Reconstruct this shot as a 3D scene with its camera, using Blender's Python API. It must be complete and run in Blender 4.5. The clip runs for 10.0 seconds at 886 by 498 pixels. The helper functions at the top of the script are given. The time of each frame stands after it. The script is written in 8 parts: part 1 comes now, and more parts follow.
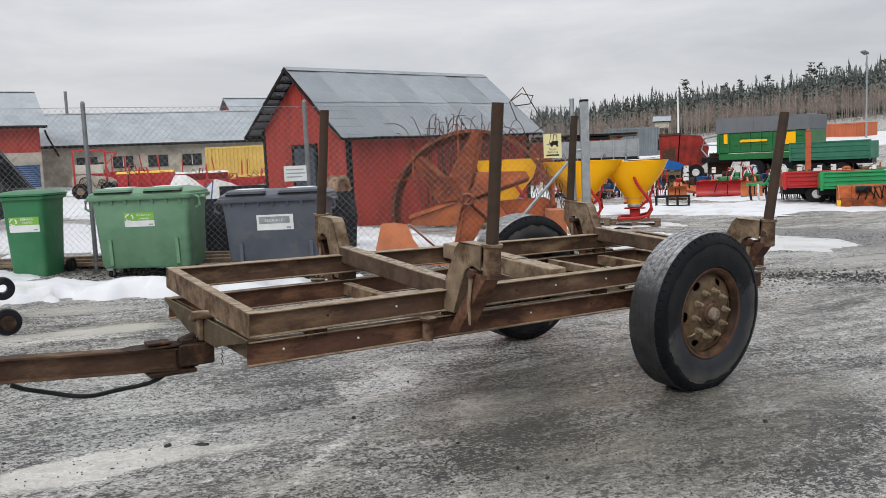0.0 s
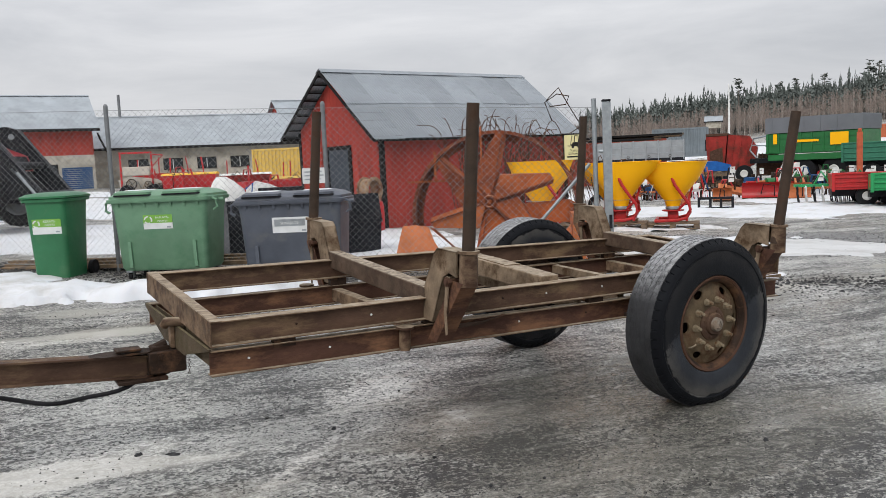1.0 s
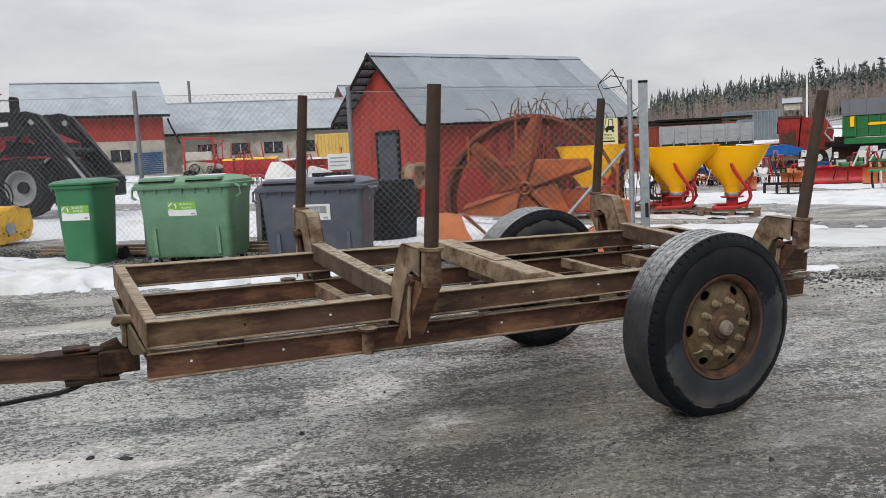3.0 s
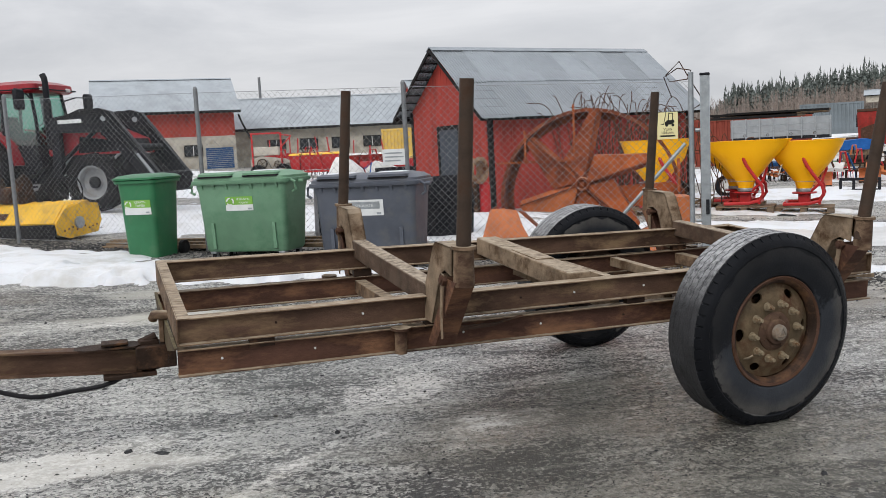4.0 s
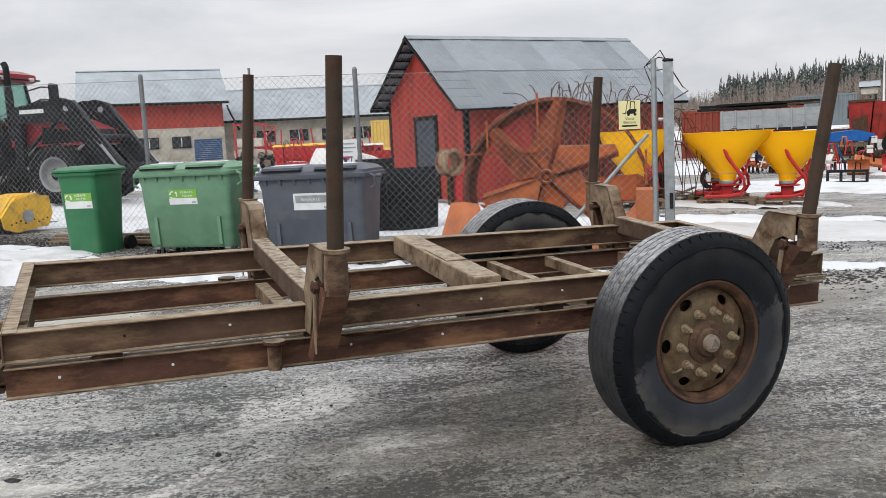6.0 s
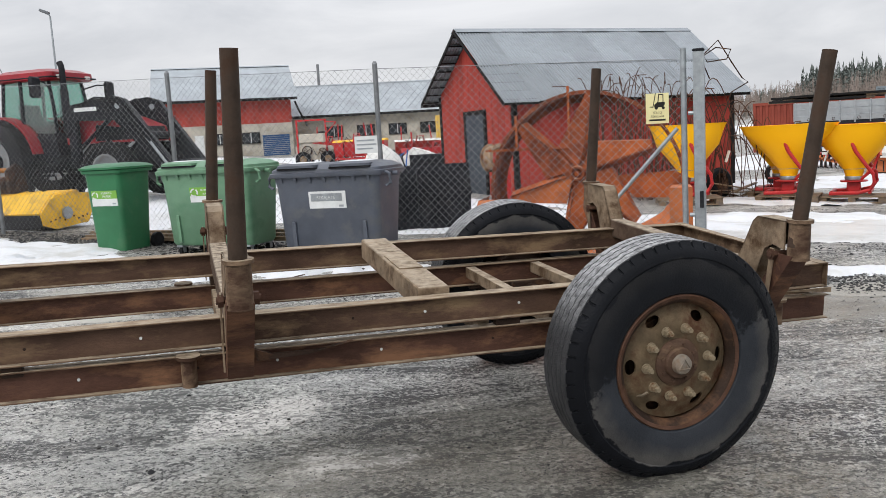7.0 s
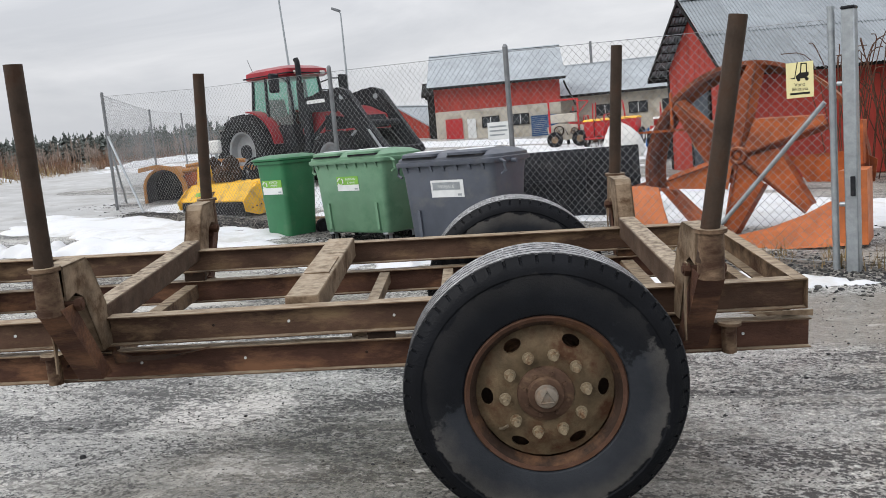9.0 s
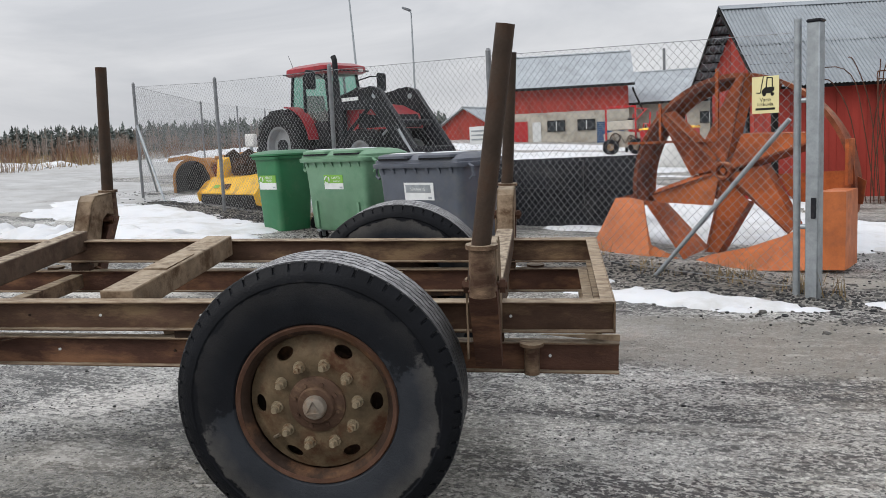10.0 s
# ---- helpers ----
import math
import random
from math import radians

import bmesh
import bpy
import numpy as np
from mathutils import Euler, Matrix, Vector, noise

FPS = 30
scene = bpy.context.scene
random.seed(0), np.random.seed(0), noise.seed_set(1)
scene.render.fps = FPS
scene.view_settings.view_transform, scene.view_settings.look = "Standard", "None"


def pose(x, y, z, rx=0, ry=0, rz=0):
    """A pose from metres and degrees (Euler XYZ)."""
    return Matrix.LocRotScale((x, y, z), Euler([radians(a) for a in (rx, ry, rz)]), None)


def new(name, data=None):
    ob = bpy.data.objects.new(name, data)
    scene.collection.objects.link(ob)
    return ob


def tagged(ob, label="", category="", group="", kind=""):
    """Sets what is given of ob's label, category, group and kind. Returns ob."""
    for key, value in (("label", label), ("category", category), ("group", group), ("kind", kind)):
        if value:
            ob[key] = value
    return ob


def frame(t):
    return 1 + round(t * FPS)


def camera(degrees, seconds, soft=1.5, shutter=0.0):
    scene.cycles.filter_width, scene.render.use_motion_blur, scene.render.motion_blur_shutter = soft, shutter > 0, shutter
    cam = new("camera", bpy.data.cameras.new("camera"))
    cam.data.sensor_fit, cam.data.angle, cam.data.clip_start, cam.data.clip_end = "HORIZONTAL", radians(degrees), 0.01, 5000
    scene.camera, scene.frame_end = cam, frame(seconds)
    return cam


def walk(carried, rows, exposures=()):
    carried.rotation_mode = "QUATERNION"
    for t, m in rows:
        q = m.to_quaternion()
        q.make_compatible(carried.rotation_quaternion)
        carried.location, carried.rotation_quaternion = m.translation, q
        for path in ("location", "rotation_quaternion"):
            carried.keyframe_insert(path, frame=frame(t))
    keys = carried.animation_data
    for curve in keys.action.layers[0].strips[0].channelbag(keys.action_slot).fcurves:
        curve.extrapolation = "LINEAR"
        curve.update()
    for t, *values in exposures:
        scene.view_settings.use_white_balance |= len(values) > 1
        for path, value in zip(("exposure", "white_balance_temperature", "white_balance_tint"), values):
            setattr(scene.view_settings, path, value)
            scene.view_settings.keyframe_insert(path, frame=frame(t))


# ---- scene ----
cam = camera(55.9, 10.0, soft=0.7)
METRES, EYE, TILT, LEAN, TURN = 5.3, 1.5, 0.0, 0.0, -28.6
ROWS = [
    (0.0, 0.0, 0.0, 0.0, -0.27, -6.03, 2.52),
    (0.5, 0.0362, 0.0133, -0.001, 1.21, -5.81, 2.55),
    (1.0, 0.0678, 0.0343, -0.0015, 3.06, -5.8, 2.63),
    (1.5, 0.0894, 0.0647, -0.0026, 3.62, -5.92, 2.41),
    (2.0, 0.1163, 0.0782, -0.0027, 4.95, -6.29, 2.34),
    (3.5, 0.1667, 0.1242, -0.0028, 9.76, -6.7, 2.87),
    (4.0, 0.1784, 0.1325, -0.0027, 12.38, -6.8, 2.85),
    (4.5, 0.1908, 0.1384, -0.0032, 13.94, -7.14, 3.06),
    (5.0, 0.2082, 0.1516, -0.0058, 12.93, -7.47, 3.02),
    (5.5, 0.2212, 0.1912, -0.0078, 11.26, -7.35, 2.85),
    (7.0, 0.3347, 0.3197, -0.0113, 17.06, -7.5, 3.12),
    (7.5, 0.3865, 0.3601, -0.0101, 20.59, -7.62, 3.75),
    (8.0, 0.4556, 0.4013, -0.0085, 26.41, -8.05, 4.64),
    (8.5, 0.5108, 0.4592, -0.0101, 30.97, -8.15, 4.9),
    (9.0, 0.5955, 0.5103, -0.0181, 36.58, -7.6, 4.95),
    (9.5, 0.666, 0.5735, -0.0231, 39.96, -6.95, 3.93),
    (10.0, 0.7387, 0.6422, -0.0276, 41.78, -7.18, 2.64),
]
walk(cam, [(t, pose(0, 0, EYE, TILT, LEAN, TURN) @ pose(METRES * x, METRES * y, METRES * z, 90 + pitch, roll, yaw)) for t, x, y, z, yaw, pitch, roll in ROWS],
     exposures=[(0.0, 0.0), (4.5, 0.06), (5.5, 0.13), (7.0, 0.18), (8.5, 0.24), (9.3, 0.13), (10.0, 0.06)])

# ---- light: an overcast winter day ----
SUN_TURN, SUN_HIGH = 228.0, 40.0
world = bpy.data.worlds.new("sky")
scene.world = world
world.use_nodes = True
wn, wl = world.node_tree.nodes, world.node_tree.links
wn.clear()
w_out = wn.new("ShaderNodeOutputWorld")
w_bg = wn.new("ShaderNodeBackground")
w_sky = wn.new("ShaderNodeTexSky")
w_sky.sky_type = "NISHITA"
w_sky.sun_disc = False
w_sky.sun_elevation = radians(SUN_HIGH)
w_sky.sun_rotation = radians(SUN_TURN)
w_sky.dust_density = 4.0
w_co = wn.new("ShaderNodeTexCoord")
w_map = wn.new("ShaderNodeMapping")
w_map.inputs["Scale"].default_value = (1.0, 1.0, 4.5)
w_map.inputs["Rotation"].default_value = (0.05, 0.03, 0.4)
w_no = wn.new("ShaderNodeTexNoise")
w_no.inputs["Scale"].default_value = 2.3
w_no.inputs["Detail"].default_value = 7.0
w_no.inputs["Roughness"].default_value = 0.58
w_no.inputs["Distortion"].default_value = 0.5
w_ra = wn.new("ShaderNodeValToRGB")
w_ra.color_ramp.elements[0].position = 0.34
w_ra.color_ramp.elements[0].color = (4.99, 5.12, 5.42, 1)
w_ra.color_ramp.elements[1].position = 0.66
w_ra.color_ramp.elements[1].color = (6.78, 6.82, 7.03, 1)
w_sep = wn.new("ShaderNodeSeparateXYZ")
w_up = wn.new("ShaderNodeMapRange")
w_up.inputs["From Min"].default_value = 0.12
w_up.inputs["From Max"].default_value = 0.9
w_up.inputs["To Min"].default_value = 1.0
w_up.inputs["To Max"].default_value = 2.0
w_mul = wn.new("ShaderNodeVectorMath")
w_mul.operation = "SCALE"
w_mix = wn.new("ShaderNodeMix")
w_mix.data_type = "RGBA"
w_mix.inputs[0].default_value = 0.93
wl.new(w_co.outputs["Generated"], w_map.inputs["Vector"])
wl.new(w_map.outputs[0], w_no.inputs["Vector"])
wl.new(w_no.outputs[0], w_ra.inputs[0])
wl.new(w_co.outputs["Generated"], w_sep.inputs[0])
wl.new(w_sep.outputs[2], w_up.inputs[0])
wl.new(w_ra.outputs[0], w_mul.inputs[0])
wl.new(w_up.outputs[0], w_mul.inputs["Scale"])
wl.new(w_sky.outputs[0], w_mix.inputs[6])
wl.new(w_mul.outputs[0], w_mix.inputs[7])
wl.new(w_mix.outputs[2], w_bg.inputs[0])
w_bg.inputs[1].default_value = 0.113
wl.new(w_bg.outputs[0], w_out.inputs[0])

sun = new("sun", bpy.data.lights.new("sun", "SUN"))
sun.data.energy = 1.3
sun.data.angle = radians(25)
sun.data.color = (1.0, 0.97, 0.93)
sun.rotation_euler = (radians(90 - SUN_HIGH), 0, radians(-SUN_TURN + 180))


# ---- materials ----
def rgb(c, k=1.0):
    return (min(1, c[0] * k), min(1, c[1] * k), min(1, c[2] * k), 1)


def mat(name, col, rough=0.6, metal=0.0, var=0.25, scale=5.0, bump=0.15, fine=60.0, stain=None, amount=0.45, stain_scale=3.0, dust_light=None, stretch=(1, 1, 1), glass=0.0, each=0.0, spec=0.12, edge=0.0, top_range=(0.55, 0.95)):
    """A worn surface: broad variation, fine grain and relief, stains with edges of their own, level tops painted paler
    as dusty and sky-lit, a shade of its own for each piece.
    """
    m = bpy.data.materials.new(name)
    m.use_nodes = True
    n, l = m.node_tree.nodes, m.node_tree.links
    b = n["Principled BSDF"]
    co = n.new("ShaderNodeTexCoord")
    mp = n.new("ShaderNodeMapping")
    mp.inputs["Scale"].default_value = stretch
    l.new(co.outputs["Object"], mp.inputs[0])

    def tex(sc, detail=6.0, rgh=0.6):
        t = n.new("ShaderNodeTexNoise")
        t.inputs["Scale"].default_value, t.inputs["Detail"].default_value, t.inputs["Roughness"].default_value = sc, detail, rgh
        l.new(mp.outputs[0], t.inputs["Vector"])
        return t.outputs[0]

    def ramp(src, a, z, ca=(0, 0, 0, 1), cz=(1, 1, 1, 1)):
        r = n.new("ShaderNodeValToRGB")
        r.color_ramp.elements[0].position, r.color_ramp.elements[1].position = a, z
        r.color_ramp.elements[0].color, r.color_ramp.elements[1].color = ca, cz
        l.new(src, r.inputs[0])
        return r.outputs[0]

    def mix(f, a, c, kind="MIX"):
        x = n.new("ShaderNodeMix")
        x.data_type, x.blend_type = "RGBA", kind
        for s, v in ((0, f), (6, a), (7, c)):
            if isinstance(v, bpy.types.NodeSocket):
                l.new(v, x.inputs[s])
            else:
                x.inputs[s].default_value = v
        return x.outputs[2]

    grain = tex(fine, 4.0)
    c = ramp(tex(scale), 0.3, 0.72, rgb(col, 1 - var), rgb(col, 1 + var * 0.7))
    c = mix(0.35 * min(1, var * 2), c, ramp(grain, 0.25, 0.75, (0.45, 0.45, 0.45, 1), (1.0, 1.0, 1.0, 1)), "MULTIPLY")
    rsrc = tex(scale * 2.3)
    if stain:
        lo = 0.62 - amount * 0.35
        c = mix(ramp(tex(stain_scale, 9.0, 0.68), lo, lo + edge if edge else 0.72 - amount * 0.2), c, rgb(stain))
    # upward faces go paler, for settled dust and for light from above
    if dust_light:
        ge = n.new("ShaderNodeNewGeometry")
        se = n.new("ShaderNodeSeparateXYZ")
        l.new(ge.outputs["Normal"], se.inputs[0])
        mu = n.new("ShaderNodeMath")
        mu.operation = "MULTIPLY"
        l.new(ramp(se.outputs[2], *top_range), mu.inputs[0])
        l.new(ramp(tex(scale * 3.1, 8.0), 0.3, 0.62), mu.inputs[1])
        c = mix(mu.outputs[0], c, rgb(dust_light))
    if each:
        oi = n.new("ShaderNodeObjectInfo")
        c = mix(1.0, c, ramp(oi.outputs["Random"], 0.0, 1.0, (1 - each, 1 - each, 1 - each, 1), (1, 1, 1, 1)), "MULTIPLY")
    l.new(c, b.inputs["Base Color"])
    mr = n.new("ShaderNodeMapRange")
    mr.inputs["To Min"].default_value, mr.inputs["To Max"].default_value = max(0.03, rough - 0.14), min(1.0, rough + 0.14)
    l.new(rsrc, mr.inputs[0])
    l.new(mr.outputs[0], b.inputs["Roughness"])
    b.inputs["Metallic"].default_value = metal
    b.inputs["Specular IOR Level"].default_value = spec
    if glass:
        b.inputs["Transmission Weight"].default_value = glass
        b.inputs["IOR"].default_value = 1.45
    if bump:
        bu = n.new("ShaderNodeBump")
        bu.inputs["Strength"].default_value, bu.inputs["Distance"].default_value = bump, 0.01
        l.new(grain, bu.inputs["Height"])
        l.new(bu.outputs[0], b.inputs["Normal"])
    return m


M = {}
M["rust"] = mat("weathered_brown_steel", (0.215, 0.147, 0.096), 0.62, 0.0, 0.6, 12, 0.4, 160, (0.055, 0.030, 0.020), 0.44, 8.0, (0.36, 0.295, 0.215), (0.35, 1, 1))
# rust of the beam webs, darkened for the shade between the flanges
M["web_brown"] = mat("shaded_brown_rust", (0.104, 0.062, 0.043), 0.62, 0.0, 0.5, 8, 0.3, 170, (0.20, 0.135, 0.08), 0.34, 7.0, None, (0.35, 1, 1))
M["web"] = mat("shaded_reddish_rust", (0.094, 0.048, 0.034), 0.62, 0.0, 0.5, 8, 0.3, 170, (0.20, 0.105, 0.06), 0.36, 7.0, None, (0.35, 1, 1))
M["rust_dark"] = mat("dark_rusty_steel", (0.04, 0.025, 0.018), 0.6, 0.0, 0.5, 7, 0.3, 90, (0.125, 0.065, 0.035), 0.3, 5.0)
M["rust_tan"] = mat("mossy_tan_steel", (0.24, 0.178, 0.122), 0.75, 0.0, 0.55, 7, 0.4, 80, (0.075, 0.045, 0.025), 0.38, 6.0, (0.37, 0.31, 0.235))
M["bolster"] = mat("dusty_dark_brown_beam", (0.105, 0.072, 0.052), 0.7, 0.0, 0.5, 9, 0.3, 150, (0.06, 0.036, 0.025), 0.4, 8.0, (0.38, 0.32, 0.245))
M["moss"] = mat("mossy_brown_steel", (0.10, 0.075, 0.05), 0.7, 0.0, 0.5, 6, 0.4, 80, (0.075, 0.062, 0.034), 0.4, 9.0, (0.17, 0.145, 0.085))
M["rust_red"] = mat("red_brown_rust", (0.098, 0.053, 0.037), 0.7, 0.0, 0.45, 9, 0.35, 90, (0.07, 0.035, 0.02), 0.4, 6.0)
M["wheel_paint"] = mat("olive_wheel_paint", (0.138, 0.101, 0.061), 0.6, 0.0, 0.5, 9, 0.35, 90, (0.075, 0.036, 0.02), 0.36, 8.0)
M["stake"] = mat("brown_stake_pipe", (0.062, 0.044, 0.033), 0.55, 0.0, 0.45, 6, 0.3, 90, (0.05, 0.028, 0.018), 0.4, 6.0)
# worn tread, painted paler where it faces the sky
M["tyre_tread"] = mat("sky_lit_worn_tread", (0.040, 0.041, 0.044), 0.6, 0.0, 0.5, 14, 0.7, 120, (0.035, 0.035, 0.038), 0.3, 10.0, (0.40, 0.405, 0.415), spec=0.3, top_range=(0.34, 0.86))


def tyre_material():
    """Black rubber with a dull grey film on the part of the wall that last stood in the wet, ragged at its edge."""
    m = mat("worn_tyre_rubber", (0.0085, 0.0095, 0.012), 0.42, 0.0, 0.35, 6, 0.3, 120, spec=0.10)
    n, l = m.node_tree.nodes, m.node_tree.links
    b = n["Principled BSDF"]
    old = b.inputs["Base Color"].links[0].from_socket

    def calc(op, a, c):
        x = n.new("ShaderNodeMath")
        x.operation = op
        for s, v in ((0, a), (1, c)):
            if isinstance(v, bpy.types.NodeSocket):
                l.new(v, x.inputs[s])
            else:
                x.inputs[s].default_value = v
        return x.outputs[0]
    co, sep, ln = n.new("ShaderNodeTexCoord"), n.new("ShaderNodeSeparateXYZ"), n.new("ShaderNodeVectorMath")
    ln.operation = "LENGTH"
    l.new(co.outputs["Object"], sep.inputs[0])
    l.new(co.outputs["Object"], ln.inputs[0])
    no = n.new("ShaderNodeTexNoise")
    no.inputs["Scale"].default_value, no.inputs["Detail"].default_value, no.inputs["Roughness"].default_value = 7.0, 8.0, 0.62
    l.new(co.outputs["Object"], no.inputs["Vector"])
    wob = calc("SUBTRACT", no.outputs[0], 0.5)
    low = calc("ADD", calc("ADD", calc("MULTIPLY", sep.outputs[1], -2.34), calc("MULTIPLY", sep.outputs[0], 2.6)), calc("ADD", calc("MULTIPLY", wob, 2.6), 0.30))
    inner = calc("SUBTRACT", calc("ADD", 0.446, calc("MULTIPLY", wob, 0.13)), ln.outputs["Value"])
    a = calc("MULTIPLY", low, 7.0)
    a.node.use_clamp = True
    c2 = calc("MULTIPLY", inner, 160.0)
    c2.node.use_clamp = True
    cloud = n.new("ShaderNodeTexNoise")
    cloud.inputs["Scale"].default_value, cloud.inputs["Detail"].default_value, cloud.inputs["Roughness"].default_value = 4.5, 7.0, 0.65
    l.new(co.outputs["Object"], cloud.inputs["Vector"])
    mask = calc("MULTIPLY", calc("MULTIPLY", calc("ADD", 0.16, calc("MULTIPLY", a, 0.84)), c2), calc("ADD", 0.1, calc("MULTIPLY", cloud.outputs[0], 1.45)))
    # paler and browner towards the outer rim of the film, where mud has dried
    far = calc("MULTIPLY", calc("ADD", calc("SUBTRACT", ln.outputs["Value"], 0.375), calc("MULTIPLY", wob, 0.12)), 16.0)
    far.node.use_clamp = True
    tone = n.new("ShaderNodeMix")
    tone.data_type = "RGBA"
    l.new(far, tone.inputs[0])
    tone.inputs[6].default_value, tone.inputs[7].default_value = (0.034, 0.038, 0.045, 1), (0.083, 0.080, 0.076, 1)
    x = n.new("ShaderNodeMix")
    x.data_type = "RGBA"
    l.new(mask, x.inputs[0])
    l.new(old, x.inputs[6])
    l.new(tone.outputs[2], x.inputs[7])
    l.new(x.outputs[2], b.inputs["Base Color"])
    return m


M["tyre"] = tyre_material()
M["nut"] = mat("worn_olive_nut", (0.30, 0.245, 0.165), 0.5, 0.1, 0.35, 20, 0.2, 120, (0.12, 0.06, 0.03), 0.36, 20.0)
M["cap"] = mat("worn_grey_cap", (0.27, 0.235, 0.195), 0.45, 0.2, 0.3, 12, 0.2, 120, (0.2, 0.13, 0.08), 0.35, 14.0)
M["bare"] = mat("bare_steel", (0.22, 0.18, 0.13), 0.42, 0.4, 0.3, 12, 0.2, 120, (0.18, 0.11, 0.07), 0.4, 14.0)
M["rubber"] = mat("black_rubber", (0.018, 0.018, 0.020), 0.5, 0.0, 0.3, 10, 0.1, 90, spec=0.08)
M["black"] = mat("black_paint", (0.019, 0.020, 0.024), 0.42, 0.0, 0.4, 4, 0.1, 60, (0.04, 0.040, 0.042), 0.22, 5.0, spec=0.10)
M["galv"] = mat("galvanised_steel", (0.34, 0.37, 0.39), 0.42, 0.55, 0.22, 14, 0.06, 60, spec=0.4)
M["post"] = mat("dull_galvanised_post", (0.20, 0.21, 0.22), 0.5, 0.4, 0.25, 14, 0.06, 60, spec=0.3)
M["wire"] = mat("fence_wire", (0.29, 0.30, 0.31), 0.5, 0.5, 0.2, 14, 0.0)
M["bin_green"] = mat("dark_green_plastic", (0.030, 0.158, 0.068), 0.38, 0.0, 0.16, 3, 0.05, 150, (0.05, 0.16, 0.075), 0.3, 4.0, spec=0.4)
M["bin_sage"] = mat("faded_green_plastic", (0.138, 0.268, 0.168), 0.45, 0.0, 0.16, 3, 0.05, 150, (0.10, 0.22, 0.13), 0.3, 4.0, spec=0.4)
M["bin_grey"] = mat("slate_grey_plastic", (0.086, 0.097, 0.122), 0.45, 0.0, 0.2, 3, 0.05, 150, (0.105, 0.11, 0.12), 0.3, 4.0, spec=0.4)
M["label"] = mat("white_label", (0.66, 0.68, 0.68), 0.5, 0.0, 0.1, 8, 0.0)
M["label_green"] = mat("lime_label", (0.20, 0.42, 0.08), 0.5, 0.0, 0.1, 8, 0.0)
M["sign"] = mat("pale_yellow_sign", (0.72, 0.66, 0.36), 0.45, 0.0, 0.08, 4, 0.0)
M["ink_black"] = mat("black_ink", (0.02, 0.02, 0.018), 0.5, 0.0, 0.1, 8, 0.0)
M["red_wall"] = mat("falu_red_boards", (0.39, 0.06, 0.046), 0.75, 0.0, 0.25, 2.2, 0.25, 50, (0.22, 0.04, 0.031), 0.35, 2.0, None, (1, 1, 0.25))
M["roof"] = mat("grey_corrugated_roof", (0.335, 0.368, 0.40), 0.5, 0.2, 0.2, 1.6, 0.06, 50, (0.25, 0.272, 0.295), 0.35, 1.5, None, (1, 1, 1), 0.0, 0.24)
M["roof_plain"] = mat("grey_sheet_roof", (0.37, 0.405, 0.435), 0.5, 0.15, 0.16, 0.7, 0.05, 30, (0.29, 0.315, 0.335), 0.35, 0.6)
M["flange"] = mat("rusty_cream_steel", (0.34, 0.24, 0.16), 0.8, 0.0, 0.5, 8, 0.3, 60, (0.13, 0.055, 0.03), 0.5, 6.0)
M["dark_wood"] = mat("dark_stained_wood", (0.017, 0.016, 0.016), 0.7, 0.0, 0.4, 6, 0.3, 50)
M["wood"] = mat("grey_brown_wood", (0.24, 0.17, 0.11), 0.8, 0.0, 0.35, 7, 0.3, 60, (0.12, 0.10, 0.085), 0.4, 5.0)
M["door_grey"] = mat("slate_grey_door", (0.06, 0.07, 0.085), 0.6, 0.0, 0.25, 4, 0.2, 40)
M["block"] = mat("pale_block_wall", (0.50, 0.465, 0.40), 0.9, 0.0, 0.18, 1.5, 0.2, 20, (0.30, 0.27, 0.22), 0.4, 0.9)
M["orange"] = mat("rusty_orange_paint", (0.44, 0.115, 0.036), 0.6, 0.0, 0.45, 4.5, 0.3, 60, (0.17, 0.05, 0.026), 0.48, 2.8)
# upward faces painted pale, a highlight along the housing's top edge
M["orange_dark"] = mat("lit_top_rust_orange", (0.25, 0.075, 0.036), 0.65, 0.0, 0.5, 5, 0.3, 60, (0.10, 0.04, 0.03), 0.42, 3.5, (0.55, 0.30, 0.19), top_range=(0.5, 0.9))
M["orange_mid"] = mat("brown_orange_rust", (0.33, 0.088, 0.034), 0.62, 0.0, 0.5, 5, 0.3, 60, (0.13, 0.042, 0.026), 0.48, 3.0)
M["orange_clean"] = mat("orange_paint", (0.55, 0.165, 0.055), 0.55, 0.0, 0.3, 3, 0.12, 60, (0.33, 0.11, 0.05), 0.42, 3.4, spec=0.3)
M["yellow"] = mat("yellow_paint", (1.0, 0.49, 0.006), 0.4, 0.0, 0.04, 2.5, 0.04, 60, spec=0.2)
M["yellow_old"] = mat("worn_yellow_paint", (0.82, 0.47, 0.02), 0.5, 0.0, 0.2, 3, 0.1, 60, (0.33, 0.20, 0.06), 0.28, 5.0, spec=0.4)
M["plough"] = mat("faded_plough_orange", (0.42, 0.20, 0.06), 0.65, 0.0, 0.3, 4, 0.2, 60, (0.19, 0.10, 0.05), 0.42, 4.0)
M["red"] = mat("red_paint", (0.46, 0.018, 0.02), 0.4, 0.0, 0.2, 3, 0.05, 60, (0.26, 0.02, 0.02), 0.3, 3.0, spec=0.4)
M["tractor_red"] = mat("dark_red_tractor_paint", (0.29, 0.012, 0.022), 0.32, 0.0, 0.2, 2, 0.04, 60, (0.20, 0.012, 0.014), 0.3, 3.0, spec=0.4)
M["baler_red"] = mat("dull_dark_red_paint", (0.33, 0.036, 0.03), 0.55, 0.0, 0.35, 2.5, 0.1, 60, (0.12, 0.035, 0.025), 0.42, 2.0)
M["blue"] = mat("blue_paint", (0.02, 0.075, 0.19), 0.55, 0.0, 0.25, 3, 0.1, 60)
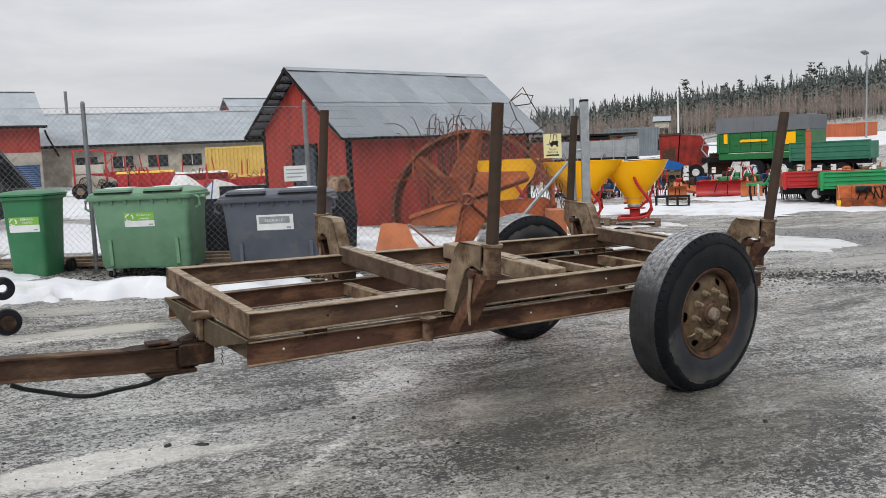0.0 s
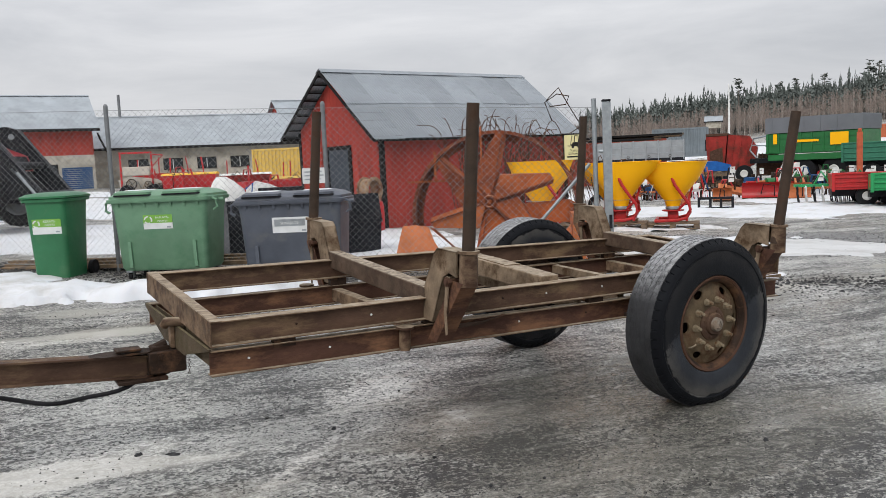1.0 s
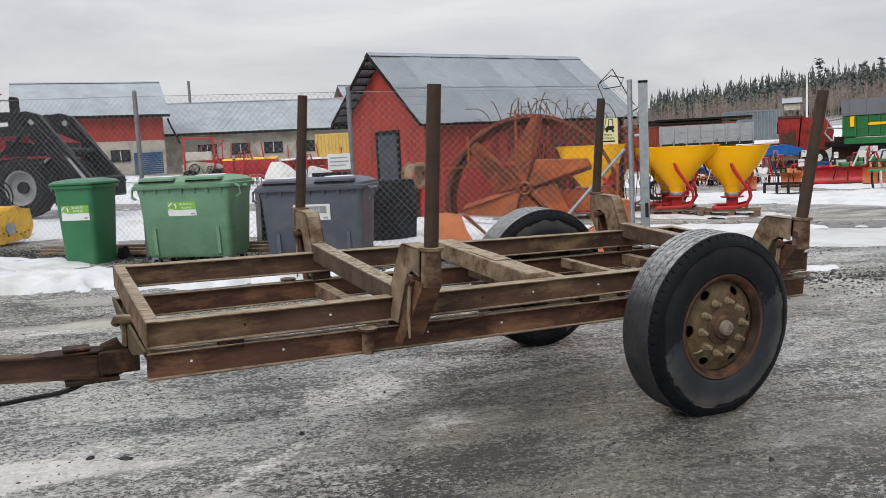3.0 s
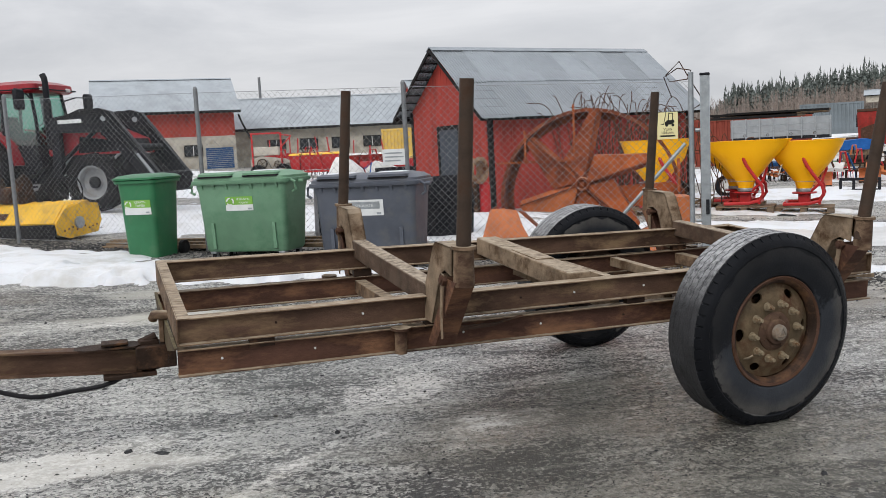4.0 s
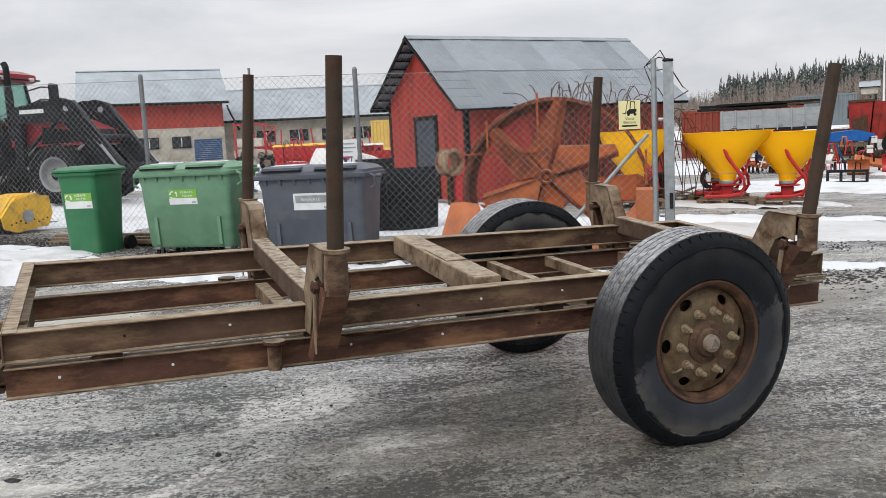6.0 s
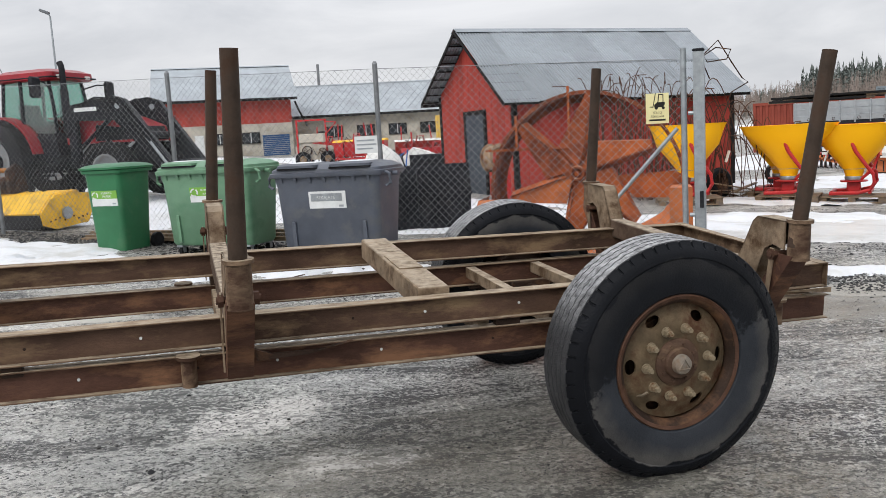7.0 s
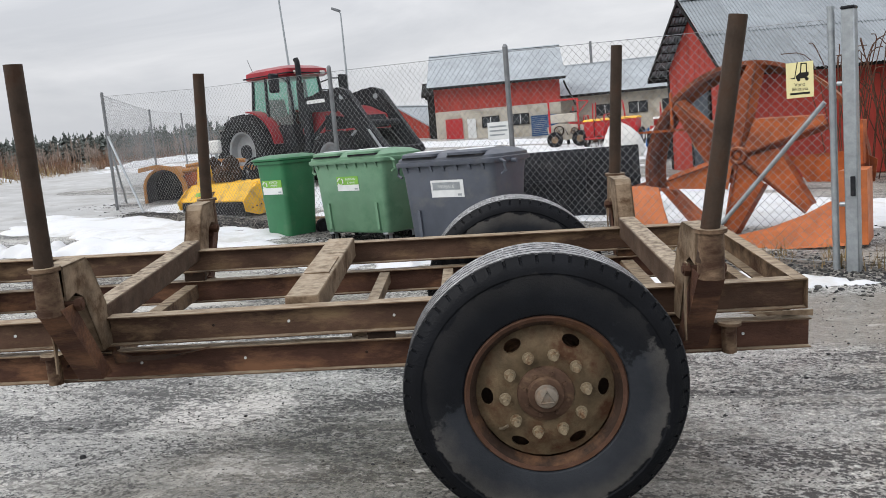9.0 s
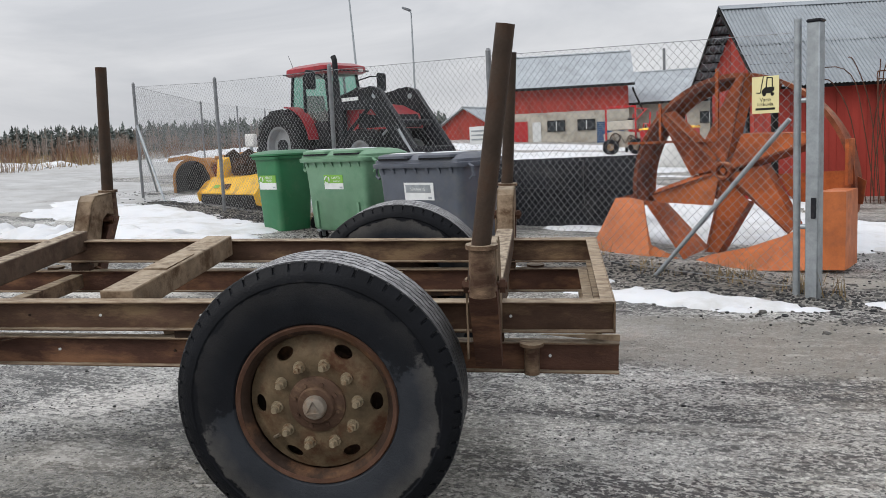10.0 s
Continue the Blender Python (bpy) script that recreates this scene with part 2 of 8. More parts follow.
M["blue_bright"] = mat("bright_blue_tarp", (0.02, 0.11, 0.36), 0.5, 0.0, 0.25, 3, 0.1, 60)
M["green"] = mat("green_machine_paint", (0.02, 0.155, 0.042), 0.4, 0.0, 0.2, 2, 0.05, 40, spec=0.4)
M["green_bright"] = mat("bright_green_paint", (0.02, 0.30, 0.10), 0.4, 0.0, 0.15, 2, 0.05, 40, spec=0.4)
M["green_grey"] = mat("faded_sea_green_paint", (0.045, 0.17, 0.11), 0.55, 0.0, 0.2, 2, 0.05, 40)
M["tarp"] = mat("grey_tarpaulin", (0.16, 0.17, 0.185), 0.6, 0.0, 0.15, 0.8, 0.1, 20)
M["grey_wood"] = mat("grey_drop_side", (0.30, 0.32, 0.33), 0.7, 0.0, 0.2, 2, 0.1, 40)
M["mast"] = mat("faded_red_orange_paint", (0.50, 0.12, 0.06), 0.6, 0.0, 0.25, 2.0, 0.1, 40, (0.28, 0.07, 0.04), 0.35, 2.0)
M["container"] = mat("faded_orange_container", (0.50, 0.15, 0.075), 0.7, 0.0, 0.2, 0.8, 0.1, 30)
M["container_red"] = mat("dull_red_container", (0.27, 0.065, 0.045), 0.7, 0.0, 0.2, 0.8, 0.1, 30)
M["container_yellow"] = mat("ochre_yellow_container", (0.58, 0.39, 0.10), 0.7, 0.0, 0.15, 0.8, 0.1, 30)
M["container_grey"] = mat("blue_grey_container", (0.20, 0.235, 0.26), 0.7, 0.0, 0.2, 0.8, 0.1, 30)
M["rim_grey"] = mat("pale_grey_rim_paint", (0.26, 0.27, 0.28), 0.5, 0.0, 0.2, 4, 0.05, 60, (0.22, 0.21, 0.2), 0.35, 5.0)
M["white"] = mat("white_plastic", (0.68, 0.68, 0.66), 0.6, 0.0, 0.12, 3, 0.1, 40)
M["pane"] = mat("dark_window_pane", (0.03, 0.035, 0.04), 0.12, 0.0, 0.2, 2, 0.0, spec=0.4)
M["stone"] = mat("grey_gravel_stone", (0.13, 0.127, 0.12), 0.6, 0.0, 0.5, 20, 0.3, 200)
M["stone_dark"] = mat("dark_crushed_stone", (0.052, 0.053, 0.056), 0.6, 0.0, 0.6, 14, 0.3, 120)
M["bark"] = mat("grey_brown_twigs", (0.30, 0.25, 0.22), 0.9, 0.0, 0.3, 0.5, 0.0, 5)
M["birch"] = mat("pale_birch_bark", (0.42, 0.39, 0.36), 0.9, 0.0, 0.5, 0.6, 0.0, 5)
# far conifers, their green lightened so that haze sits in the colour
M["spruce"] = mat("haze_grey_spruce", (0.15, 0.172, 0.16), 0.9, 0.0, 0.5, 0.12, 0.0, 3)
M["pine"] = mat("haze_grey_pine", (0.15, 0.168, 0.15), 0.9, 0.0, 0.5, 0.12, 0.0, 3)
M["shrub"] = mat("red_brown_twigs", (0.21, 0.125, 0.085), 0.9, 0.0, 0.4, 0.3, 0.0, 5)
M["straw"] = mat("dry_yellow_grass", (0.30, 0.22, 0.11), 0.9, 0.0, 0.4, 0.8, 0.0, 5)


def ground_material():
    """Wet gravelled asphalt: grey aggregate, pale slush tracks along the way and thin water with a sheen."""
    m = bpy.data.materials.new("wet_gravelled_asphalt")
    m.use_nodes = True
    n, l = m.node_tree.nodes, m.node_tree.links
    b = n["Principled BSDF"]
    co = n.new("ShaderNodeTexCoord")

    def tex(sc, stretch=(1, 1, 1), turn=0.0, detail=8.0, rgh=0.62, kind="ShaderNodeTexNoise", dist=0.0):
        mp = n.new("ShaderNodeMapping")
        mp.inputs["Scale"].default_value = stretch
        mp.inputs["Rotation"].default_value = (0, 0, turn)
        l.new(co.outputs["Object"], mp.inputs[0])
        t = n.new(kind)
        t.inputs["Scale"].default_value = sc
        if kind == "ShaderNodeTexNoise":
            t.inputs["Detail"].default_value, t.inputs["Roughness"].default_value, t.inputs["Distortion"].default_value = detail, rgh, dist
        l.new(mp.outputs[0], t.inputs["Vector"])
        return t

    def ramp(src, a, z, ca=(0, 0, 0, 1), cz=(1, 1, 1, 1)):
        r = n.new("ShaderNodeValToRGB")
        r.color_ramp.elements[0].position, r.color_ramp.elements[1].position = a, z
        r.color_ramp.elements[0].color, r.color_ramp.elements[1].color = ca, cz
        l.new(src, r.inputs[0])
        return r.outputs[0]

    def mix(f, a, c, kind="MIX"):
        x = n.new("ShaderNodeMix")
        x.data_type, x.blend_type = "RGBA", kind
        for s, v in ((0, f), (6, a), (7, c)):
            if isinstance(v, bpy.types.NodeSocket):
                l.new(v, x.inputs[s])
            else:
                x.inputs[s].default_value = v
        return x.outputs[2]

    def math_node(op, a, c):
        x = n.new("ShaderNodeMath")
        x.operation = op
        for s, v in ((0, a), (1, c)):
            if isinstance(v, bpy.types.NodeSocket):
                l.new(v, x.inputs[s])
            else:
                x.inputs[s].default_value = v
        return x.outputs[0]

    pebbles = tex(72, kind="ShaderNodeTexVoronoi")
    small = tex(210, kind="ShaderNodeTexVoronoi")
    grain = tex(90, detail=5, rgh=0.7)
    speck = tex(48, (0.9, 1.1, 1), 0.3, 3, 0.62)
    broad = tex(0.42, (0.6, 1.5, 1), 0.30, 5, 0.55)
    streak = tex(1.15, (0.42, 1.7, 1), 0.36, 10, 0.74, dist=0.8)
    track = tex(2.4, (0.30, 2.2, 1), 0.80, 8, 0.7, dist=0.9)
    pool = ramp(tex(0.62, (0.55, 1.5, 1), 0.45, 4, 0.5).outputs[0], 0.60, 0.64)
    c = ramp(broad.outputs[0], 0.36, 0.62, (0.25, 0.243, 0.226, 1), (0.40, 0.40, 0.40, 1))
    pale = math_node("MAXIMUM", ramp(streak.outputs[0], 0.50, 0.60), math_node("MULTIPLY", ramp(track.outputs[0], 0.56, 0.63), 0.85))
    c = mix(math_node("MULTIPLY", pale, 0.65), c, (0.52, 0.515, 0.50, 1))
    c = mix(0.6, c, ramp(pebbles.outputs["Color"], 0.10, 0.90, (0.55, 0.545, 0.54, 1), (1.45, 1.45, 1.44, 1)), "MULTIPLY")
    crinkle = tex(52, (0.95, 1.05, 1), 0.3, 6, 0.72, dist=0.2)
    c = mix(0.4, c, ramp(crinkle.outputs[0], 0.42, 0.58, (0.45, 0.445, 0.44, 1), (1.5, 1.5, 1.5, 1)), "MULTIPLY")
    ripple = tex(17, (0.85, 1.15, 1), 0.35, 8, 0.74, dist=0.4)
    c = mix(0.5, c, ramp(ripple.outputs[0], 0.44, 0.57, (0.55, 0.545, 0.535, 1), (1.4, 1.4, 1.4, 1)), "MULTIPLY")
    swell = tex(4.2, (0.6, 1.4, 1), 0.32, 5, 0.6, dist=0.6)
    cover = ramp(tex(1.5, (0.6, 1.5, 1), 0.3, 7, 0.68).outputs[0], 0.36, 0.64, (0.465, 0.465, 0.465, 1), (0.595, 0.595, 0.595, 1))
    dots = ramp(math_node("SUBTRACT", speck.outputs[0], cover), 0.0, 0.03)
    cleft = ramp(math_node("SUBTRACT", tex(23, (0.75, 1.25, 1), 0.33, 7, 0.72, dist=0.5).outputs[0], cover), 0.0, 0.035)
    dots = math_node("MAXIMUM", dots, cleft)
    c = mix(math_node("MULTIPLY", dots, math_node("SUBTRACT", 0.95, math_node("MAXIMUM", math_node("MULTIPLY", pool, 0.6), math_node("MULTIPLY", pale, 0.45)))), c, (0.030, 0.030, 0.032, 1))
    c = mix(math_node("MULTIPLY", ramp(tex(0.9, (0.6, 1.4, 1), 1.2).outputs[0], 0.55, 0.7), 0.35), c, (0.16, 0.125, 0.085, 1))
    c = mix(math_node("MULTIPLY", pool, 0.7), c, (0.30, 0.288, 0.26, 1))
    # a soaked stretch round the trailer's wheels, its colour darkened for their shade and reflection, two silty puddles
    # and a pale icy film before the drawbar
    def spot(x, y, rx, ry, turn=0.0):
        mp = n.new("ShaderNodeMapping")
        mp.vector_type = "TEXTURE"
        mp.inputs["Location"].default_value = (x, y, 0)
        mp.inputs["Rotation"].default_value = (0, 0, turn)
        mp.inputs["Scale"].default_value = (rx, ry, 20.0)
        gr = n.new("ShaderNodeTexGradient")
        gr.gradient_type = "SPHERICAL"
        l.new(co.outputs["Object"], mp.inputs[0])
        l.new(mp.outputs[0], gr.inputs[0])
        return gr.outputs[1]

    rough_edge = math_node("MULTIPLY", math_node("SUBTRACT", streak.outputs[0], 0.5), 1.1)
    fine_edge = math_node("MULTIPLY", math_node("SUBTRACT", tex(5.0, (0.7, 1.4, 1), 0.3, 9, 0.75).outputs[0], 0.5), 2.4)
    film = ramp(math_node("ADD", spot(1.1, 4.9, 2.1, 1.5, 0.25), rough_edge), 0.10, 0.55)
    c = mix(math_node("MULTIPLY", math_node("MULTIPLY", film, math_node("SUBTRACT", 1.0, math_node("MULTIPLY", dots, 0.8))), 0.27), c, (0.66, 0.655, 0.64, 1))
    soaked_shade = ramp(math_node("ADD", spot(3.35, 3.75, 2.0, 1.55, 0.15), rough_edge), 0.10, 0.40)
    washed = ramp(math_node("ADD", spot(5.9, 6.6, 2.1, 0.85, -0.05), math_node("MULTIPLY", rough_edge, 0.6)), 0.10, 0.34)
    c = mix(math_node("MULTIPLY", washed, 0.72), c, (0.20, 0.188, 0.166, 1))
    soil = ramp(math_node("ADD", spot(1.2, 11.45, 8.5, 0.95, -0.59), rough_edge), 0.10, 0.42)
    c = mix(math_node("MULTIPLY", soil, 0.8), c, ramp(tex(24, (1, 1, 1), 0.0, 5, 0.8).outputs[0], 0.36, 0.64, (0.035, 0.032, 0.029, 1), (0.20, 0.182, 0.16, 1)))
    c = mix(math_node("MULTIPLY", soaked_shade, 0.72), c, mix(1.0, c, (0.45, 0.43, 0.37, 1), "MULTIPLY"))
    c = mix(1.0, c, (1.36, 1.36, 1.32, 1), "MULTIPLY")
    c = mix(math_node("MULTIPLY", soaked_shade, 0.3), c, (0.135, 0.128, 0.105, 1))
    gravel = ramp(math_node("ADD", spot(11.5, 11.0, 7.5, 3.4, -0.3), rough_edge), 0.12, 0.45)
    chips = ramp(tex(26, (1, 1, 1), 0.0, 5, 0.8).outputs[0], 0.38, 0.62, (0.08, 0.08, 0.084, 1), (0.34, 0.34, 0.34, 1))
    c = mix(math_node("MULTIPLY", gravel, 0.85), c, chips)
    puddle = ramp(math_node("ADD", spot(2.2, 4.93, 0.55, 0.34, 0.5), fine_edge), 0.24, 0.50)
    puddle = math_node("MAXIMUM", puddle, ramp(math_node("ADD", spot(2.62, 4.2, 0.75, 0.16, 0.1), fine_edge), 0.30, 0.75))
    puddle = math_node("MAXIMUM", puddle, ramp(math_node("ADD", spot(1.45, 3.95, 0.8, 0.12, 0.75), fine_edge), 0.34, 0.85))
    puddle = math_node("MAXIMUM", puddle, ramp(math_node("ADD", spot(0.8, 7.4, 0.7, 0.28, 0.2), fine_edge), 0.2, 0.34))
    c = mix(math_node("MULTIPLY", math_node("MULTIPLY", puddle, math_node("SUBTRACT", 1.0, math_node("MULTIPLY", dots, 0.7))), 0.55), c, (0.45, 0.425, 0.38, 1))
    wetness = ramp(spot(3.0, 4.2, 7.5, 4.2, 0.15), 0.05, 0.40)
    pool = math_node("MAXIMUM", math_node("MULTIPLY", pool, wetness), puddle)
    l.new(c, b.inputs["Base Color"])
    wet = ramp(tex(1.7, (0.5, 1.2, 1), 0.3).outputs[0], 0.35, 0.65, (0.08, 0.08, 0.08, 1), (0.26, 0.26, 0.26, 1))
    b.inputs["Roughness"].default_value = 0.55
    b.inputs["Specular IOR Level"].default_value = 0.25
    # the water lying on it
    l.new(math_node("MULTIPLY", math_node("ADD", 0.2, math_node("MULTIPLY", wetness, 0.8)), math_node("SUBTRACT", 1.0, math_node("MULTIPLY", dots, 0.65))), b.inputs["Coat Weight"])
    b.inputs["Coat IOR"].default_value = 1.55
    l.new(mix(pool, wet, (0.03, 0.03, 0.03, 1)), b.inputs["Coat Roughness"])
    film_bump = n.new("ShaderNodeBump")
    film_bump.inputs["Distance"].default_value = 0.012
    l.new(math_node("SUBTRACT", 0.95, math_node("MAXIMUM", math_node("MULTIPLY", pool, 0.91), math_node("MULTIPLY", pale, 0.5))), film_bump.inputs["Strength"])
    l.new(math_node("ADD", math_node("ADD", math_node("MULTIPLY", crinkle.outputs[0], 0.5), ripple.outputs[0]), math_node("ADD", math_node("MULTIPLY", swell.outputs[0], 2.5), math_node("MULTIPLY", dots, 0.35))), film_bump.inputs["Height"])
    l.new(film_bump.outputs[0], b.inputs["Coat Normal"])
    hgt = math_node("ADD", pebbles.outputs["Distance"], math_node("MULTIPLY", small.outputs["Distance"], 0.5))
    hgt = math_node("ADD", hgt, math_node("MULTIPLY", grain.outputs[0], 1.5))
    hgt = math_node("ADD", hgt, math_node("MULTIPLY", dots, 0.35))
    hgt = math_node("ADD", hgt, math_node("MULTIPLY", crinkle.outputs[0], 2.0))
    bu = n.new("ShaderNodeBump")
    bu.inputs["Distance"].default_value = 0.012
    dry = math_node("SUBTRACT", 1.0, math_node("MULTIPLY", pool, 0.93))
    l.new(math_node("MULTIPLY", dry, 0.8), bu.inputs["Strength"])
    l.new(hgt, bu.inputs["Height"])
    l.new(bu.outputs[0], b.inputs["Normal"])
    return m


def snow_material():
    m = mat("old_wet_snow", (0.66, 0.675, 0.70), 0.55, 0.0, 0.06, 1.6, 0.5, 30, (0.50, 0.50, 0.49), 0.30, 1.1)
    m.node_tree.nodes["Principled BSDF"].inputs["Subsurface Weight"].default_value = 0.15
    m.node_tree.nodes["Principled BSDF"].inputs["Subsurface Radius"].default_value = (0.03, 0.04, 0.05)
    return m


def pane_material():
    """Thin clear cab glass: mostly see-through with a green tint, and a glossy face."""
    m = bpy.data.materials.new("tinted_cab_glass")
    m.use_nodes = True
    n, l = m.node_tree.nodes, m.node_tree.links
    n.remove(n["Principled BSDF"])
    tr, gl, mx = n.new("ShaderNodeBsdfTransparent"), n.new("ShaderNodeBsdfGlossy"), n.new("ShaderNodeMixShader")
    mx.inputs[0].default_value = 0.12
    tr.inputs[0].default_value = (0.68, 0.84, 0.79, 1)
    gl.inputs["Roughness"].default_value = 0.03
    l.new(tr.outputs[0], mx.inputs[1])
    l.new(gl.outputs[0], mx.inputs[2])
    l.new(mx.outputs[0], n["Material Output"].inputs[0])
    return m


M["glass"] = pane_material()
M["ground"] = ground_material()
M["snow"] = snow_material()
M["slush"] = mat("pale_packed_slush", (0.60, 0.605, 0.605), 0.35, 0.0, 0.16, 0.9, 0.35, 30, (0.44, 0.44, 0.43), 0.34, 1.2)
M["ice"] = mat("grey_slush_ice", (0.44, 0.445, 0.445), 0.4, 0.0, 0.25, 1.2, 0.4, 30, (0.30, 0.295, 0.285), 0.36, 1.4)


# ---- mesh building ----
class Form:
    """Vertices and faces gathered for one mesh; shift moves all that is added."""

    def __init__(self, shift=(0, 0, 0)):
        self.v, self.f, self.s = [], [], Vector(shift)

    def add(self, verts, faces, m=None):
        k = len(self.v)
        for p in verts:
            p = Vector(p)
            if m is not None:
                p = m @ p
            self.v.append(p + self.s)
        self.f += [tuple(i + k for i in q) for q in faces]
        return self

    def box(self, lo, hi, m=None, ch=0.0):
        x0, y0, z0 = lo
        x1, y1, z1 = hi
        if ch <= 0:
            vs = [(x, y, z) for z in (z0, z1) for y in (y0, y1) for x in (x0, x1)]
            return self.add(vs, [(0, 2, 3, 1), (4, 5, 7, 6), (0, 1, 5, 4), (2, 6, 7, 3), (0, 4, 6, 2), (1, 3, 7, 5)], m)
        bm = bmesh.new()
        bmesh.ops.create_cube(bm, size=1.0)
        for q in bm.verts:
            q.co = Vector((x0 + (q.co.x + 0.5) * (x1 - x0), y0 + (q.co.y + 0.5) * (y1 - y0), z0 + (q.co.z + 0.5) * (z1 - z0)))
        bmesh.ops.bevel(bm, geom=list(bm.edges), offset=min(ch, 0.45 * min(x1 - x0, y1 - y0, z1 - z0)), segments=1, affect="EDGES")
        bm.verts.index_update()
        vs = [q.co.copy() for q in bm.verts]
        fs = [[q.index for q in f.verts] for f in bm.faces]
        bm.free()
        return self.add(vs, fs, m)

    def rod(self, a, b, r, r2=None, n=10, caps=True):
        a, b = Vector(a), Vector(b)
        r2 = r if r2 is None else r2
        q = (b - a).to_track_quat("Z", "Y").to_matrix()
        vs = []
        for p, k in ((a, r), (b, r2)):
            for i in range(n):
                t = 2 * math.pi * i / n
                vs.append(p + q @ Vector((k * math.cos(t), k * math.sin(t), 0)))
        fs = [(i, (i + 1) % n, n + (i + 1) % n, n + i) for i in range(n)]
        if caps:
            fs += [tuple(range(n))[::-1], tuple(range(n, 2 * n))]
        return self.add(vs, fs)

    def tube(self, pts, r, n=8):
        pts = [Vector(p) for p in pts]
        rings = []
        for i, p in enumerate(pts):
            d = (pts[min(i + 1, len(pts) - 1)] - pts[max(i - 1, 0)]).normalized()
            side = d.cross(Vector((0.13, 0.21, 0.97)))
            side = side.normalized() if side.length > 1e-4 else Vector((1, 0, 0))
            up = side.cross(d)
            rings.append([p + r * (math.cos(2 * math.pi * k / n) * side + math.sin(2 * math.pi * k / n) * up) for k in range(n)])
        vs = [p for ring in rings for p in ring]
        fs = []
        for i in range(len(pts) - 1):
            fs += [(i * n + k, i * n + (k + 1) % n, (i + 1) * n + (k + 1) % n, (i + 1) * n + k) for k in range(n)]
        fs += [tuple(range(n))[::-1], tuple(range(len(vs) - n, len(vs)))]
        return self.add(vs, fs)

    def prism(self, poly, a, b, plane="xz", m=None):
        """A polygon in the named plane, thick from a to b along the third axis."""
        n = len(poly)

        def put(u, w, k):
            return {"xz": (u, k, w), "yz": (k, u, w), "xy": (u, w, k)}[plane]
        vs = [put(u, w, a) for u, w in poly] + [put(u, w, b) for u, w in poly]
        fs = [tuple(range(n)), tuple(range(n, 2 * n))[::-1]] + [(i, n + i, n + (i + 1) % n, (i + 1) % n) for i in range(n)]
        return self.add(vs, fs, m)

    def turn(self, prof, n=32, m=None, closed=False, arc=2 * math.pi, start=0.0):
        """A profile of (radius, height) turned about z."""
        k, full = len(prof), abs(arc - 2 * math.pi) < 1e-6
        steps = n if full else n + 1
        vs = []
        for i in range(steps):
            t = start + arc * i / n
            vs += [(r * math.cos(t), r * math.sin(t), h) for r, h in prof]
        fs = []
        for i in range(n):
            j = (i + 1) % steps
            for a in range(k if closed else k - 1):
                c = (a + 1) % k
                fs.append((i * k + a, j * k + a, j * k + c, i * k + c))
        return self.add(vs, fs, m)


def part(name, form, material, parent=None, label="", smooth=0.7, weld=False):
    """Links a Form as one mesh object, under a thing or a part if one is given."""
    me = bpy.data.meshes.new(name)
    me.from_pydata([tuple(p) for p in form.v], [], form.f)
    bm = bmesh.new()
    bm.from_mesh(me)
    if weld:
        bmesh.ops.remove_doubles(bm, verts=bm.verts, dist=1e-5)
    bmesh.ops.recalc_face_normals(bm, faces=bm.faces)
    bm.to_mesh(me)
    bm.free()
    me.materials.append(material)
    if smooth:
        me.shade_smooth()
        me.set_sharp_from_angle(angle=smooth)
    ob = new(name, me)
    if parent:
        ob.parent = parent
    if label:
        tagged(ob, label)
    return ob


def share(ob, name, m, parent):
    """Another piece on the same mesh."""
    o = new(name, ob.data)
    o.parent = parent
    o.matrix_local = m
    return o


def thing(name, m, label, category, group="", kind=""):
    ob = new(name)
    ob.matrix_world = m
    ob.empty_display_size = 0.2
    return tagged(ob, label, category, group, kind)


def smooth01(a, b, x):
    t = max(0.0, min(1.0, (x - a) / (b - a)))
    return t * t * (3 - 2 * t)


def land(x, y):
    """Height of the ground."""
    near = 0.04 - 0.0306 * (x - 6.34) + 0.0336 * (y - 7.97)
    xx = max(-12.0, min(16.0, x))
    far = 0.02 - 0.05 * (xx - 6.34) + 0.010 * (min(y, 90.0) - 7.97)
    r = math.hypot(x, y)
    s = max(smooth01(5, 16, y), smooth01(14, 26, r))
    z = near * (1 - s) + far * s if s < 1 else far
    az = math.degrees(math.atan2(x, y))
    rise = smooth01(18, 62, az) * (1 - smooth01(100, 150, az))
    z += smooth01(55, 110, r) * 2.4 * rise + smooth01(110, 420, r) * (4 + 9 * rise) * (smooth01(-60, -20, az) * 0.35 + 0.65 * rise)
    return z


# ---- the ground ----
CALM = ((2.2, 4.93, 0.6, 0.4), (2.62, 4.2, 0.8, 0.22), (1.45, 3.95, 0.7, 0.3), (0.8, 7.4, 0.75, 0.35), (5.9, 6.6, 1.9, 0.75))


def grit(x, y):
    """Small humps and hollows of the packed gravel, calmer where water or silt lies."""
    edge = smooth01(-1.6, -0.8, x) * (1 - smooth01(8.2, 9.2, x)) * smooth01(2.2, 2.8, y) * (1 - smooth01(8.0, 9.0, y))
    if edge <= 0:
        return 0.0
    for cx, cy, rx, ry in CALM:
        edge *= 0.15 + 0.85 * smooth01(0.6, 1.2, math.hypot((x - cx) / rx, (y - cy) / ry))
    rough = 0.55 + 0.9 * smooth01(-0.25, 0.35, noise.noise((x * 0.9, y * 1.6, 7.0)))
    return edge * rough * (0.0042 * noise.fractal((x * 7, y * 8, 1.0), 0.7, 2.1, 4) + 0.0022 * noise.noise((x * 21, y * 23, 5.0)))


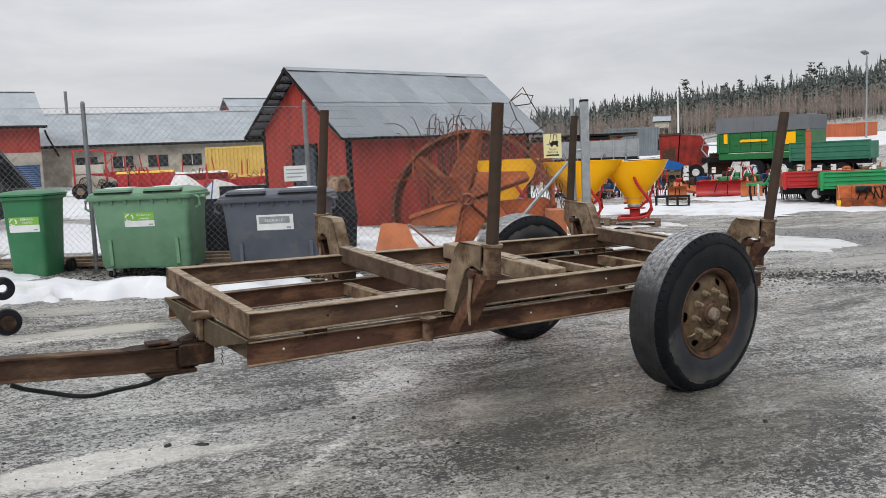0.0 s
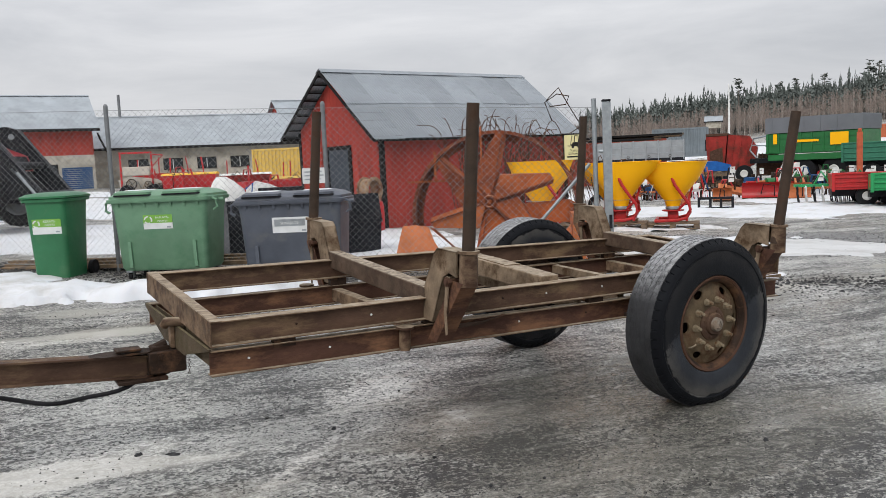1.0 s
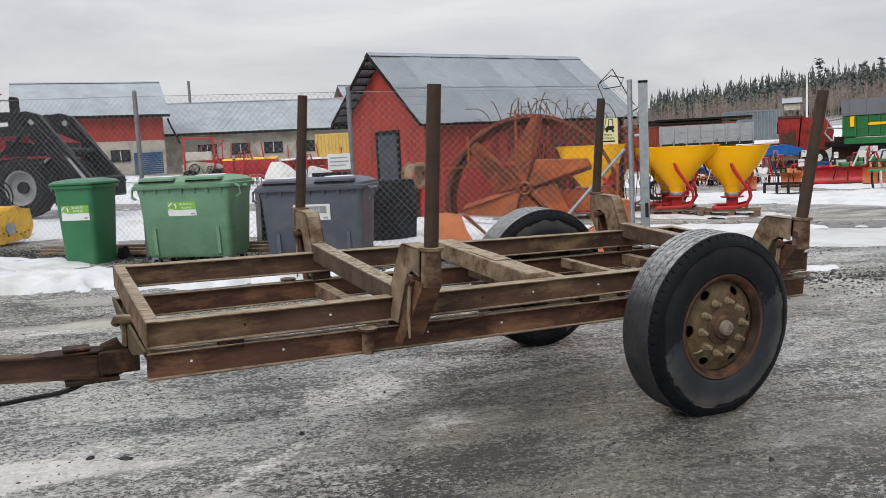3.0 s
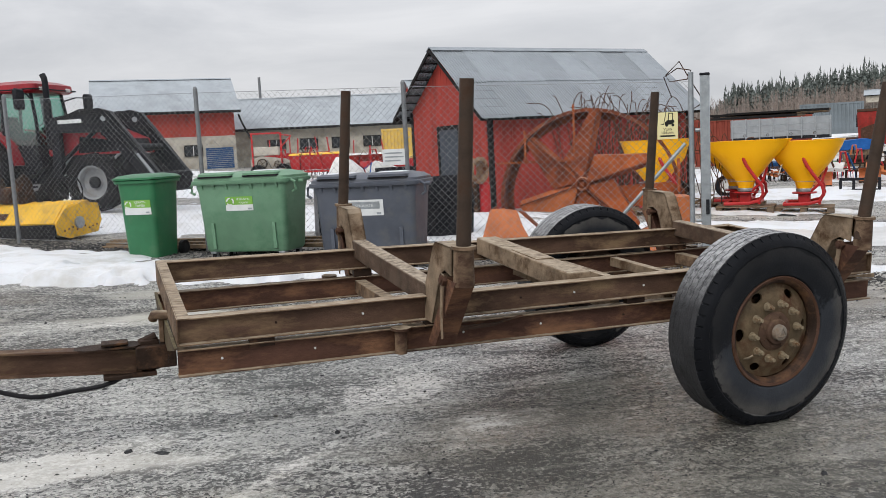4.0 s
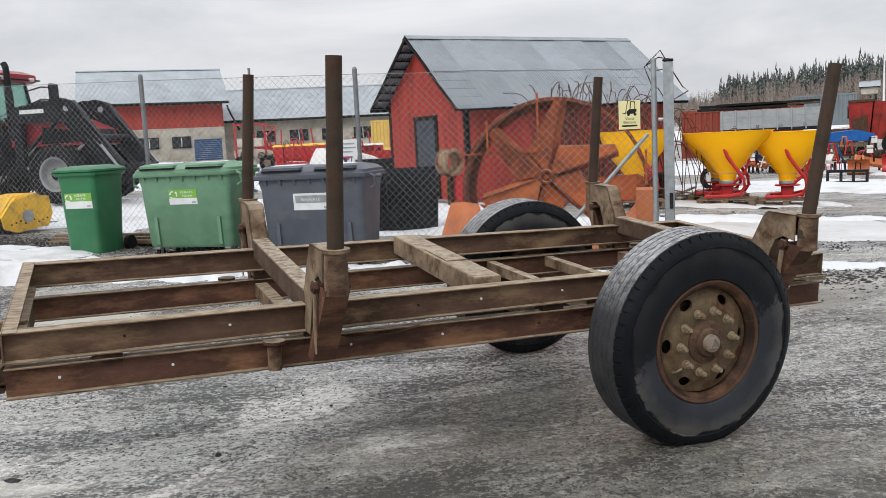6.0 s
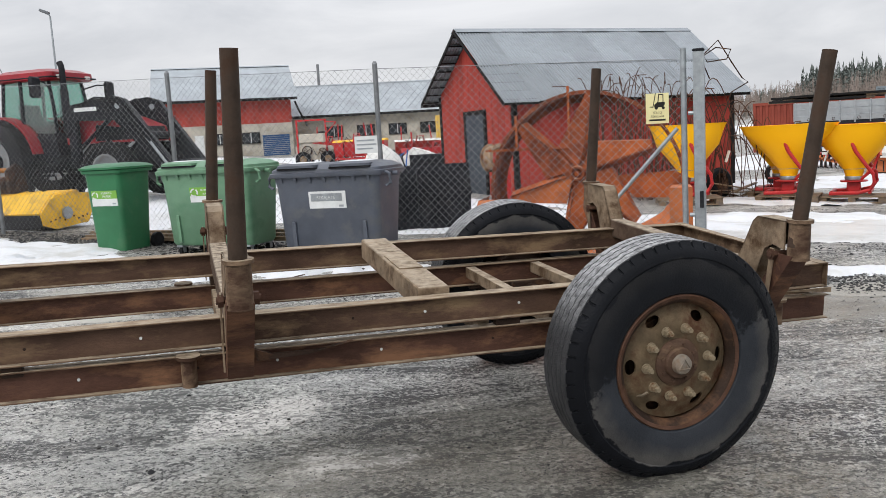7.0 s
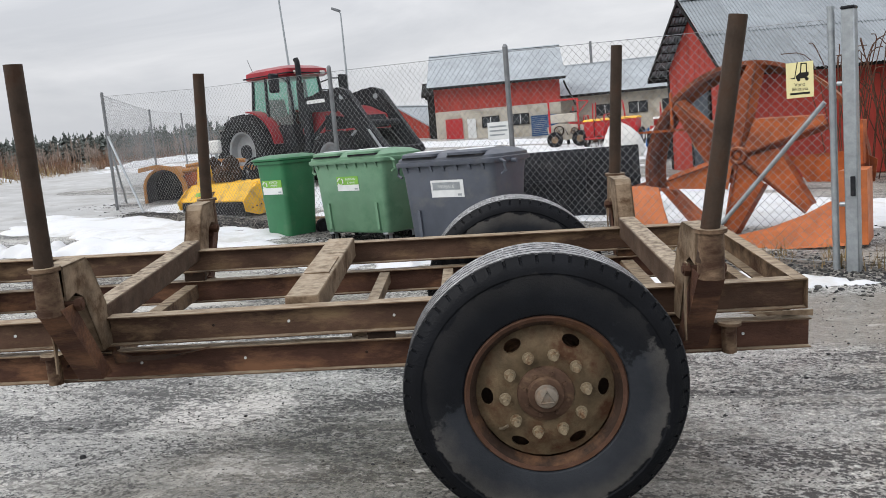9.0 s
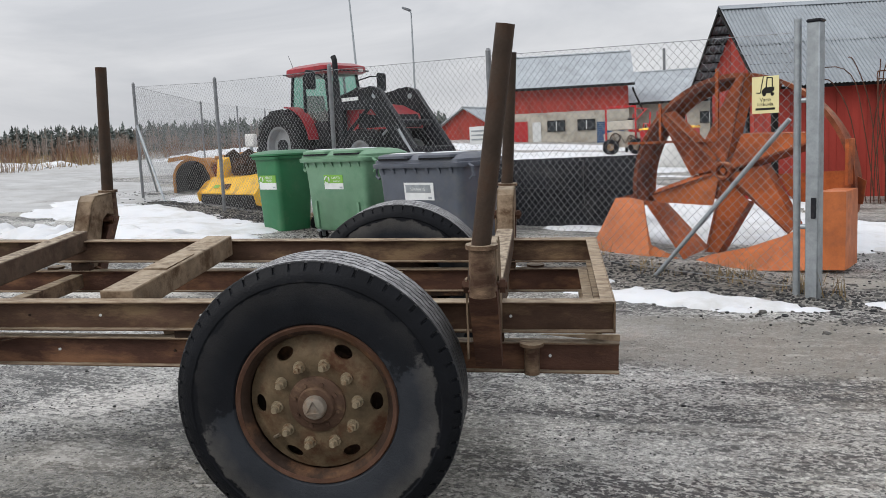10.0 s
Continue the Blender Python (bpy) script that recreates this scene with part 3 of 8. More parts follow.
def ground():
    def axis(lo, fine0, fine1, hi, tiny):
        """Cells of tiny size between fine0 and fine1, growing outwards to lo and hi."""
        n = int(round((fine1 - fine0) / tiny))
        out = [fine0 + (fine1 - fine0) * k / n for k in range(n + 1)]
        a, step = fine1, tiny
        while a < hi:
            step = min(step * 1.5, 0.25) if a < fine1 + 6 else step * 1.13
            a += step
            out.append(a)
        a, step = fine0, tiny
        while a > lo:
            step = min(step * 1.5, 0.25) if a > fine0 - 6 else step * 1.13
            a -= step
            out.insert(0, a)
        return out
    xs, ys = axis(-1800, -1.4, 9.0, 1800, 0.025), axis(-1800, 2.4, 8.8, 1800, 0.025)
    vs = []
    for y in ys:
        for x in xs:
            d = math.hypot(x - 3, y - 6)
            w = 0.012 * noise.noise((x * 0.8, y * 1.1, 3.0)) if d < 30 else 0.0
            vs.append((x, y, land(x, y) + w + grit(x, y)))
    k = len(xs)
    fs = [(j * k + i, j * k + i + 1, (j + 1) * k + i + 1, (j + 1) * k + i) for j in range(len(ys) - 1) for i in range(k - 1)]
    tagged(part("ground", Form().add(vs, fs), M["ground"], None, "wet grey gravelled asphalt yard with thin slush and shallow puddles", 3.2), category="ground", kind="structure")


ground()


def snow(name, cx, cy, rx, ry, turn, high, seed, material="snow", ragged=0.5, step=None, label="", off=0.0, chop=0.55):
    """A patch of lying snow with an uneven edge: an oval sheet with real thickness that thins out to the ground."""
    step = step or max(0.06, min(rx, ry) / 22)
    ct, st = math.cos(radians(turn)), math.sin(radians(turn))
    nx, ny = int(2.6 * rx / step), int(2.6 * ry / step)
    idx, vs, fs = {}, [], []

    def level(i, j):
        u, w = (i - nx / 2) * step, (j - ny / 2) * step
        x, y = cx + u * ct - w * st, cy + u * st + w * ct
        sc = 1.3 / min(rx, ry)
        e = math.hypot(u / rx, w / ry)
        nz = noise.fractal((x * sc + seed * 7.3, y * sc, seed * 1.7), 0.9, 2.1, 5)
        f = 1.0 - e + ragged * nz
        return x, y, f

    grid = {}
    for i in range(nx + 1):
        for j in range(ny + 1):
            grid[i, j] = level(i, j)
    for i in range(nx):
        for j in range(ny):
            q = [(i, j), (i + 1, j), (i + 1, j + 1), (i, j + 1)]
            if max(grid[a][2] for a in q) <= 0:
                continue
            face = []
            for a in q:
                if a not in idx:
                    x, y, f = grid[a]
                    t = max(0.0, min(1.0, f / chop))
                    h = high * math.sqrt(t) * (0.75 + 0.5 * noise.noise((x * 1.7, y * 1.7, seed))) if f > 0 else -0.03
                    h += 0.012 * noise.noise((x * 9, y * 9, seed)) * (1 if f > 0 else 0)
                    idx[a] = len(vs)
                    vs.append((x, y, land(x, y) + off + h))
                face.append(idx[a])
            fs.append(tuple(face))
    tagged(part(name, Form().add(vs, fs), M[material], None, label or "old white snow lying on the wet yard", 3.2), category="snow", kind="structure")


snow("snow_bank", 0.0, 9.65, 3.6, 0.45, -15, 0.19, 1, ragged=0.6)
snow("snow_bank", -2.05, 11.95, 3.3, 0.95, -34, 0.08, 2, ragged=0.35, step=0.06)
snow("snow_patch", 3.9, 8.7, 1.1, 0.22, -30, 0.05, 5, ragged=0.5)
snow("snow_patch", 5.35, 7.75, 0.85, 0.22, -12, 0.05, 6, ragged=0.55)
snow("snow_patch", 7.6, 7.6, 0.9, 0.25, -12, 0.05, 7, ragged=0.55)
snow("snow_field", 6.5, 12.2, 3.2, 1.6, -20, 0.09, 8, ragged=0.5)
snow("snow_field", 10.2, 12.2, 2.6, 0.9, -20, 0.07, 9, ragged=0.6)
snow("snow_field", 2.0, 17.5, 5.5, 3.6, -10, 0.08, 10, ragged=0.7)
snow("slush_sheet", -8.0, 16.5, 7.0, 2.6, -38, 0.02, 11, "ice", ragged=0.6, label="grey packed slush on the access road")
snow("slush_sheet", -13.0, 30.0, 5.0, 12.0, 20, 0.02, 23, "ice", ragged=0.5, label="grey packed slush on the access road")
snow("snow_field", 1.5, 33.0, 16.0, 9.0, 0, 0.10, 12, ragged=0.7)
snow("snow_field", 19.5, 19.0, 6.5, 2.6, -42, 0.08, 13, ragged=0.6)
snow("snow_field", 27, 27, 16, 6.0, -42, 0.10, 14, ragged=0.7)
snow("snow_field", 12.9, 16.2, 2.4, 1.2, -20, 0.07, 15, ragged=0.6)
snow("snow_field", 95, 70, 70, 32, -48, 0.25, 16, ragged=0.5)
snow("snow_bank", -18.5, 27, 2.2, 3.0, 14, 0.3, 18, ragged=0.7)
snow("snow_bank", -22, 55, 1.5, 14, 16, 0.3, 28, ragged=0.7)
snow("snow_field", 4, 55, 26, 7, 0, 0.10, 19, ragged=0.6)
snow("slush_sheet", 9.7, 11.3, 3.7, 2.0, -24, 0.03, 22, "slush", ragged=0.45, step=0.07, label="pale packed slush lying by the gate")



# ---- the log trailer ----
def axes(o, x, y):
    """A pose from an origin and two directions."""
    x = Vector(x).normalized()
    z = x.cross(Vector(y)).normalized()
    y = z.cross(x)
    m = Matrix((x, y, z)).transposed().to_4x4()
    m.translation = o
    return m


def beam(f, x0, x1, y, z0, z1, wide, web=0.006, fl=0.0065):
    """An I-beam along x, its flanges y to y + wide."""
    mid = y + wide / 2
    f.box((x0, y, z1 - fl), (x1, y + wide, z1), ch=0.002)
    f.box((x0, y, z0), (x1, y + wide, z0 + fl), ch=0.002)
    w = tform()
    w.box((x0 + 0.001, mid - web / 2, z0 + fl - 0.001), (x1 - 0.001, mid + web / 2, z1 - fl + 0.001))
    return w


def channel_y(f, y0, y1, x, out, z0, z1, deep=0.055, web=0.007):
    """A channel along y with its web at x; the flanges run towards out * -1."""
    b = x - out * deep
    f.box((min(x, x - out * web), y0, z0), (max(x, x - out * web), y1, z1), ch=0.002)
    for lo, hi in ((z1 - web, z1), (z0, z0 + web)):
        f.box((min(x - out * web, b), y0, lo), (max(x - out * web, b), y1, hi))


BASE = (2.0, 0.62, -0.80)
TR = axes((1.02, 3.77, 0.845), (0.9936, 0.108, -0.0227), (-0.108, 0.994, 0.055))
W = 1.24


def tform():
    return Form([-a for a in BASE])


def build_wheel(parent, y, out):
    """A ten-stud disc wheel. y: the tyre's middle plane; out: -1 if its face looks to -y."""
    R = 0.497
    c = Vector((2.92, y, -0.292 if out < 0 else -0.315)) - Vector(BASE)
    big = Matrix.Diagonal((1.027, 1.027, 1.0, 1)) if out < 0 else Matrix.Diagonal((1.005, 1.005, 1.0, 1))
    m = Matrix.Translation(c) @ Matrix.Rotation(radians(90), 4, "X") @ Matrix.Rotation(-0.49, 4, "Z") @ big
    if out > 0:
        m = Matrix.Translation(c) @ Matrix.Rotation(radians(-90), 4, "X") @ big
    # local z points out of the wheel's face
    rim = Form()
    prof = [(0.262, 0.118), (0.276, 0.122), (0.282, 0.112), (0.278, 0.100), (0.262, 0.096), (0.250, 0.070), (0.246, 0.02), (0.240, -0.09), (0.27, -0.11)]
    barrel = Form().turn([(0.243, 0.085), (0.250, 0.108)] + prof[0:5] + [(0.254, 0.07), (0.25, -0.09)], 56)
    # dished disc, one sector for each hand hole
    holes, n = 6, 24
    r0, r1 = 0.088, 0.2435
    def lift(r):
        return 0.100 - 0.030 * smooth01(0.16, 0.247, r)
    for h in range(holes):
        a0, a1 = 2 * math.pi * h / holes, 2 * math.pi * (h + 1) / holes
        ac, vs, fs = (a0 + a1) / 2, [], []
        rings = 5
        for k in range(rings):
            t = k / (rings - 1)
            for i in range(n):
                u = 2 * math.pi * i / n
                cu, su = math.cos(u), math.sin(u)
                q = max(abs(cu), abs(su))
                sq_r, sq_a = (r0 + r1) / 2 + (r1 - r0) / 2 * cu / q, ac + (a1 - a0) / 2 * su / q
                el_r, el_a = 0.204 + 0.021 * cu, ac + 0.033 / 0.204 * su
                r, a = el_r + (sq_r - el_r) * t, el_a + (sq_a - el_a) * t
                vs.append((r * math.cos(a), r * math.sin(a), lift(r)))
        for i in range(n):
            u = 2 * math.pi * i / n
            r, a = 0.204 + 0.021 * math.cos(u), ac + 0.033 / 0.204 * math.sin(u)
            vs.append((r * math.cos(a), r * math.sin(a), lift(r) - 0.012))
        for k in range(rings - 1):
            fs += [(k * n + i, k * n + (i + 1) % n, (k + 1) * n + (i + 1) % n, (k + 1) * n + i) for i in range(n)]
        fs += [(rings * n + i, rings * n + (i + 1) % n, (i + 1) % n, i) for i in range(n)]
        rim.add(vs, fs)
    wheel = part("wheel", rim, M["wheel_paint"], parent, "olive brown steel disc wheel with rusty hand holes", 0.6, True)
    part("rim", barrel, M["rust_dark"], wheel)
    # dark ring added behind the disc, for the shade in the rim gap
    part("rim_well", Form().turn([(0.15, 0.012), (0.249, 0.02), (0.249, 0.012), (0.15, 0.004)], 48, closed=True), M["rust_dark"], wheel)
    wheel.matrix_local = m
    flange = Form().turn([(0.256, 0.085), (0.266, 0.121), (0.279, 0.126), (0.287, 0.115), (0.283, 0.099), (0.268, 0.094)], 64, closed=True)
    part("rim_flange", flange, M["rust_red"], wheel, "rust red rim edge")
    ring = Form().turn([(0.249, 0.078), (0.256, 0.094), (0.262, 0.100), (0.258, 0.104), (0.250, 0.096), (0.246, 0.082)], 64, closed=True)
    part("lock_ring", ring, M["rust_red"], wheel, "rusty split lock ring")
    tyre = Form()
    s = 0.128
    prof = [(0.272, 0.104), (0.292, 0.126), (0.330, 0.136), (0.385, 0.138), (0.430, 0.131), (0.436, 0.134), (0.452, 0.131), (0.470, 0.122), (0.482, 0.108),
            (R, 0.100), (R, 0.062), (R - 0.010, 0.059), (R - 0.010, 0.051), (R, 0.048), (R, 0.006), (R - 0.010, 0.003), (R - 0.010, -0.003), (R, -0.006)]
    full = prof + [(r, -h) for r, h in prof[::-1]]
    # shoulder lugs: the profile steps in and out round the tyre
    cut = [(r, h) if r < 0.481 or r > R - 0.001 and abs(h) < 0.07 or r < R - 0.001 and abs(h) < 0.061 else (r - 0.006, h * 0.965) for r, h in full]
    n, k, vs, fs = 54, len(full), [], []
    for i in range(n):
        for u, pf in ((0.0, full), (0.80, full), (0.84, cut), (0.96, cut)):
            a = 2 * math.pi * (i + u) / n
            vs += [(r * math.cos(a + (0.03 if h < 0 else 0)), r * math.sin(a + (0.03 if h < 0 else 0)), h) for r, h in pf]
    m4 = n * 4
    for i in range(m4):
        j = (i + 1) % m4
        fs += [(i * k + a, j * k + a, j * k + a + 1, i * k + a + 1) for a in range(k - 1)]
    tyre.add(vs, fs)
    part("tyre", tyre, M["tyre"], wheel, "black truck tyre with scuffed grey sidewall", 0.5)
    tread = Form()
    q = R + 0.003
    # a worn base and five ribs with zigzag edges, parted by shallow grooves
    tread.turn([(R - 0.004, 0.1005), (R + 0.0008, 0.098), (R + 0.0008, -0.098), (R - 0.004, -0.1005)], 120)
    nz = 60
    ribs = ((0.099, 0.062, 0.000, 0.004), (0.057, 0.024, 0.004, 0.004), (0.019, -0.019, 0.004, 0.004), (-0.024, -0.057, 0.004, 0.004), (-0.062, -0.099, 0.004, 0.000))
    for h0, h1, z0, z1 in ribs:
        vs, fs = [], []
        for i in range(2 * nz):
            a = math.pi * i / nz
            k = 1 if i % 2 else -1
            e0, e1 = h0 + k * z0, h1 + k * z1
            vs += [(r * math.cos(a), r * math.sin(a), h) for r, h in ((R - 0.003, e0), (q, e0 - 0.002), (q, e1 + 0.002), (R - 0.003, e1))]
        for i in range(2 * nz):
            j = (i + 1) % (2 * nz)
            fs += [(i * 4 + a, j * 4 + a, j * 4 + a + 1, i * 4 + a + 1) for a in range(3)]
        tread.add(vs, fs)
    part("tread", tread, M["tyre_tread"], wheel, "grey worn tread with sky light painted on its top", 0.3)
    hub = Form().turn([(0.0, 0.128), (0.060, 0.128), (0.064, 0.124), (0.066, 0.114), (0.088, 0.112), (0.092, 0.108), (0.098, 0.106), (0.101, 0.098), (0.101, 0.02)], 36)
    for i in range(8):
        a = 2 * math.pi * i / 8 + 0.2
        hub.rod((0.077 * math.cos(a), 0.077 * math.sin(a), 0.110), (0.077 * math.cos(a), 0.077 * math.sin(a), 0.119), 0.0075, n=6)
    part("hub", hub, M["web_brown"], wheel, "rusty brown wheel hub")
    cap = Form().turn([(0.0, 0.158), (0.026, 0.158), (0.037, 0.152), (0.041, 0.14), (0.041, 0.12), (0.05, 0.12)], 24)
    cap.turn([(0.024, 0.158), (0.028, 0.163), (0.031, 0.158)], 3)
    part("hub_cap", cap, M["cap"], wheel, "worn bare metal hub cap")
    drum = Form().turn([(0.0, 0.03), (0.18, 0.03), (0.2, 0.0), (0.2, -0.13), (0.0, -0.13)], 32)
    part("brake_drum", drum, M["rust_dark"], wheel)
    for i in range(10):
        a = 2 * math.pi * i / 10 + 0.576
        p = Vector((0.142 * math.cos(a), 0.142 * math.sin(a), 0))
        nut = Form()
        nut.rod(p + Vector((0, 0, 0.09)), p + Vector((0, 0, 0.106)), 0.021, n=12)
        nut.rod(p + Vector((0, 0, 0.105)), p + Vector((0, 0, 0.128)), 0.0165, n=6)
        nut.rod(p + Vector((0, 0, 0.127)), p + Vector((0, 0, 0.148)), 0.0095, n=8)
        part("wheel_nut", nut, M["nut"], wheel)
    valve = Form().tube([(0.215 * math.cos(4.3), 0.215 * math.sin(4.3), 0.07), (0.2 * math.cos(4.3), 0.2 * math.sin(4.3), 0.1), (0.175 * math.cos(4.3), 0.175 * math.sin(4.3), 0.112)], 0.006, 6)
    part("valve", valve, M["bare"], wheel)


def bracket(parent, x, far):
    """The welded pocket that carries a stake, out beside the rail."""
    def fy(y):
        return W - y if far else y
    def pts(a):
        return [(fy(y), z) for y, z in a]
    f = tform()
    for xx in (x - 0.045, x + 0.037):
        f.prism(pts([(0.03, -0.125), (0.02, 0.05), (-0.075, 0.235), (-0.105, 0.262), (-0.285, 0.262), (-0.285, 0.135), (-0.215, 0.150), (-0.165, 0.125), (-0.06, -0.125)]), xx, xx + 0.008, "yz")
    f.prism(pts([(0.02, 0.05), (-0.075, 0.235), (-0.081, 0.232), (0.012, 0.05)]), x - 0.045, x + 0.045, "yz")
    f.prism(pts([(-0.075, 0.235), (-0.105, 0.262), (-0.285, 0.262), (-0.285, 0.254), (-0.107, 0.254), (-0.081, 0.228)]), x - 0.045, x + 0.045, "yz")
    f.prism(pts([(-0.165, 0.125), (-0.06, -0.125), (-0.053, -0.125), (-0.157, 0.127)]), x - 0.045, x + 0.045, "yz")
    pocket = part("stake_pocket", f, M["rust_tan"], parent, "tan weathered welded stake pocket")
    s = tform()
    s.prism(pts([(-0.345, 0.115), (-0.250, 0.115), (-0.02, -0.225), (-0.105, -0.225)]), x - 0.048, x - 0.041, "yz")
    s.prism(pts([(-0.345, 0.115), (-0.250, 0.115), (-0.02, -0.225), (-0.105, -0.225)]), x + 0.041, x + 0.048, "yz")
    s.prism(pts([(-0.345, 0.115), (-0.335, 0.115), (-0.095, -0.225), (-0.105, -0.225)]), x - 0.041, x + 0.041, "yz")
    part("strut", s, M["web"], parent, "dark brown channel strut")
    k = tform()
    p = Vector((x, fy(-0.325), 0))
    k.rod(p + Vector((0, 0, 0.095)), p + Vector((0, 0, 0.262)), 0.047, 0.044, 18)
    k.rod(p + Vector((0, 0, 0.258)), p + Vector((0, 0, 0.272)), 0.055, n=18)
    part("socket", k, M["rust"], pocket)
    b = tform()
    q = Vector((0, fy(-0.235), 0.11))
    b.rod(q + Vector((x - 0.078, 0, 0)), q + Vector((x + 0.078, 0, 0)), 0.014, n=10)
    b.rod(q + Vector((x - 0.072, 0, 0)), q + Vector((x - 0.052, 0, 0)), 0.026, n=6)
    b.rod(q + Vector((x + 0.052, 0, 0)), q + Vector((x + 0.072, 0, 0)), 0.026, n=6)
    part("pivot_bolt", b, M["rust_red"], pocket)
    v = tform()
    v.prism(pts([(-0.252, 0.135), (-0.222, 0.138), (-0.205, -0.05), (-0.222, -0.16), (-0.234, -0.155), (-0.226, -0.05)]), x - 0.066, x - 0.060, "yz")
    part("release_lever", v, M["rust_tan"], pocket, "thin hanging release lever")


def build_trailer():
    t = thing("log_trailer", TR @ Matrix.Translation(BASE), "weathered brown steel log trailer with four upright stakes on wet yard", "trailer")
    def upper(f):
        """The upper frame stands a little higher on its far side."""
        for v in f.v:
            x, y = v.x + BASE[0], v.y + BASE[1]
            v.z += -0.010 + y / W * (0.052 - 0.0055 * x)
        return f

    def lower(f, near):
        """The near lower rail hangs away from the upper one towards the tail."""
        for v in f.v:
            v.z += -0.012 - 0.006 * (v.x + BASE[0]) if near else 0.0
        return f
    for y in (0.0, W - 0.062):
        near = y == 0.0
        f = tform()
        web = beam(f, 0.006, 3.968, y, -0.118, 0.0, 0.062)
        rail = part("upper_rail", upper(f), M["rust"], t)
        part("web", upper(web), M["web_brown"], rail, "brown beam web with shade in its colour")
        f = tform()
        web = beam(f, 0.0, 3.99, y, -0.252, -0.132, 0.062)
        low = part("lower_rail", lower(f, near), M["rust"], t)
        part("web", lower(web, near), M["web"], low, "rusty beam web with shade in its colour")
        # holes along the webs as discs, the white ones painting daylight seen through
        e = y if y == 0 else y + 0.062
        sgn = -1 if y == 0 else 1
        random.seed(3)
        for k in range(19):
            bz = tform()
            x = 0.22 + k * 0.195 + random.uniform(-0.07, 0.07)
            z = -0.06 if k % 2 else -0.19
            mid = y + 0.031 + sgn * 0.003
            bz.rod((x, mid, z), (x, mid + sgn * 0.004, z), 0.0058, n=8)
            part("rivet", upper(bz) if k % 2 else lower(bz, near), M["label"] if k % 3 != 1 else M["rust_dark"], rail if k % 2 else low)
        # stub sockets on the lower rail
        for x in (0.985, 3.665):
            s = tform()
            yy = e + sgn * 0.022
            s.rod((x, yy, -0.245), (x, yy, -0.128), 0.029, n=14)
            s.rod((x, yy, -0.134), (x, yy, -0.122), 0.046, n=14)
            part("stub_socket", lower(s, near), M["rust"], low)
        # bent gusset sheet between the rails
        g = tform()
        g.prism([(1.23, -0.122), (1.30, -0.150), (1.48, -0.150), (1.62, -0.126), (1.44, -0.162), (1.24, -0.170)], e + sgn * 0.003, e + sgn * 0.03)
        part("gusset", lower(g, near), M["rust_dark"], low)
        for x in ((0.30, 1.12, 2.25, 3.45) if near else (1.12, 3.45)):
            sp = tform().box((x, y + 0.012, -0.168 if near else -0.134), (x + 0.11, y + 0.050, -0.122 if near else -0.085))
            part("spacer", sp, M["rust_dark"], low)
    f = tform()
    channel_y(f, 0.0, W, 0.0, -1, -0.118, 0.002)
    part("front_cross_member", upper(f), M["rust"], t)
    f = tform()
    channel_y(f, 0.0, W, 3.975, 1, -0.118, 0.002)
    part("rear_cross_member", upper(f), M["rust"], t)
    f = tform()
    f.prism([(0.0, -0.132), (W, -0.132), (W, -0.150), (0.82, -0.252), (0.42, -0.252), (0.0, -0.142)], -0.014, -0.007, "yz")
    f.box((-0.007, 0.0, -0.1385), (-0.001, W, -0.132))
    f.box((-0.007, 0.42, -0.258), (-0.001, 0.82, -0.246))
    f.box((0.03, 0.062, -0.246), (0.036, W - 0.062, -0.139))
    part("drawbar_cross_member", f, M["moss"], t, "mossy channel at the front of the trailer")
    f = tform()
    channel_y(f, 0.06, W - 0.06, 3.93, 1, -0.245, -0.13, 0.05)
    part("rear_cross_member", f, M["rust"], t)
    f = tform()
    f.prism([(3.70, -0.13), (3.99, -0.13), (3.99, -0.155)], -0.012, -0.004)
    part("end_gusset", f, M["rust_tan"], t)
    # bolsters between the stake pockets
    for x in (1.17, 3.51):
        f = tform()
        f.box((x - 0.045, 0.01, -0.055), (x + 0.045, W - 0.01, 0.05), ch=0.006)
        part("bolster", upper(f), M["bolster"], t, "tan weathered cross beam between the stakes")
        f = tform()
        f.box((x - 0.05, 0.06, -0.225), (x + 0.02, W - 0.06, -0.15), ch=0.004)
        part("lower_cross_beam", f, M["rust"], t)
    f = tform()
    f.box((1.92, 0.065, -0.075), (2.06, W - 0.065, 0.03), ch=0.006)
    f.box((1.935, 0.42, 0.03), (2.045, 0.72, 0.036))
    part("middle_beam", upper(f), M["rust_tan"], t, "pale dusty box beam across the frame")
    for x in (2.18, 2.52, 2.92):
        f = tform()
        f.box((x, 0.06, -0.2), (x + 0.055, W - 0.06, -0.14), ch=0.003)
        part("lower_cross_beam", f, M["rust_tan"], t)
    for x in (1.17, 3.51):
        for far in (False, True):
            bracket(t, x, far)
    # stakes: a pipe set in each pocket, each with a lean of its own
    for x, far, dx, dy in ((1.17, False, 0.010, -0.015), (1.17, True, 0.035, 0.0), (3.51, False, 0.09, -0.01), (3.51, True, 0.03, 0.01)):
        y = W + 0.325 if far else -0.325
        s = tform()
        s.rod((x - dx * 0.2, y - dy * 0.2, 0.15), (x + dx, y + dy, 0.975), 0.033, 0.0305, 18)
        part("stake", s, M["stake"], t, "brown upright pipe stake")
    # drawbar
    f = tform()
    y = 0.585
    tilt = Matrix.Rotation(0.078, 4, "Y")
    f.box((-2.6, y, -0.295), (-0.12, y + 0.075, -0.284), tilt, 0.002)
    f.box((-2.6, y, -0.402), (-0.12, y + 0.075, -0.391), tilt, 0.002)
    f.box((-2.6, y + 0.034, -0.392), (-0.12, y + 0.041, -0.294), tilt)
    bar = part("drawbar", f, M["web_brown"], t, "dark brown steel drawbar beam")
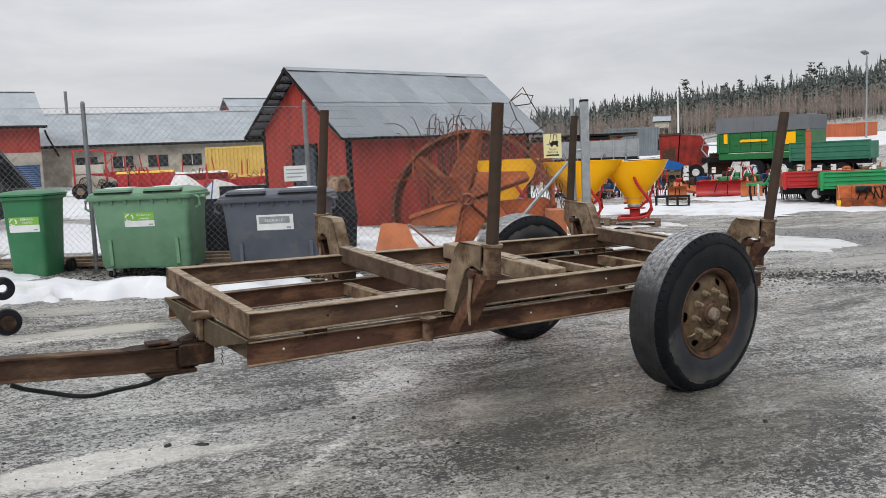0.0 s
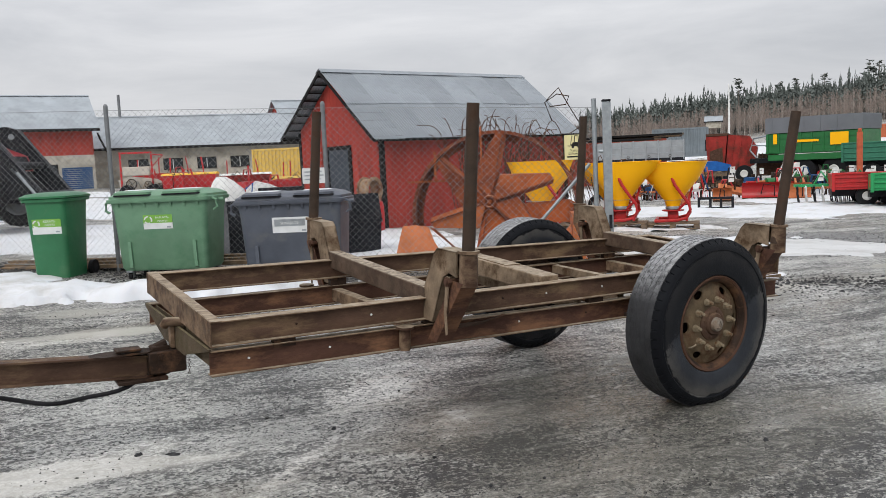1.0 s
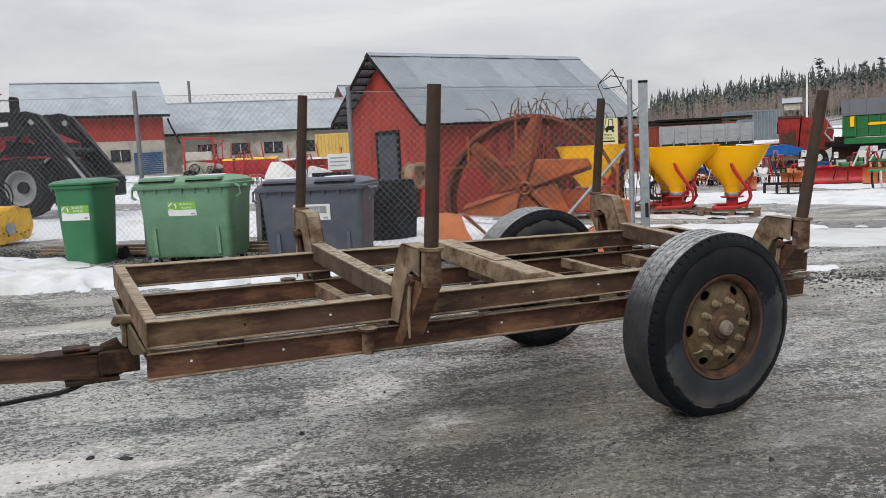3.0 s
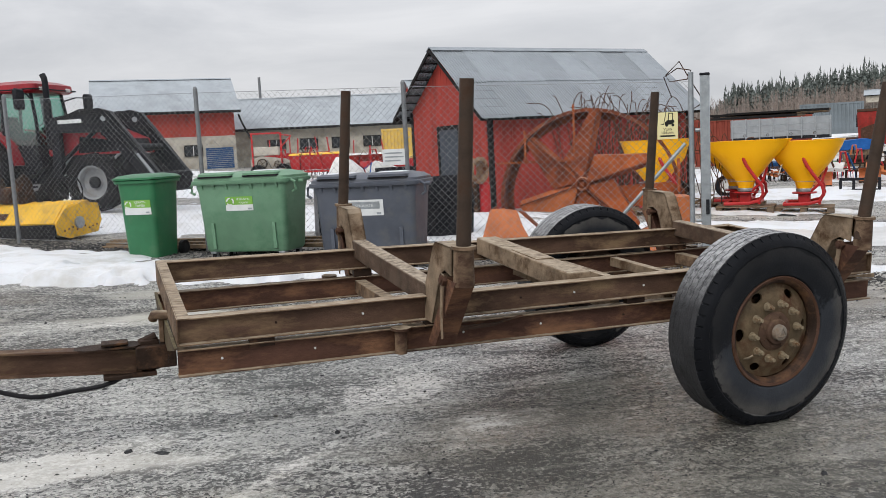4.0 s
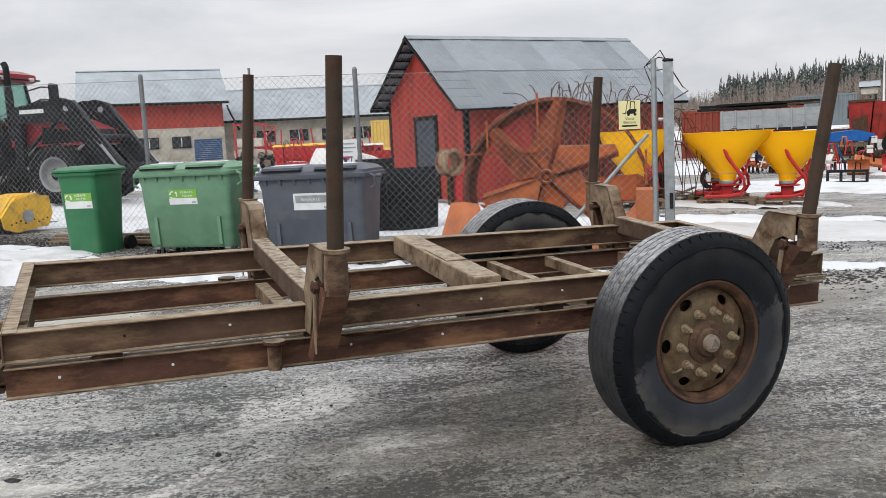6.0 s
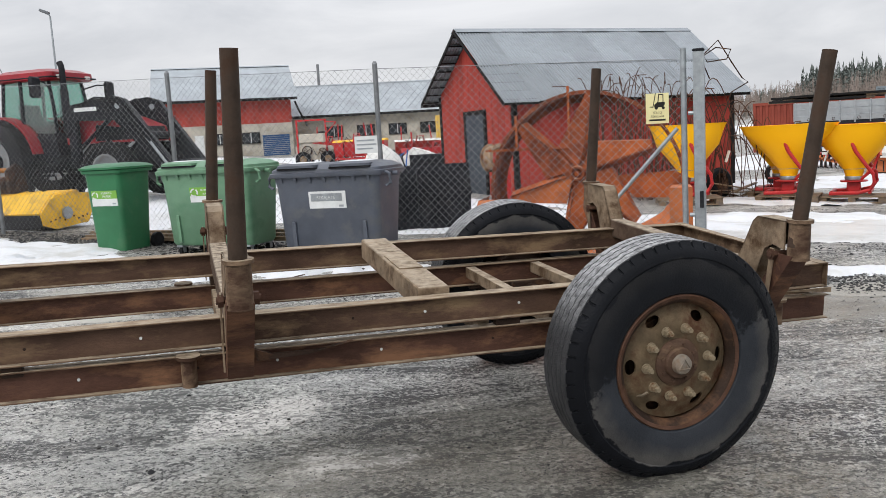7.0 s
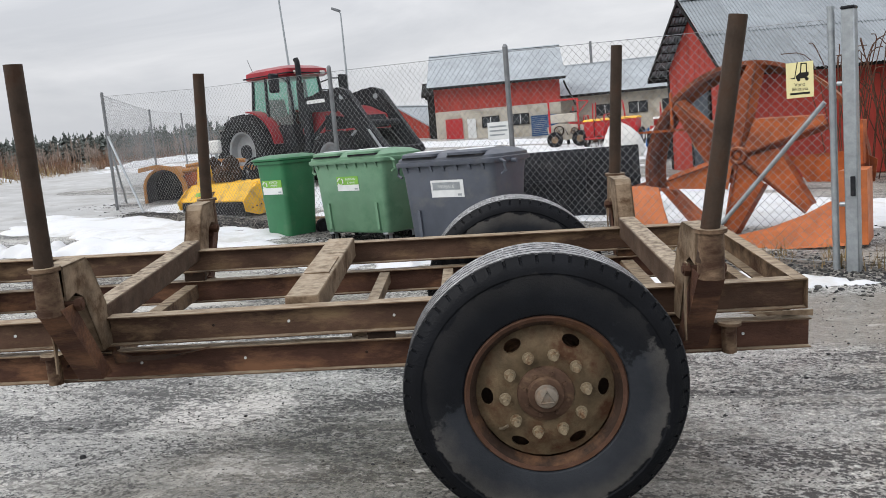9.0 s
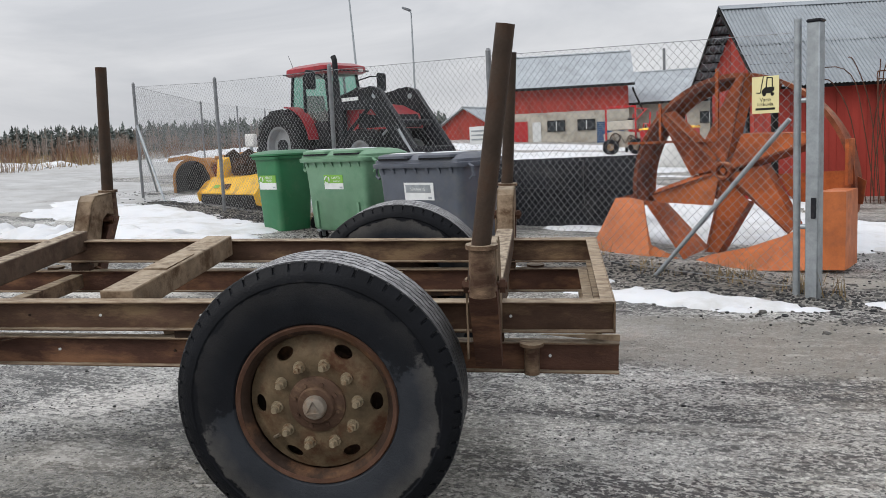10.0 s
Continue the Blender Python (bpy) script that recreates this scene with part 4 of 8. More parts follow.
    f = tform()
    f.box((-0.30, y - 0.03, -0.405), (-0.06, y + 0.11, -0.385), ch=0.004)
    f.box((-0.13, y + 0.005, -0.386), (-0.041, y + 0.07, -0.235), ch=0.006)
    f.rod((-0.09, y - 0.03, -0.285), (-0.09, y + 0.10, -0.285), 0.016, n=8)
    f.rod((-0.13, y + 0.035, -0.255), (-0.05, y + 0.035, -0.225), 0.022, n=8)
    part("drawbar_joint", f, M["rust_dark"], t)
    f = tform()
    f.box((-0.15, y - 0.025, -0.372), (0.035, y + 0.105, -0.258), ch=0.006)
    f.rod((-0.07, y + 0.035, -0.27), (-0.07, y + 0.035, -0.225), 0.02, n=10)
    part("drawbar_head", f, M["rust_dark"], t, "dark rusty head that carries the drawbar")
    f = tform()
    f.prism([(-0.48, y + 0.04), (-0.36, y - 0.02), (-0.15, y - 0.02), (-0.10, y + 0.03), (-0.15, y + 0.09), (-0.36, y + 0.09)], -0.258, -0.252, "xy")
    f.box((-0.30, y - 0.01, -0.244), (-0.18, y + 0.07, -0.232), ch=0.003)
    part("cover_plate", f, M["rust_dark"], bar, "dark rusty plate on the drawbar")
    f = tform()
    f.tube([(0.05, 0.52, -0.108), (-0.02, 0.55, -0.108), (-0.055, 0.585, -0.112), (-0.062, 0.60, -0.135)], 0.023, 12)
    f.box((-0.036, 0.575, -0.25), (-0.015, 0.625, -0.12), ch=0.003)
    part("locking_handle", f, M["rust"], t)
    # a sagging brake hose under the drawbar
    f = tform()
    f.tube([(-0.2 - 0.72 * k / 14, y + 0.01 - 0.02 * math.sin(k), -0.395 + 0.06 * k / 14 - 0.085 * math.sin(math.pi * k / 14) ** 0.8) for k in range(15)], 0.011, 8)
    f.tube([(-0.92 - 0.1 * k, y + 0.03 + 0.06 * min(k, 1), -0.335 + 0.2 * (k / 4) ** 0.8) for k in range(5)], 0.011, 8)
    part("brake_hose", f, M["rubber"], t, "black rubber hose sagging below the drawbar")
    chain = tform()
    for k in range(6):
        z = -0.245 - 0.013 * k
        chain.turn([(0.006 + 0.0015 * math.cos(a), 0.0015 * math.sin(a)) for a in (0, 2.1, 4.2)], 8, Matrix.Translation((-0.02, 0.30, z)) @ Matrix.Rotation(radians(90), 4, "X" if k % 2 else "Y"), closed=True)
    part("chain", chain, M["rust_dark"], t)
    # coupling lugs above the front of the drawbar
    f = tform()
    for z, k, r in ((0.11, 0.0, 0.85), (-0.047, 0.012, 1.0)):
        mm = Matrix.Translation((-0.925 + k, 0.62, z)) @ Matrix.Scale(r, 4) @ Matrix.Rotation(radians(90), 4, "X")
        f.turn([(0.024, -0.02), (0.058, -0.02), (0.062, -0.015), (0.062, 0.015), (0.058, 0.02), (0.024, 0.02)], 24, mm, closed=True)
        f.box((-1.60, 0.605, z - 0.045 * r), (-0.962 + k, 0.635, z + 0.045 * r), ch=0.004)
    part("coupling_lug", f, M["black"], bar, "black coupling lugs with round eyes")
    f = tform()
    f.rod((-0.913, 0.575, -0.047), (-0.913, 0.64, -0.047), 0.033, n=14)
    part("coupling_pin", f, M["rust_dark"], bar)
    part("coupling_block", tform().box((-1.75, 0.56, -0.20), (-1.58, 0.68, 0.18), ch=0.006), M["rust_dark"], bar)
    # axle
    f = tform()
    f.rod((2.92, -0.2, -0.292), (2.92, W + 0.2, -0.315), 0.05, n=16)
    part("axle", f, M["rust_dark"], t)
    for yy in (0.0, W - 0.062):
        f = tform()
        f.box((2.80, yy - 0.01, -0.30), (3.04, yy + 0.072, -0.248), ch=0.005)
        f.box((2.55, yy + 0.005, -0.275), (3.29, yy + 0.057, -0.249), ch=0.004)
        part("axle_seat", f, M["rust_dark"], t)
    build_wheel(t, -0.232, -1)
    build_wheel(t, W + 0.232, 1)


build_trailer()


# ---- wheeled bins by the fence ----
FENCE = -33.8


def loft(f, loops):
    n, vs, fs = len(loops[0]), [p for lp in loops for p in lp], []
    for k in range(len(loops) - 1):
        fs += [(k * n + i, k * n + (i + 1) % n, (k + 1) * n + (i + 1) % n, (k + 1) * n + i) for i in range(n)]
    fs += [tuple(range(n))[::-1], tuple(range(len(vs) - n, len(vs)))]
    f.add(vs, fs)


def rounded(x0, x1, y0, y1, z, r, seg=4):
    out = []
    for cx, cy, a in ((x1 - r, y0 + r, -90), (x1 - r, y1 - r, 0), (x0 + r, y1 - r, 90), (x0 + r, y0 + r, 180)):
        for k in range(seg + 1):
            t = radians(a + 90 * k / seg)
            out.append((cx + r * math.cos(t), cy + r * math.sin(t), z))
    return out


def bars(parent, x, y, z, rows, material, name="print"):
    """Lines of print too small to read, as plain bars on a face that looks to -y."""
    for dx, dz, w, h in rows:
        part(name, Form().box((x + dx, y - 0.0045, z + dz), (x + dx + w, y - 0.003, z + dz + h)), material, parent)


def lettering(text, size, m, material, parent):
    """A word in the built-in font, flat on its plate."""
    cu = bpy.data.curves.new("lettering", "FONT")
    cu.body, cu.size, cu.align_x = text, size, "CENTER"
    tmp = bpy.data.objects.new("lettering", cu)
    scene.collection.objects.link(tmp)
    bpy.context.view_layer.update()
    me = bpy.data.meshes.new_from_object(tmp.evaluated_get(bpy.context.evaluated_depsgraph_get()))
    bpy.data.objects.remove(tmp)
    me.materials.append(material)
    ob = new("lettering", me)
    ob.parent = parent
    ob.matrix_local = m
    return ob


def sticker(t, name, x0, x1, z0, z1, face, material, label):
    """A thin label on a sloping bin front; face gives the front's y at a height."""
    f = Form().prism([(face(z0) - 0.004, z0), (face(z1) - 0.004, z1), (face(z1) + 0.01, z1), (face(z0) + 0.01, z0)], x0, x1, "yz")
    part(name, f, M[material], t, label)


def words(t, lines, x, z, size, face):
    up = Matrix.Rotation(radians(86), 4, "X")
    for i, text in enumerate(lines):
        zz = z - i * size * 1.05
        o = lettering(text, size, Matrix.Translation((x + 0.1, face(zz) - 0.0075, zz)) @ up, M["label"], t)


def two_wheeler(m):
    t = thing("wheelie_bin", m, "tall dark green two-wheeled bin with a white and lime label", "bin", "bins by the fence")
    w, d, h = 0.56, 0.62, 1.04
    f = Form()
    loft(f, [rounded(0.07, w - 0.07, 0.07, d - 0.09, 0.0, 0.05), rounded(0.065, w - 0.065, 0.06, d - 0.08, 0.05, 0.06), rounded(0.03, w - 0.03, 0.02, d - 0.03, h - 0.12, 0.06), rounded(0.02, w - 0.02, 0.01, d - 0.02, h, 0.06)])
    part("body", f, M["bin_green"], t)
    f = Form()
    loft(f, [rounded(-0.005, w + 0.005, -0.015, d + 0.0, h - 0.035, 0.06), rounded(-0.01, w + 0.01, -0.02, d + 0.005, h, 0.06), rounded(0.0, w, -0.01, d, h + 0.012, 0.06)])
    part("rim", f, M["bin_green"], t)
    f = Form()
    loft(f, [rounded(-0.02, w + 0.02, -0.04, d + 0.02, h + 0.012, 0.07), rounded(-0.02, w + 0.02, -0.04, d + 0.02, h + 0.035, 0.07), rounded(0.02, w - 0.02, 0.02, d - 0.02, h + 0.065, 0.08), rounded(0.12, w - 0.12, 0.14, d - 0.1, h + 0.085, 0.1)])
    lid = part("lid", f, M["bin_green"], t)
    f = Form()
    f.rod((0.1, d + 0.05, h + 0.02), (w - 0.1, d + 0.05, h + 0.02), 0.016)
    part("hinge_bar", f, M["bin_green"], lid)
    for x in (0.0, w - 0.05):
        f = Form()
        f.rod((x, d - 0.02, 0.10), (x + 0.05, d - 0.02, 0.10), 0.10, n=22)
        wh = part("wheel", f, M["rubber"], t)
        f = Form()
        f.rod((x - 0.004, d - 0.02, 0.10), (x + 0.054, d - 0.02, 0.10), 0.05, n=16)
        part("hub", f, M["black"], wh)
    def face(z):
        return 0.06 - 0.0494 * (z - 0.05)
    sticker(t, "label", 0.11, 0.47, 0.60, 0.69, face, "label", "white label")
    sticker(t, "label_top", 0.11, 0.47, 0.69, 0.79, face, "label_green", "lime label band")
    recycling(t, 0.165, face(0.74) - 0.004, 0.71, 0.042)
    words(t, ("KERÄYS-", "PAPERI"), 0.23, 0.748, 0.042, face)
    bars(t, 0.40, face(0.62) - 0.003, 0.62, [(0.0, 0.0, 0.05, 0.018)], M["galv"])
    return t


def recycling(t, x, y, z, s):
    """A round three-arrow recycling mark."""
    for k in range(3):
        a = radians(90 + 120 * k)
        f = Form().turn([(s * 0.75, -0.002), (s * 1.1, -0.002), (s * 1.1, 0.002), (s * 0.75, 0.002)], 6, Matrix.Translation((x, y - 0.006, z + s * 0.5)) @ Matrix.Rotation(radians(90), 4, "X"), closed=True, arc=1.5, start=a)
        part("recycling_mark", f, M["label"], t)


def four_wheeler(m, body, label, lime):
    t = thing("waste_container", m, label, "bin", "bins by the fence")
    w, d, z0, h = 1.24, 0.66, 0.135, 1.12
    mt = M[body]
    f = Form()
    loft(f, [rounded(0.09, w - 0.09, 0.10, d - 0.10, z0, 0.06), rounded(0.07, w - 0.07, 0.07, d - 0.07, z0 + 0.04, 0.07), rounded(0.035, w - 0.035, 0.025, d - 0.025, h - 0.18, 0.07), rounded(0.02, w - 0.02, 0.012, d - 0.012, h - 0.10, 0.07), rounded(0.015, w - 0.015, 0.006, d - 0.006, h, 0.07)])
    part("body", f, mt, t)
    # front ribs under the rim
    for k in range(7):
        f = Form().prism([(0.0, h - 0.05), (-0.018, h - 0.06), (0.012, h - 0.13), (0.02, h - 0.13)], 0.11 + k * 0.165, 0.14 + k * 0.165, "yz")
        part("rim_rib", f, mt, t)
    for x in (0.20, w - 0.23):
        f = Form().prism([(0.09, z0 + 0.02), (0.045, z0 + 0.05), (0.026, z0 + 0.40), (0.05, z0 + 0.40)], x, x + 0.04, "yz")
        part("body_rib", f, mt, t)
    f = Form()
    loft(f, [rounded(-0.01, w + 0.01, -0.03, d + 0.02, h - 0.06, 0.07), rounded(-0.02, w + 0.02, -0.04, d + 0.03, h - 0.045, 0.08), rounded(-0.02, w + 0.02, -0.04, d + 0.03, h - 0.01, 0.08), rounded(0.0, w, -0.02, d + 0.01, h, 0.07)])
    part("rim", f, mt, t)
    f = Form()
    loft(f, [rounded(0.0, w, -0.02, d + 0.02, h, 0.08), rounded(0.0, w, -0.015, d + 0.015, h + 0.03, 0.08), rounded(0.06, w - 0.06, 0.05, d - 0.05, h + 0.075, 0.1), rounded(0.14, w - 0.14, 0.14, d - 0.12, h + 0.095, 0.1)])
    lid = part("lid", f, mt, t)
    # two raised filling lids with wet snow on them, each on a black slab that stands for the shadow gap
    for x in (0.10, 0.70):
        f = Form()
        loft(f, [rounded(x - 0.015, x + 0.455, -0.035, 0.455, h + 0.030, 0.04), rounded(x - 0.015, x + 0.455, -0.035, 0.455, h + 0.050, 0.04), rounded(x, x + 0.44, -0.01, 0.44, h + 0.055, 0.05)])
        part("lid_gap", f, M["black"], lid)
        f = Form()
        loft(f, [rounded(x, x + 0.44, -0.045, 0.44, h + 0.052, 0.04), rounded(x, x + 0.44, -0.045, 0.44, h + 0.080, 0.04), rounded(x + 0.03, x + 0.41, 0.0, 0.41, h + 0.104, 0.05)])
        part("lid_panel", f, mt, lid)
        sp = Form()
        loft(sp, [rounded(x + 0.06, x + 0.38, 0.03, 0.36, h + 0.102, 0.06), rounded(x + 0.09, x + 0.35, 0.07, 0.33, h + 0.112, 0.06)])
        part("snow_cover", sp, M["snow"], lid, "patch of white snow")
    for x, k in ((-0.02, -1), (w + 0.02, 1)):
        f = Form()
        f.tube([(x, 0.10, h - 0.03), (x + k * 0.05, 0.10, h - 0.06), (x + k * 0.055, 0.10, h - 0.16), (x + k * 0.01, 0.10, h - 0.19)], 0.018, 8)
        part("side_handle", f, mt, t)
        part("lifting_pin", Form().rod((x, 0.30, h - 0.06), (x + k * 0.06, 0.30, h - 0.06), 0.025, n=12), mt, t)
    for x in (0.16, w - 0.16):
        for y in (0.14, d - 0.14):
            f = Form()
            f.box((x - 0.04, y - 0.05, 0.11), (x + 0.04, y + 0.05, z0 + 0.005), ch=0.006)
            f.box((x - 0.032, y - 0.02, 0.04), (x - 0.026, y + 0.03, 0.12))
            f.box((x + 0.026, y - 0.02, 0.04), (x + 0.032, y + 0.03, 0.12))
            fork = part("castor", f, M["galv"], t)
            f = Form()
            f.rod((x - 0.02, y + 0.02, 0.06), (x + 0.02, y + 0.02, 0.06), 0.06, n=20)
            part("castor_tyre", f, M["rubber"], fork)
    def face(z):
        return 0.07 - 0.0672 * (z - 0.23)
    if lime:
        sticker(t, "label", 0.42, 0.78, 0.70, 0.78, face, "label", "white label")
        sticker(t, "label_top", 0.42, 0.78, 0.78, 0.89, face, "label_green", "lime label band")
        recycling(t, 0.485, face(0.83) - 0.004, 0.80, 0.048)
        words(t, ("KERÄYS-", "PAHVI"), 0.56, 0.842, 0.046, face)
        bars(t, 0.71, face(0.72) - 0.003, 0.715, [(0.0, 0.0, 0.05, 0.02)], M["galv"])
    else:
        sticker(t, "label", 0.42, 0.84, 0.69, 0.89, face, "label", "white label")
        sticker(t, "label_band", 0.445, 0.80, 0.775, 0.865, lambda z: face(z) - 0.003, "galv", "grey band")
        words(t, ("SEKAJÄTE",), 0.52, 0.80, 0.05, lambda z: face(z) - 0.004)
        bars(t, 0.76, face(0.71) - 0.003, 0.705, [(0.0, 0.0, 0.05, 0.025)], M["galv"])
    return t


def seat(x, y, turn, dz=0.0):
    return pose(x, y, land(x, y) + dz, 0, 0, turn)


LOW = Matrix.Diagonal((1, 1, 0.88, 1))
two_wheeler(seat(0.13, 11.20, FENCE + 4, -0.05) @ Matrix.Diagonal((1, 1, 0.95, 1)))
four_wheeler(seat(1.06, 10.62, FENCE + 1, -0.03) @ LOW, "bin_sage", "wide faded green four-wheeled waste container with a lime label", True)
four_wheeler(seat(2.33, 9.56, FENCE + 3, -0.03) @ LOW, "bin_grey", "wide slate grey four-wheeled waste container with a white label", False)


# ---- the chain-link fence ----
POSTS = [(6.25, 8.09), (3.54, 9.88), (1.19, 11.45), (-1.38, 13.22), (-3.97, 15.0)]
SIDE = [(-3.97, 15.0), (-8.3, 25.2), (-9.9, 30.8), (-10.9, 35.4), (-12.2, 41.0)]
TOPS = {0: 2.15, 1: 2.29, 2: 2.41, 3: 2.52, 4: 2.70}


def netting(f, a, b, za0, za1, zb0, zb1, cell=0.058, r=0.0017, bulge=0.0):
    """Diamond wire netting between two posts, as straight crossing wires clipped to the panel."""
    a, b = Vector((a[0], a[1], 0)), Vector((b[0], b[1], 0))
    L = (b - a).length
    H = (za1 - za0 + zb1 - zb0) / 2
    side = Vector(((b - a).y, -(b - a).x, 0)).normalized()
    def at(s, h):
        u = s / L
        lo, hi = za0 + (zb0 - za0) * u, za1 + (zb1 - za1) * u
        p = a + (b - a) * u
        return Vector((p.x, p.y, lo + (hi - lo) * h / H))
    step = cell * math.sqrt(2)
    for k in range(int(-H / step) - 1, int(L / step) + 2):
        for sg in (1, -1):
            s0, s1 = k * step, k * step + H
            h0, h1 = (0.0, H) if sg > 0 else (H, 0.0)
            if s1 <= 0 or s0 >= L:
                continue
            t0, t1 = max(0.0, -s0 / H), min(1.0, (L - s0) / H)
            p, q = at(s0 + H * t0, h0 + (h1 - h0) * t0), at(s0 + H * t1, h0 + (h1 - h0) * t1)
            d = side * (r if sg > 0 else -r)
            f.rod(p + d, q + d, r, n=4, caps=False)


def fence():
    t = thing("chain_link_fence", pose(1.2, 11.4, land(1.2, 11.4)), "chain-link fence on grey galvanised posts round the machine yard", "fence", kind="structure")
    inv = [-1.2, -11.4, -land(1.2, 11.4)]
    for i, (x, y) in enumerate(POSTS[1:], 1):
        f = Form(inv)
        f.rod((x, y, land(x, y) - 0.2), (x, y, TOPS[i]), 0.028, n=14)
        f.rod((x, y, TOPS[i]), (x, y, TOPS[i] + 0.03), 0.031, 0.015, n=14)
        part("post", f, M["post"], t)
    for x, y in SIDE[1:]:
        f = Form(inv)
        f.rod((x, y, land(x, y) - 0.2), (x, y, land(x, y) + 2.1), 0.03, n=10)
        part("post", f, M["post"], t)
    for i in range(len(POSTS) - 1):
        (x0, y0), (x1, y1) = POSTS[i], POSTS[i + 1]
        g0, g1 = land(x0, y0) + 0.06, land(x1, y1) + 0.06
        h0, h1 = min(TOPS[i], 2.12 if i == 0 else 9) - 0.05, TOPS[i + 1] - 0.05
        f = Form(inv)
        netting(f, POSTS[i], POSTS[i + 1], g0, h0, g1, h1)
        part("netting", f, M["wire"], t, smooth=0)
        f = Form(inv)
        for k in (0.0, 1.0):
            f.rod((x0, y0, g0 + (h0 - g0) * k), (x1, y1, g1 + (h1 - g1) * k), 0.003, n=5)
        part("tension_wire", f, M["wire"], t)
    for (x0, y0), (x1, y1) in zip(SIDE[:-1], SIDE[1:]):
        g0, g1 = land(x0, y0) + 0.06, land(x1, y1) + 0.06
        f = Form(inv)
        netting(f, (x0, y0), (x1, y1), g0, g0 + 2.0, g1, g1 + 2.0, 0.13, 0.0013)
        part("netting", f, M["wire"], t, smooth=0)
        f = Form(inv)
        for k in (0.0, 2.0):
            f.rod((x0, y0, g0 + k), (x1, y1, g1 + k), 0.004, n=5)
        part("tension_wire", f, M["wire"], t)
    # stays of the corner post and of the gate post
    for a, b in ((POSTS[4], (-3.15, 14.42)), (POSTS[4], (-4.6, 16.5))):
        f = Form(inv)
        f.rod((*a, land(*a) + 1.35), (*b, land(*b) - 0.05), 0.021, n=10)
        part("stay", f, M["galv"], t)
    f = Form(inv)
    f.rod((6.2, 8.13, 1.42), (5.15, 8.78, 0.05), 0.020, n=12)
    part("stay", f, M["galv"], t)
    f = Form(inv)
    f.rod((6.25, 8.09, land(6.25, 8.09) - 0.1), (6.25, 8.09, 2.15), 0.028, n=14)
    f.rod((6.25, 8.09, 2.15), (6.25, 8.09, 2.17), 0.03, n=14)
    part("post", f, M["galv"], t)
    g = thing("gate_post", pose(6.36, 8.0, land(6.36, 8.0), 0, 0, FENCE), "square galvanised gate post with a black cap and lock", "gate post")
    f = Form()
    f.box((-0.05, -0.05, -0.05), (0.05, 0.05, 2.09), ch=0.008)
    part("shaft", f, M["galv"], g)
    part("cap", Form().box((-0.053, -0.053, 2.09), (0.053, 0.053, 2.115), ch=0.008), M["black"], g)
    part("lock", Form().box((0.0, -0.066, 0.62), (0.035, -0.05, 0.78), ch=0.004), M["black"], g)
    part("hinge_eye", Form().rod((-0.10, 0.0, 1.52), (-0.05, 0.0, 1.52), 0.02, n=10), M["galv"], g)
    part("hinge_eye", Form().rod((-0.10, 0.0, 0.55), (-0.05, 0.0, 0.55), 0.02, n=10), M["galv"], g)


fence()


def warning_sign():
    m = pose(5.94, 8.26, 1.475, 0, 0, FENCE + 4) @ Matrix.Scale(0.86, 4)
    t = thing("warning_sign", m, "pale yellow forklift warning sign hung on the fence", "sign")
    part("plate", Form().box((0.0, -0.004, 0.0), (0.25, 0.0, 0.335), ch=0.001), M["sign"], t)
    k = M["ink_black"]
    y = -0.006
    def flat(poly):
        part("pictogram", Form().prism([(0.02 + u * 0.80, 0.02 + w * 0.80) for u, w in poly], y, -0.0042), k, t)
    flat([(0.09, 0.20), (0.20, 0.20), (0.235, 0.235), (0.235, 0.27), (0.13, 0.27), (0.09, 0.235)])
    flat([(0.135, 0.27), (0.148, 0.27), (0.160, 0.385), (0.147, 0.385)])
    flat([(0.150, 0.385), (0.150, 0.372), (0.215, 0.365), (0.215, 0.378)])
    flat([(0.205, 0.27), (0.217, 0.27), (0.217, 0.37), (0.205, 0.37)])
    flat([(0.068, 0.205), (0.078, 0.205), (0.115, 0.395), (0.105, 0.395)])
    flat([(0.03, 0.205), (0.075, 0.20), (0.075, 0.212), (0.03, 0.217)])
    for x in (0.115, 0.19):
        part("pictogram", Form().rod((x, y, 0.172), (x, -0.0042, 0.172), 0.017, n=14), k, t)
    up = Matrix.Rotation(radians(90), 4, "X")
    lettering("Varo", 0.052, Matrix.Translation((0.125, y, 0.108)) @ up, k, t)
    lettering("liikkuvia", 0.046, Matrix.Translation((0.125, y, 0.068)) @ up, k, t)
    part("print", Form().box((0.035, y, 0.03), (0.215, -0.0042, 0.05)), k, t)


warning_sign()


def notice_plate():
    m = pose(3.28, 10.03, 1.33, 0, 0, FENCE)
    t = thing("notice_plate", m, "small white notice plate tied to the fence", "sign")
    part("plate", Form().box((0.0, -0.004, 0.0), (0.30, 0.0, 0.19), ch=0.001), M["label"], t)
    for z, w in ((0.135, 0.22), (0.09, 0.24), (0.045, 0.20)):
        part("print", Form().box((0.03, -0.007, z), (0.03 + w, -0.0035, z + 0.016)), M["galv"], t)


notice_plate()


# ---- the red shed ----
def corrugated(w, d, wave=0.076, amp=0.012, seg=4):
    """A sheet of corrugated steel, w along x, d along y, in the plane z = 0."""
    n = int(w / wave * seg)
    vs = []
    for k in range(n + 1):
        x = w * k / n
        z = amp * math.sin(2 * math.pi * x / wave)
        vs += [(x, 0, z), (x, d, z)]
    return Form().add(vs, [(2 * k, 2 * k + 2, 2 * k + 3, 2 * k + 1) for k in range(n)])


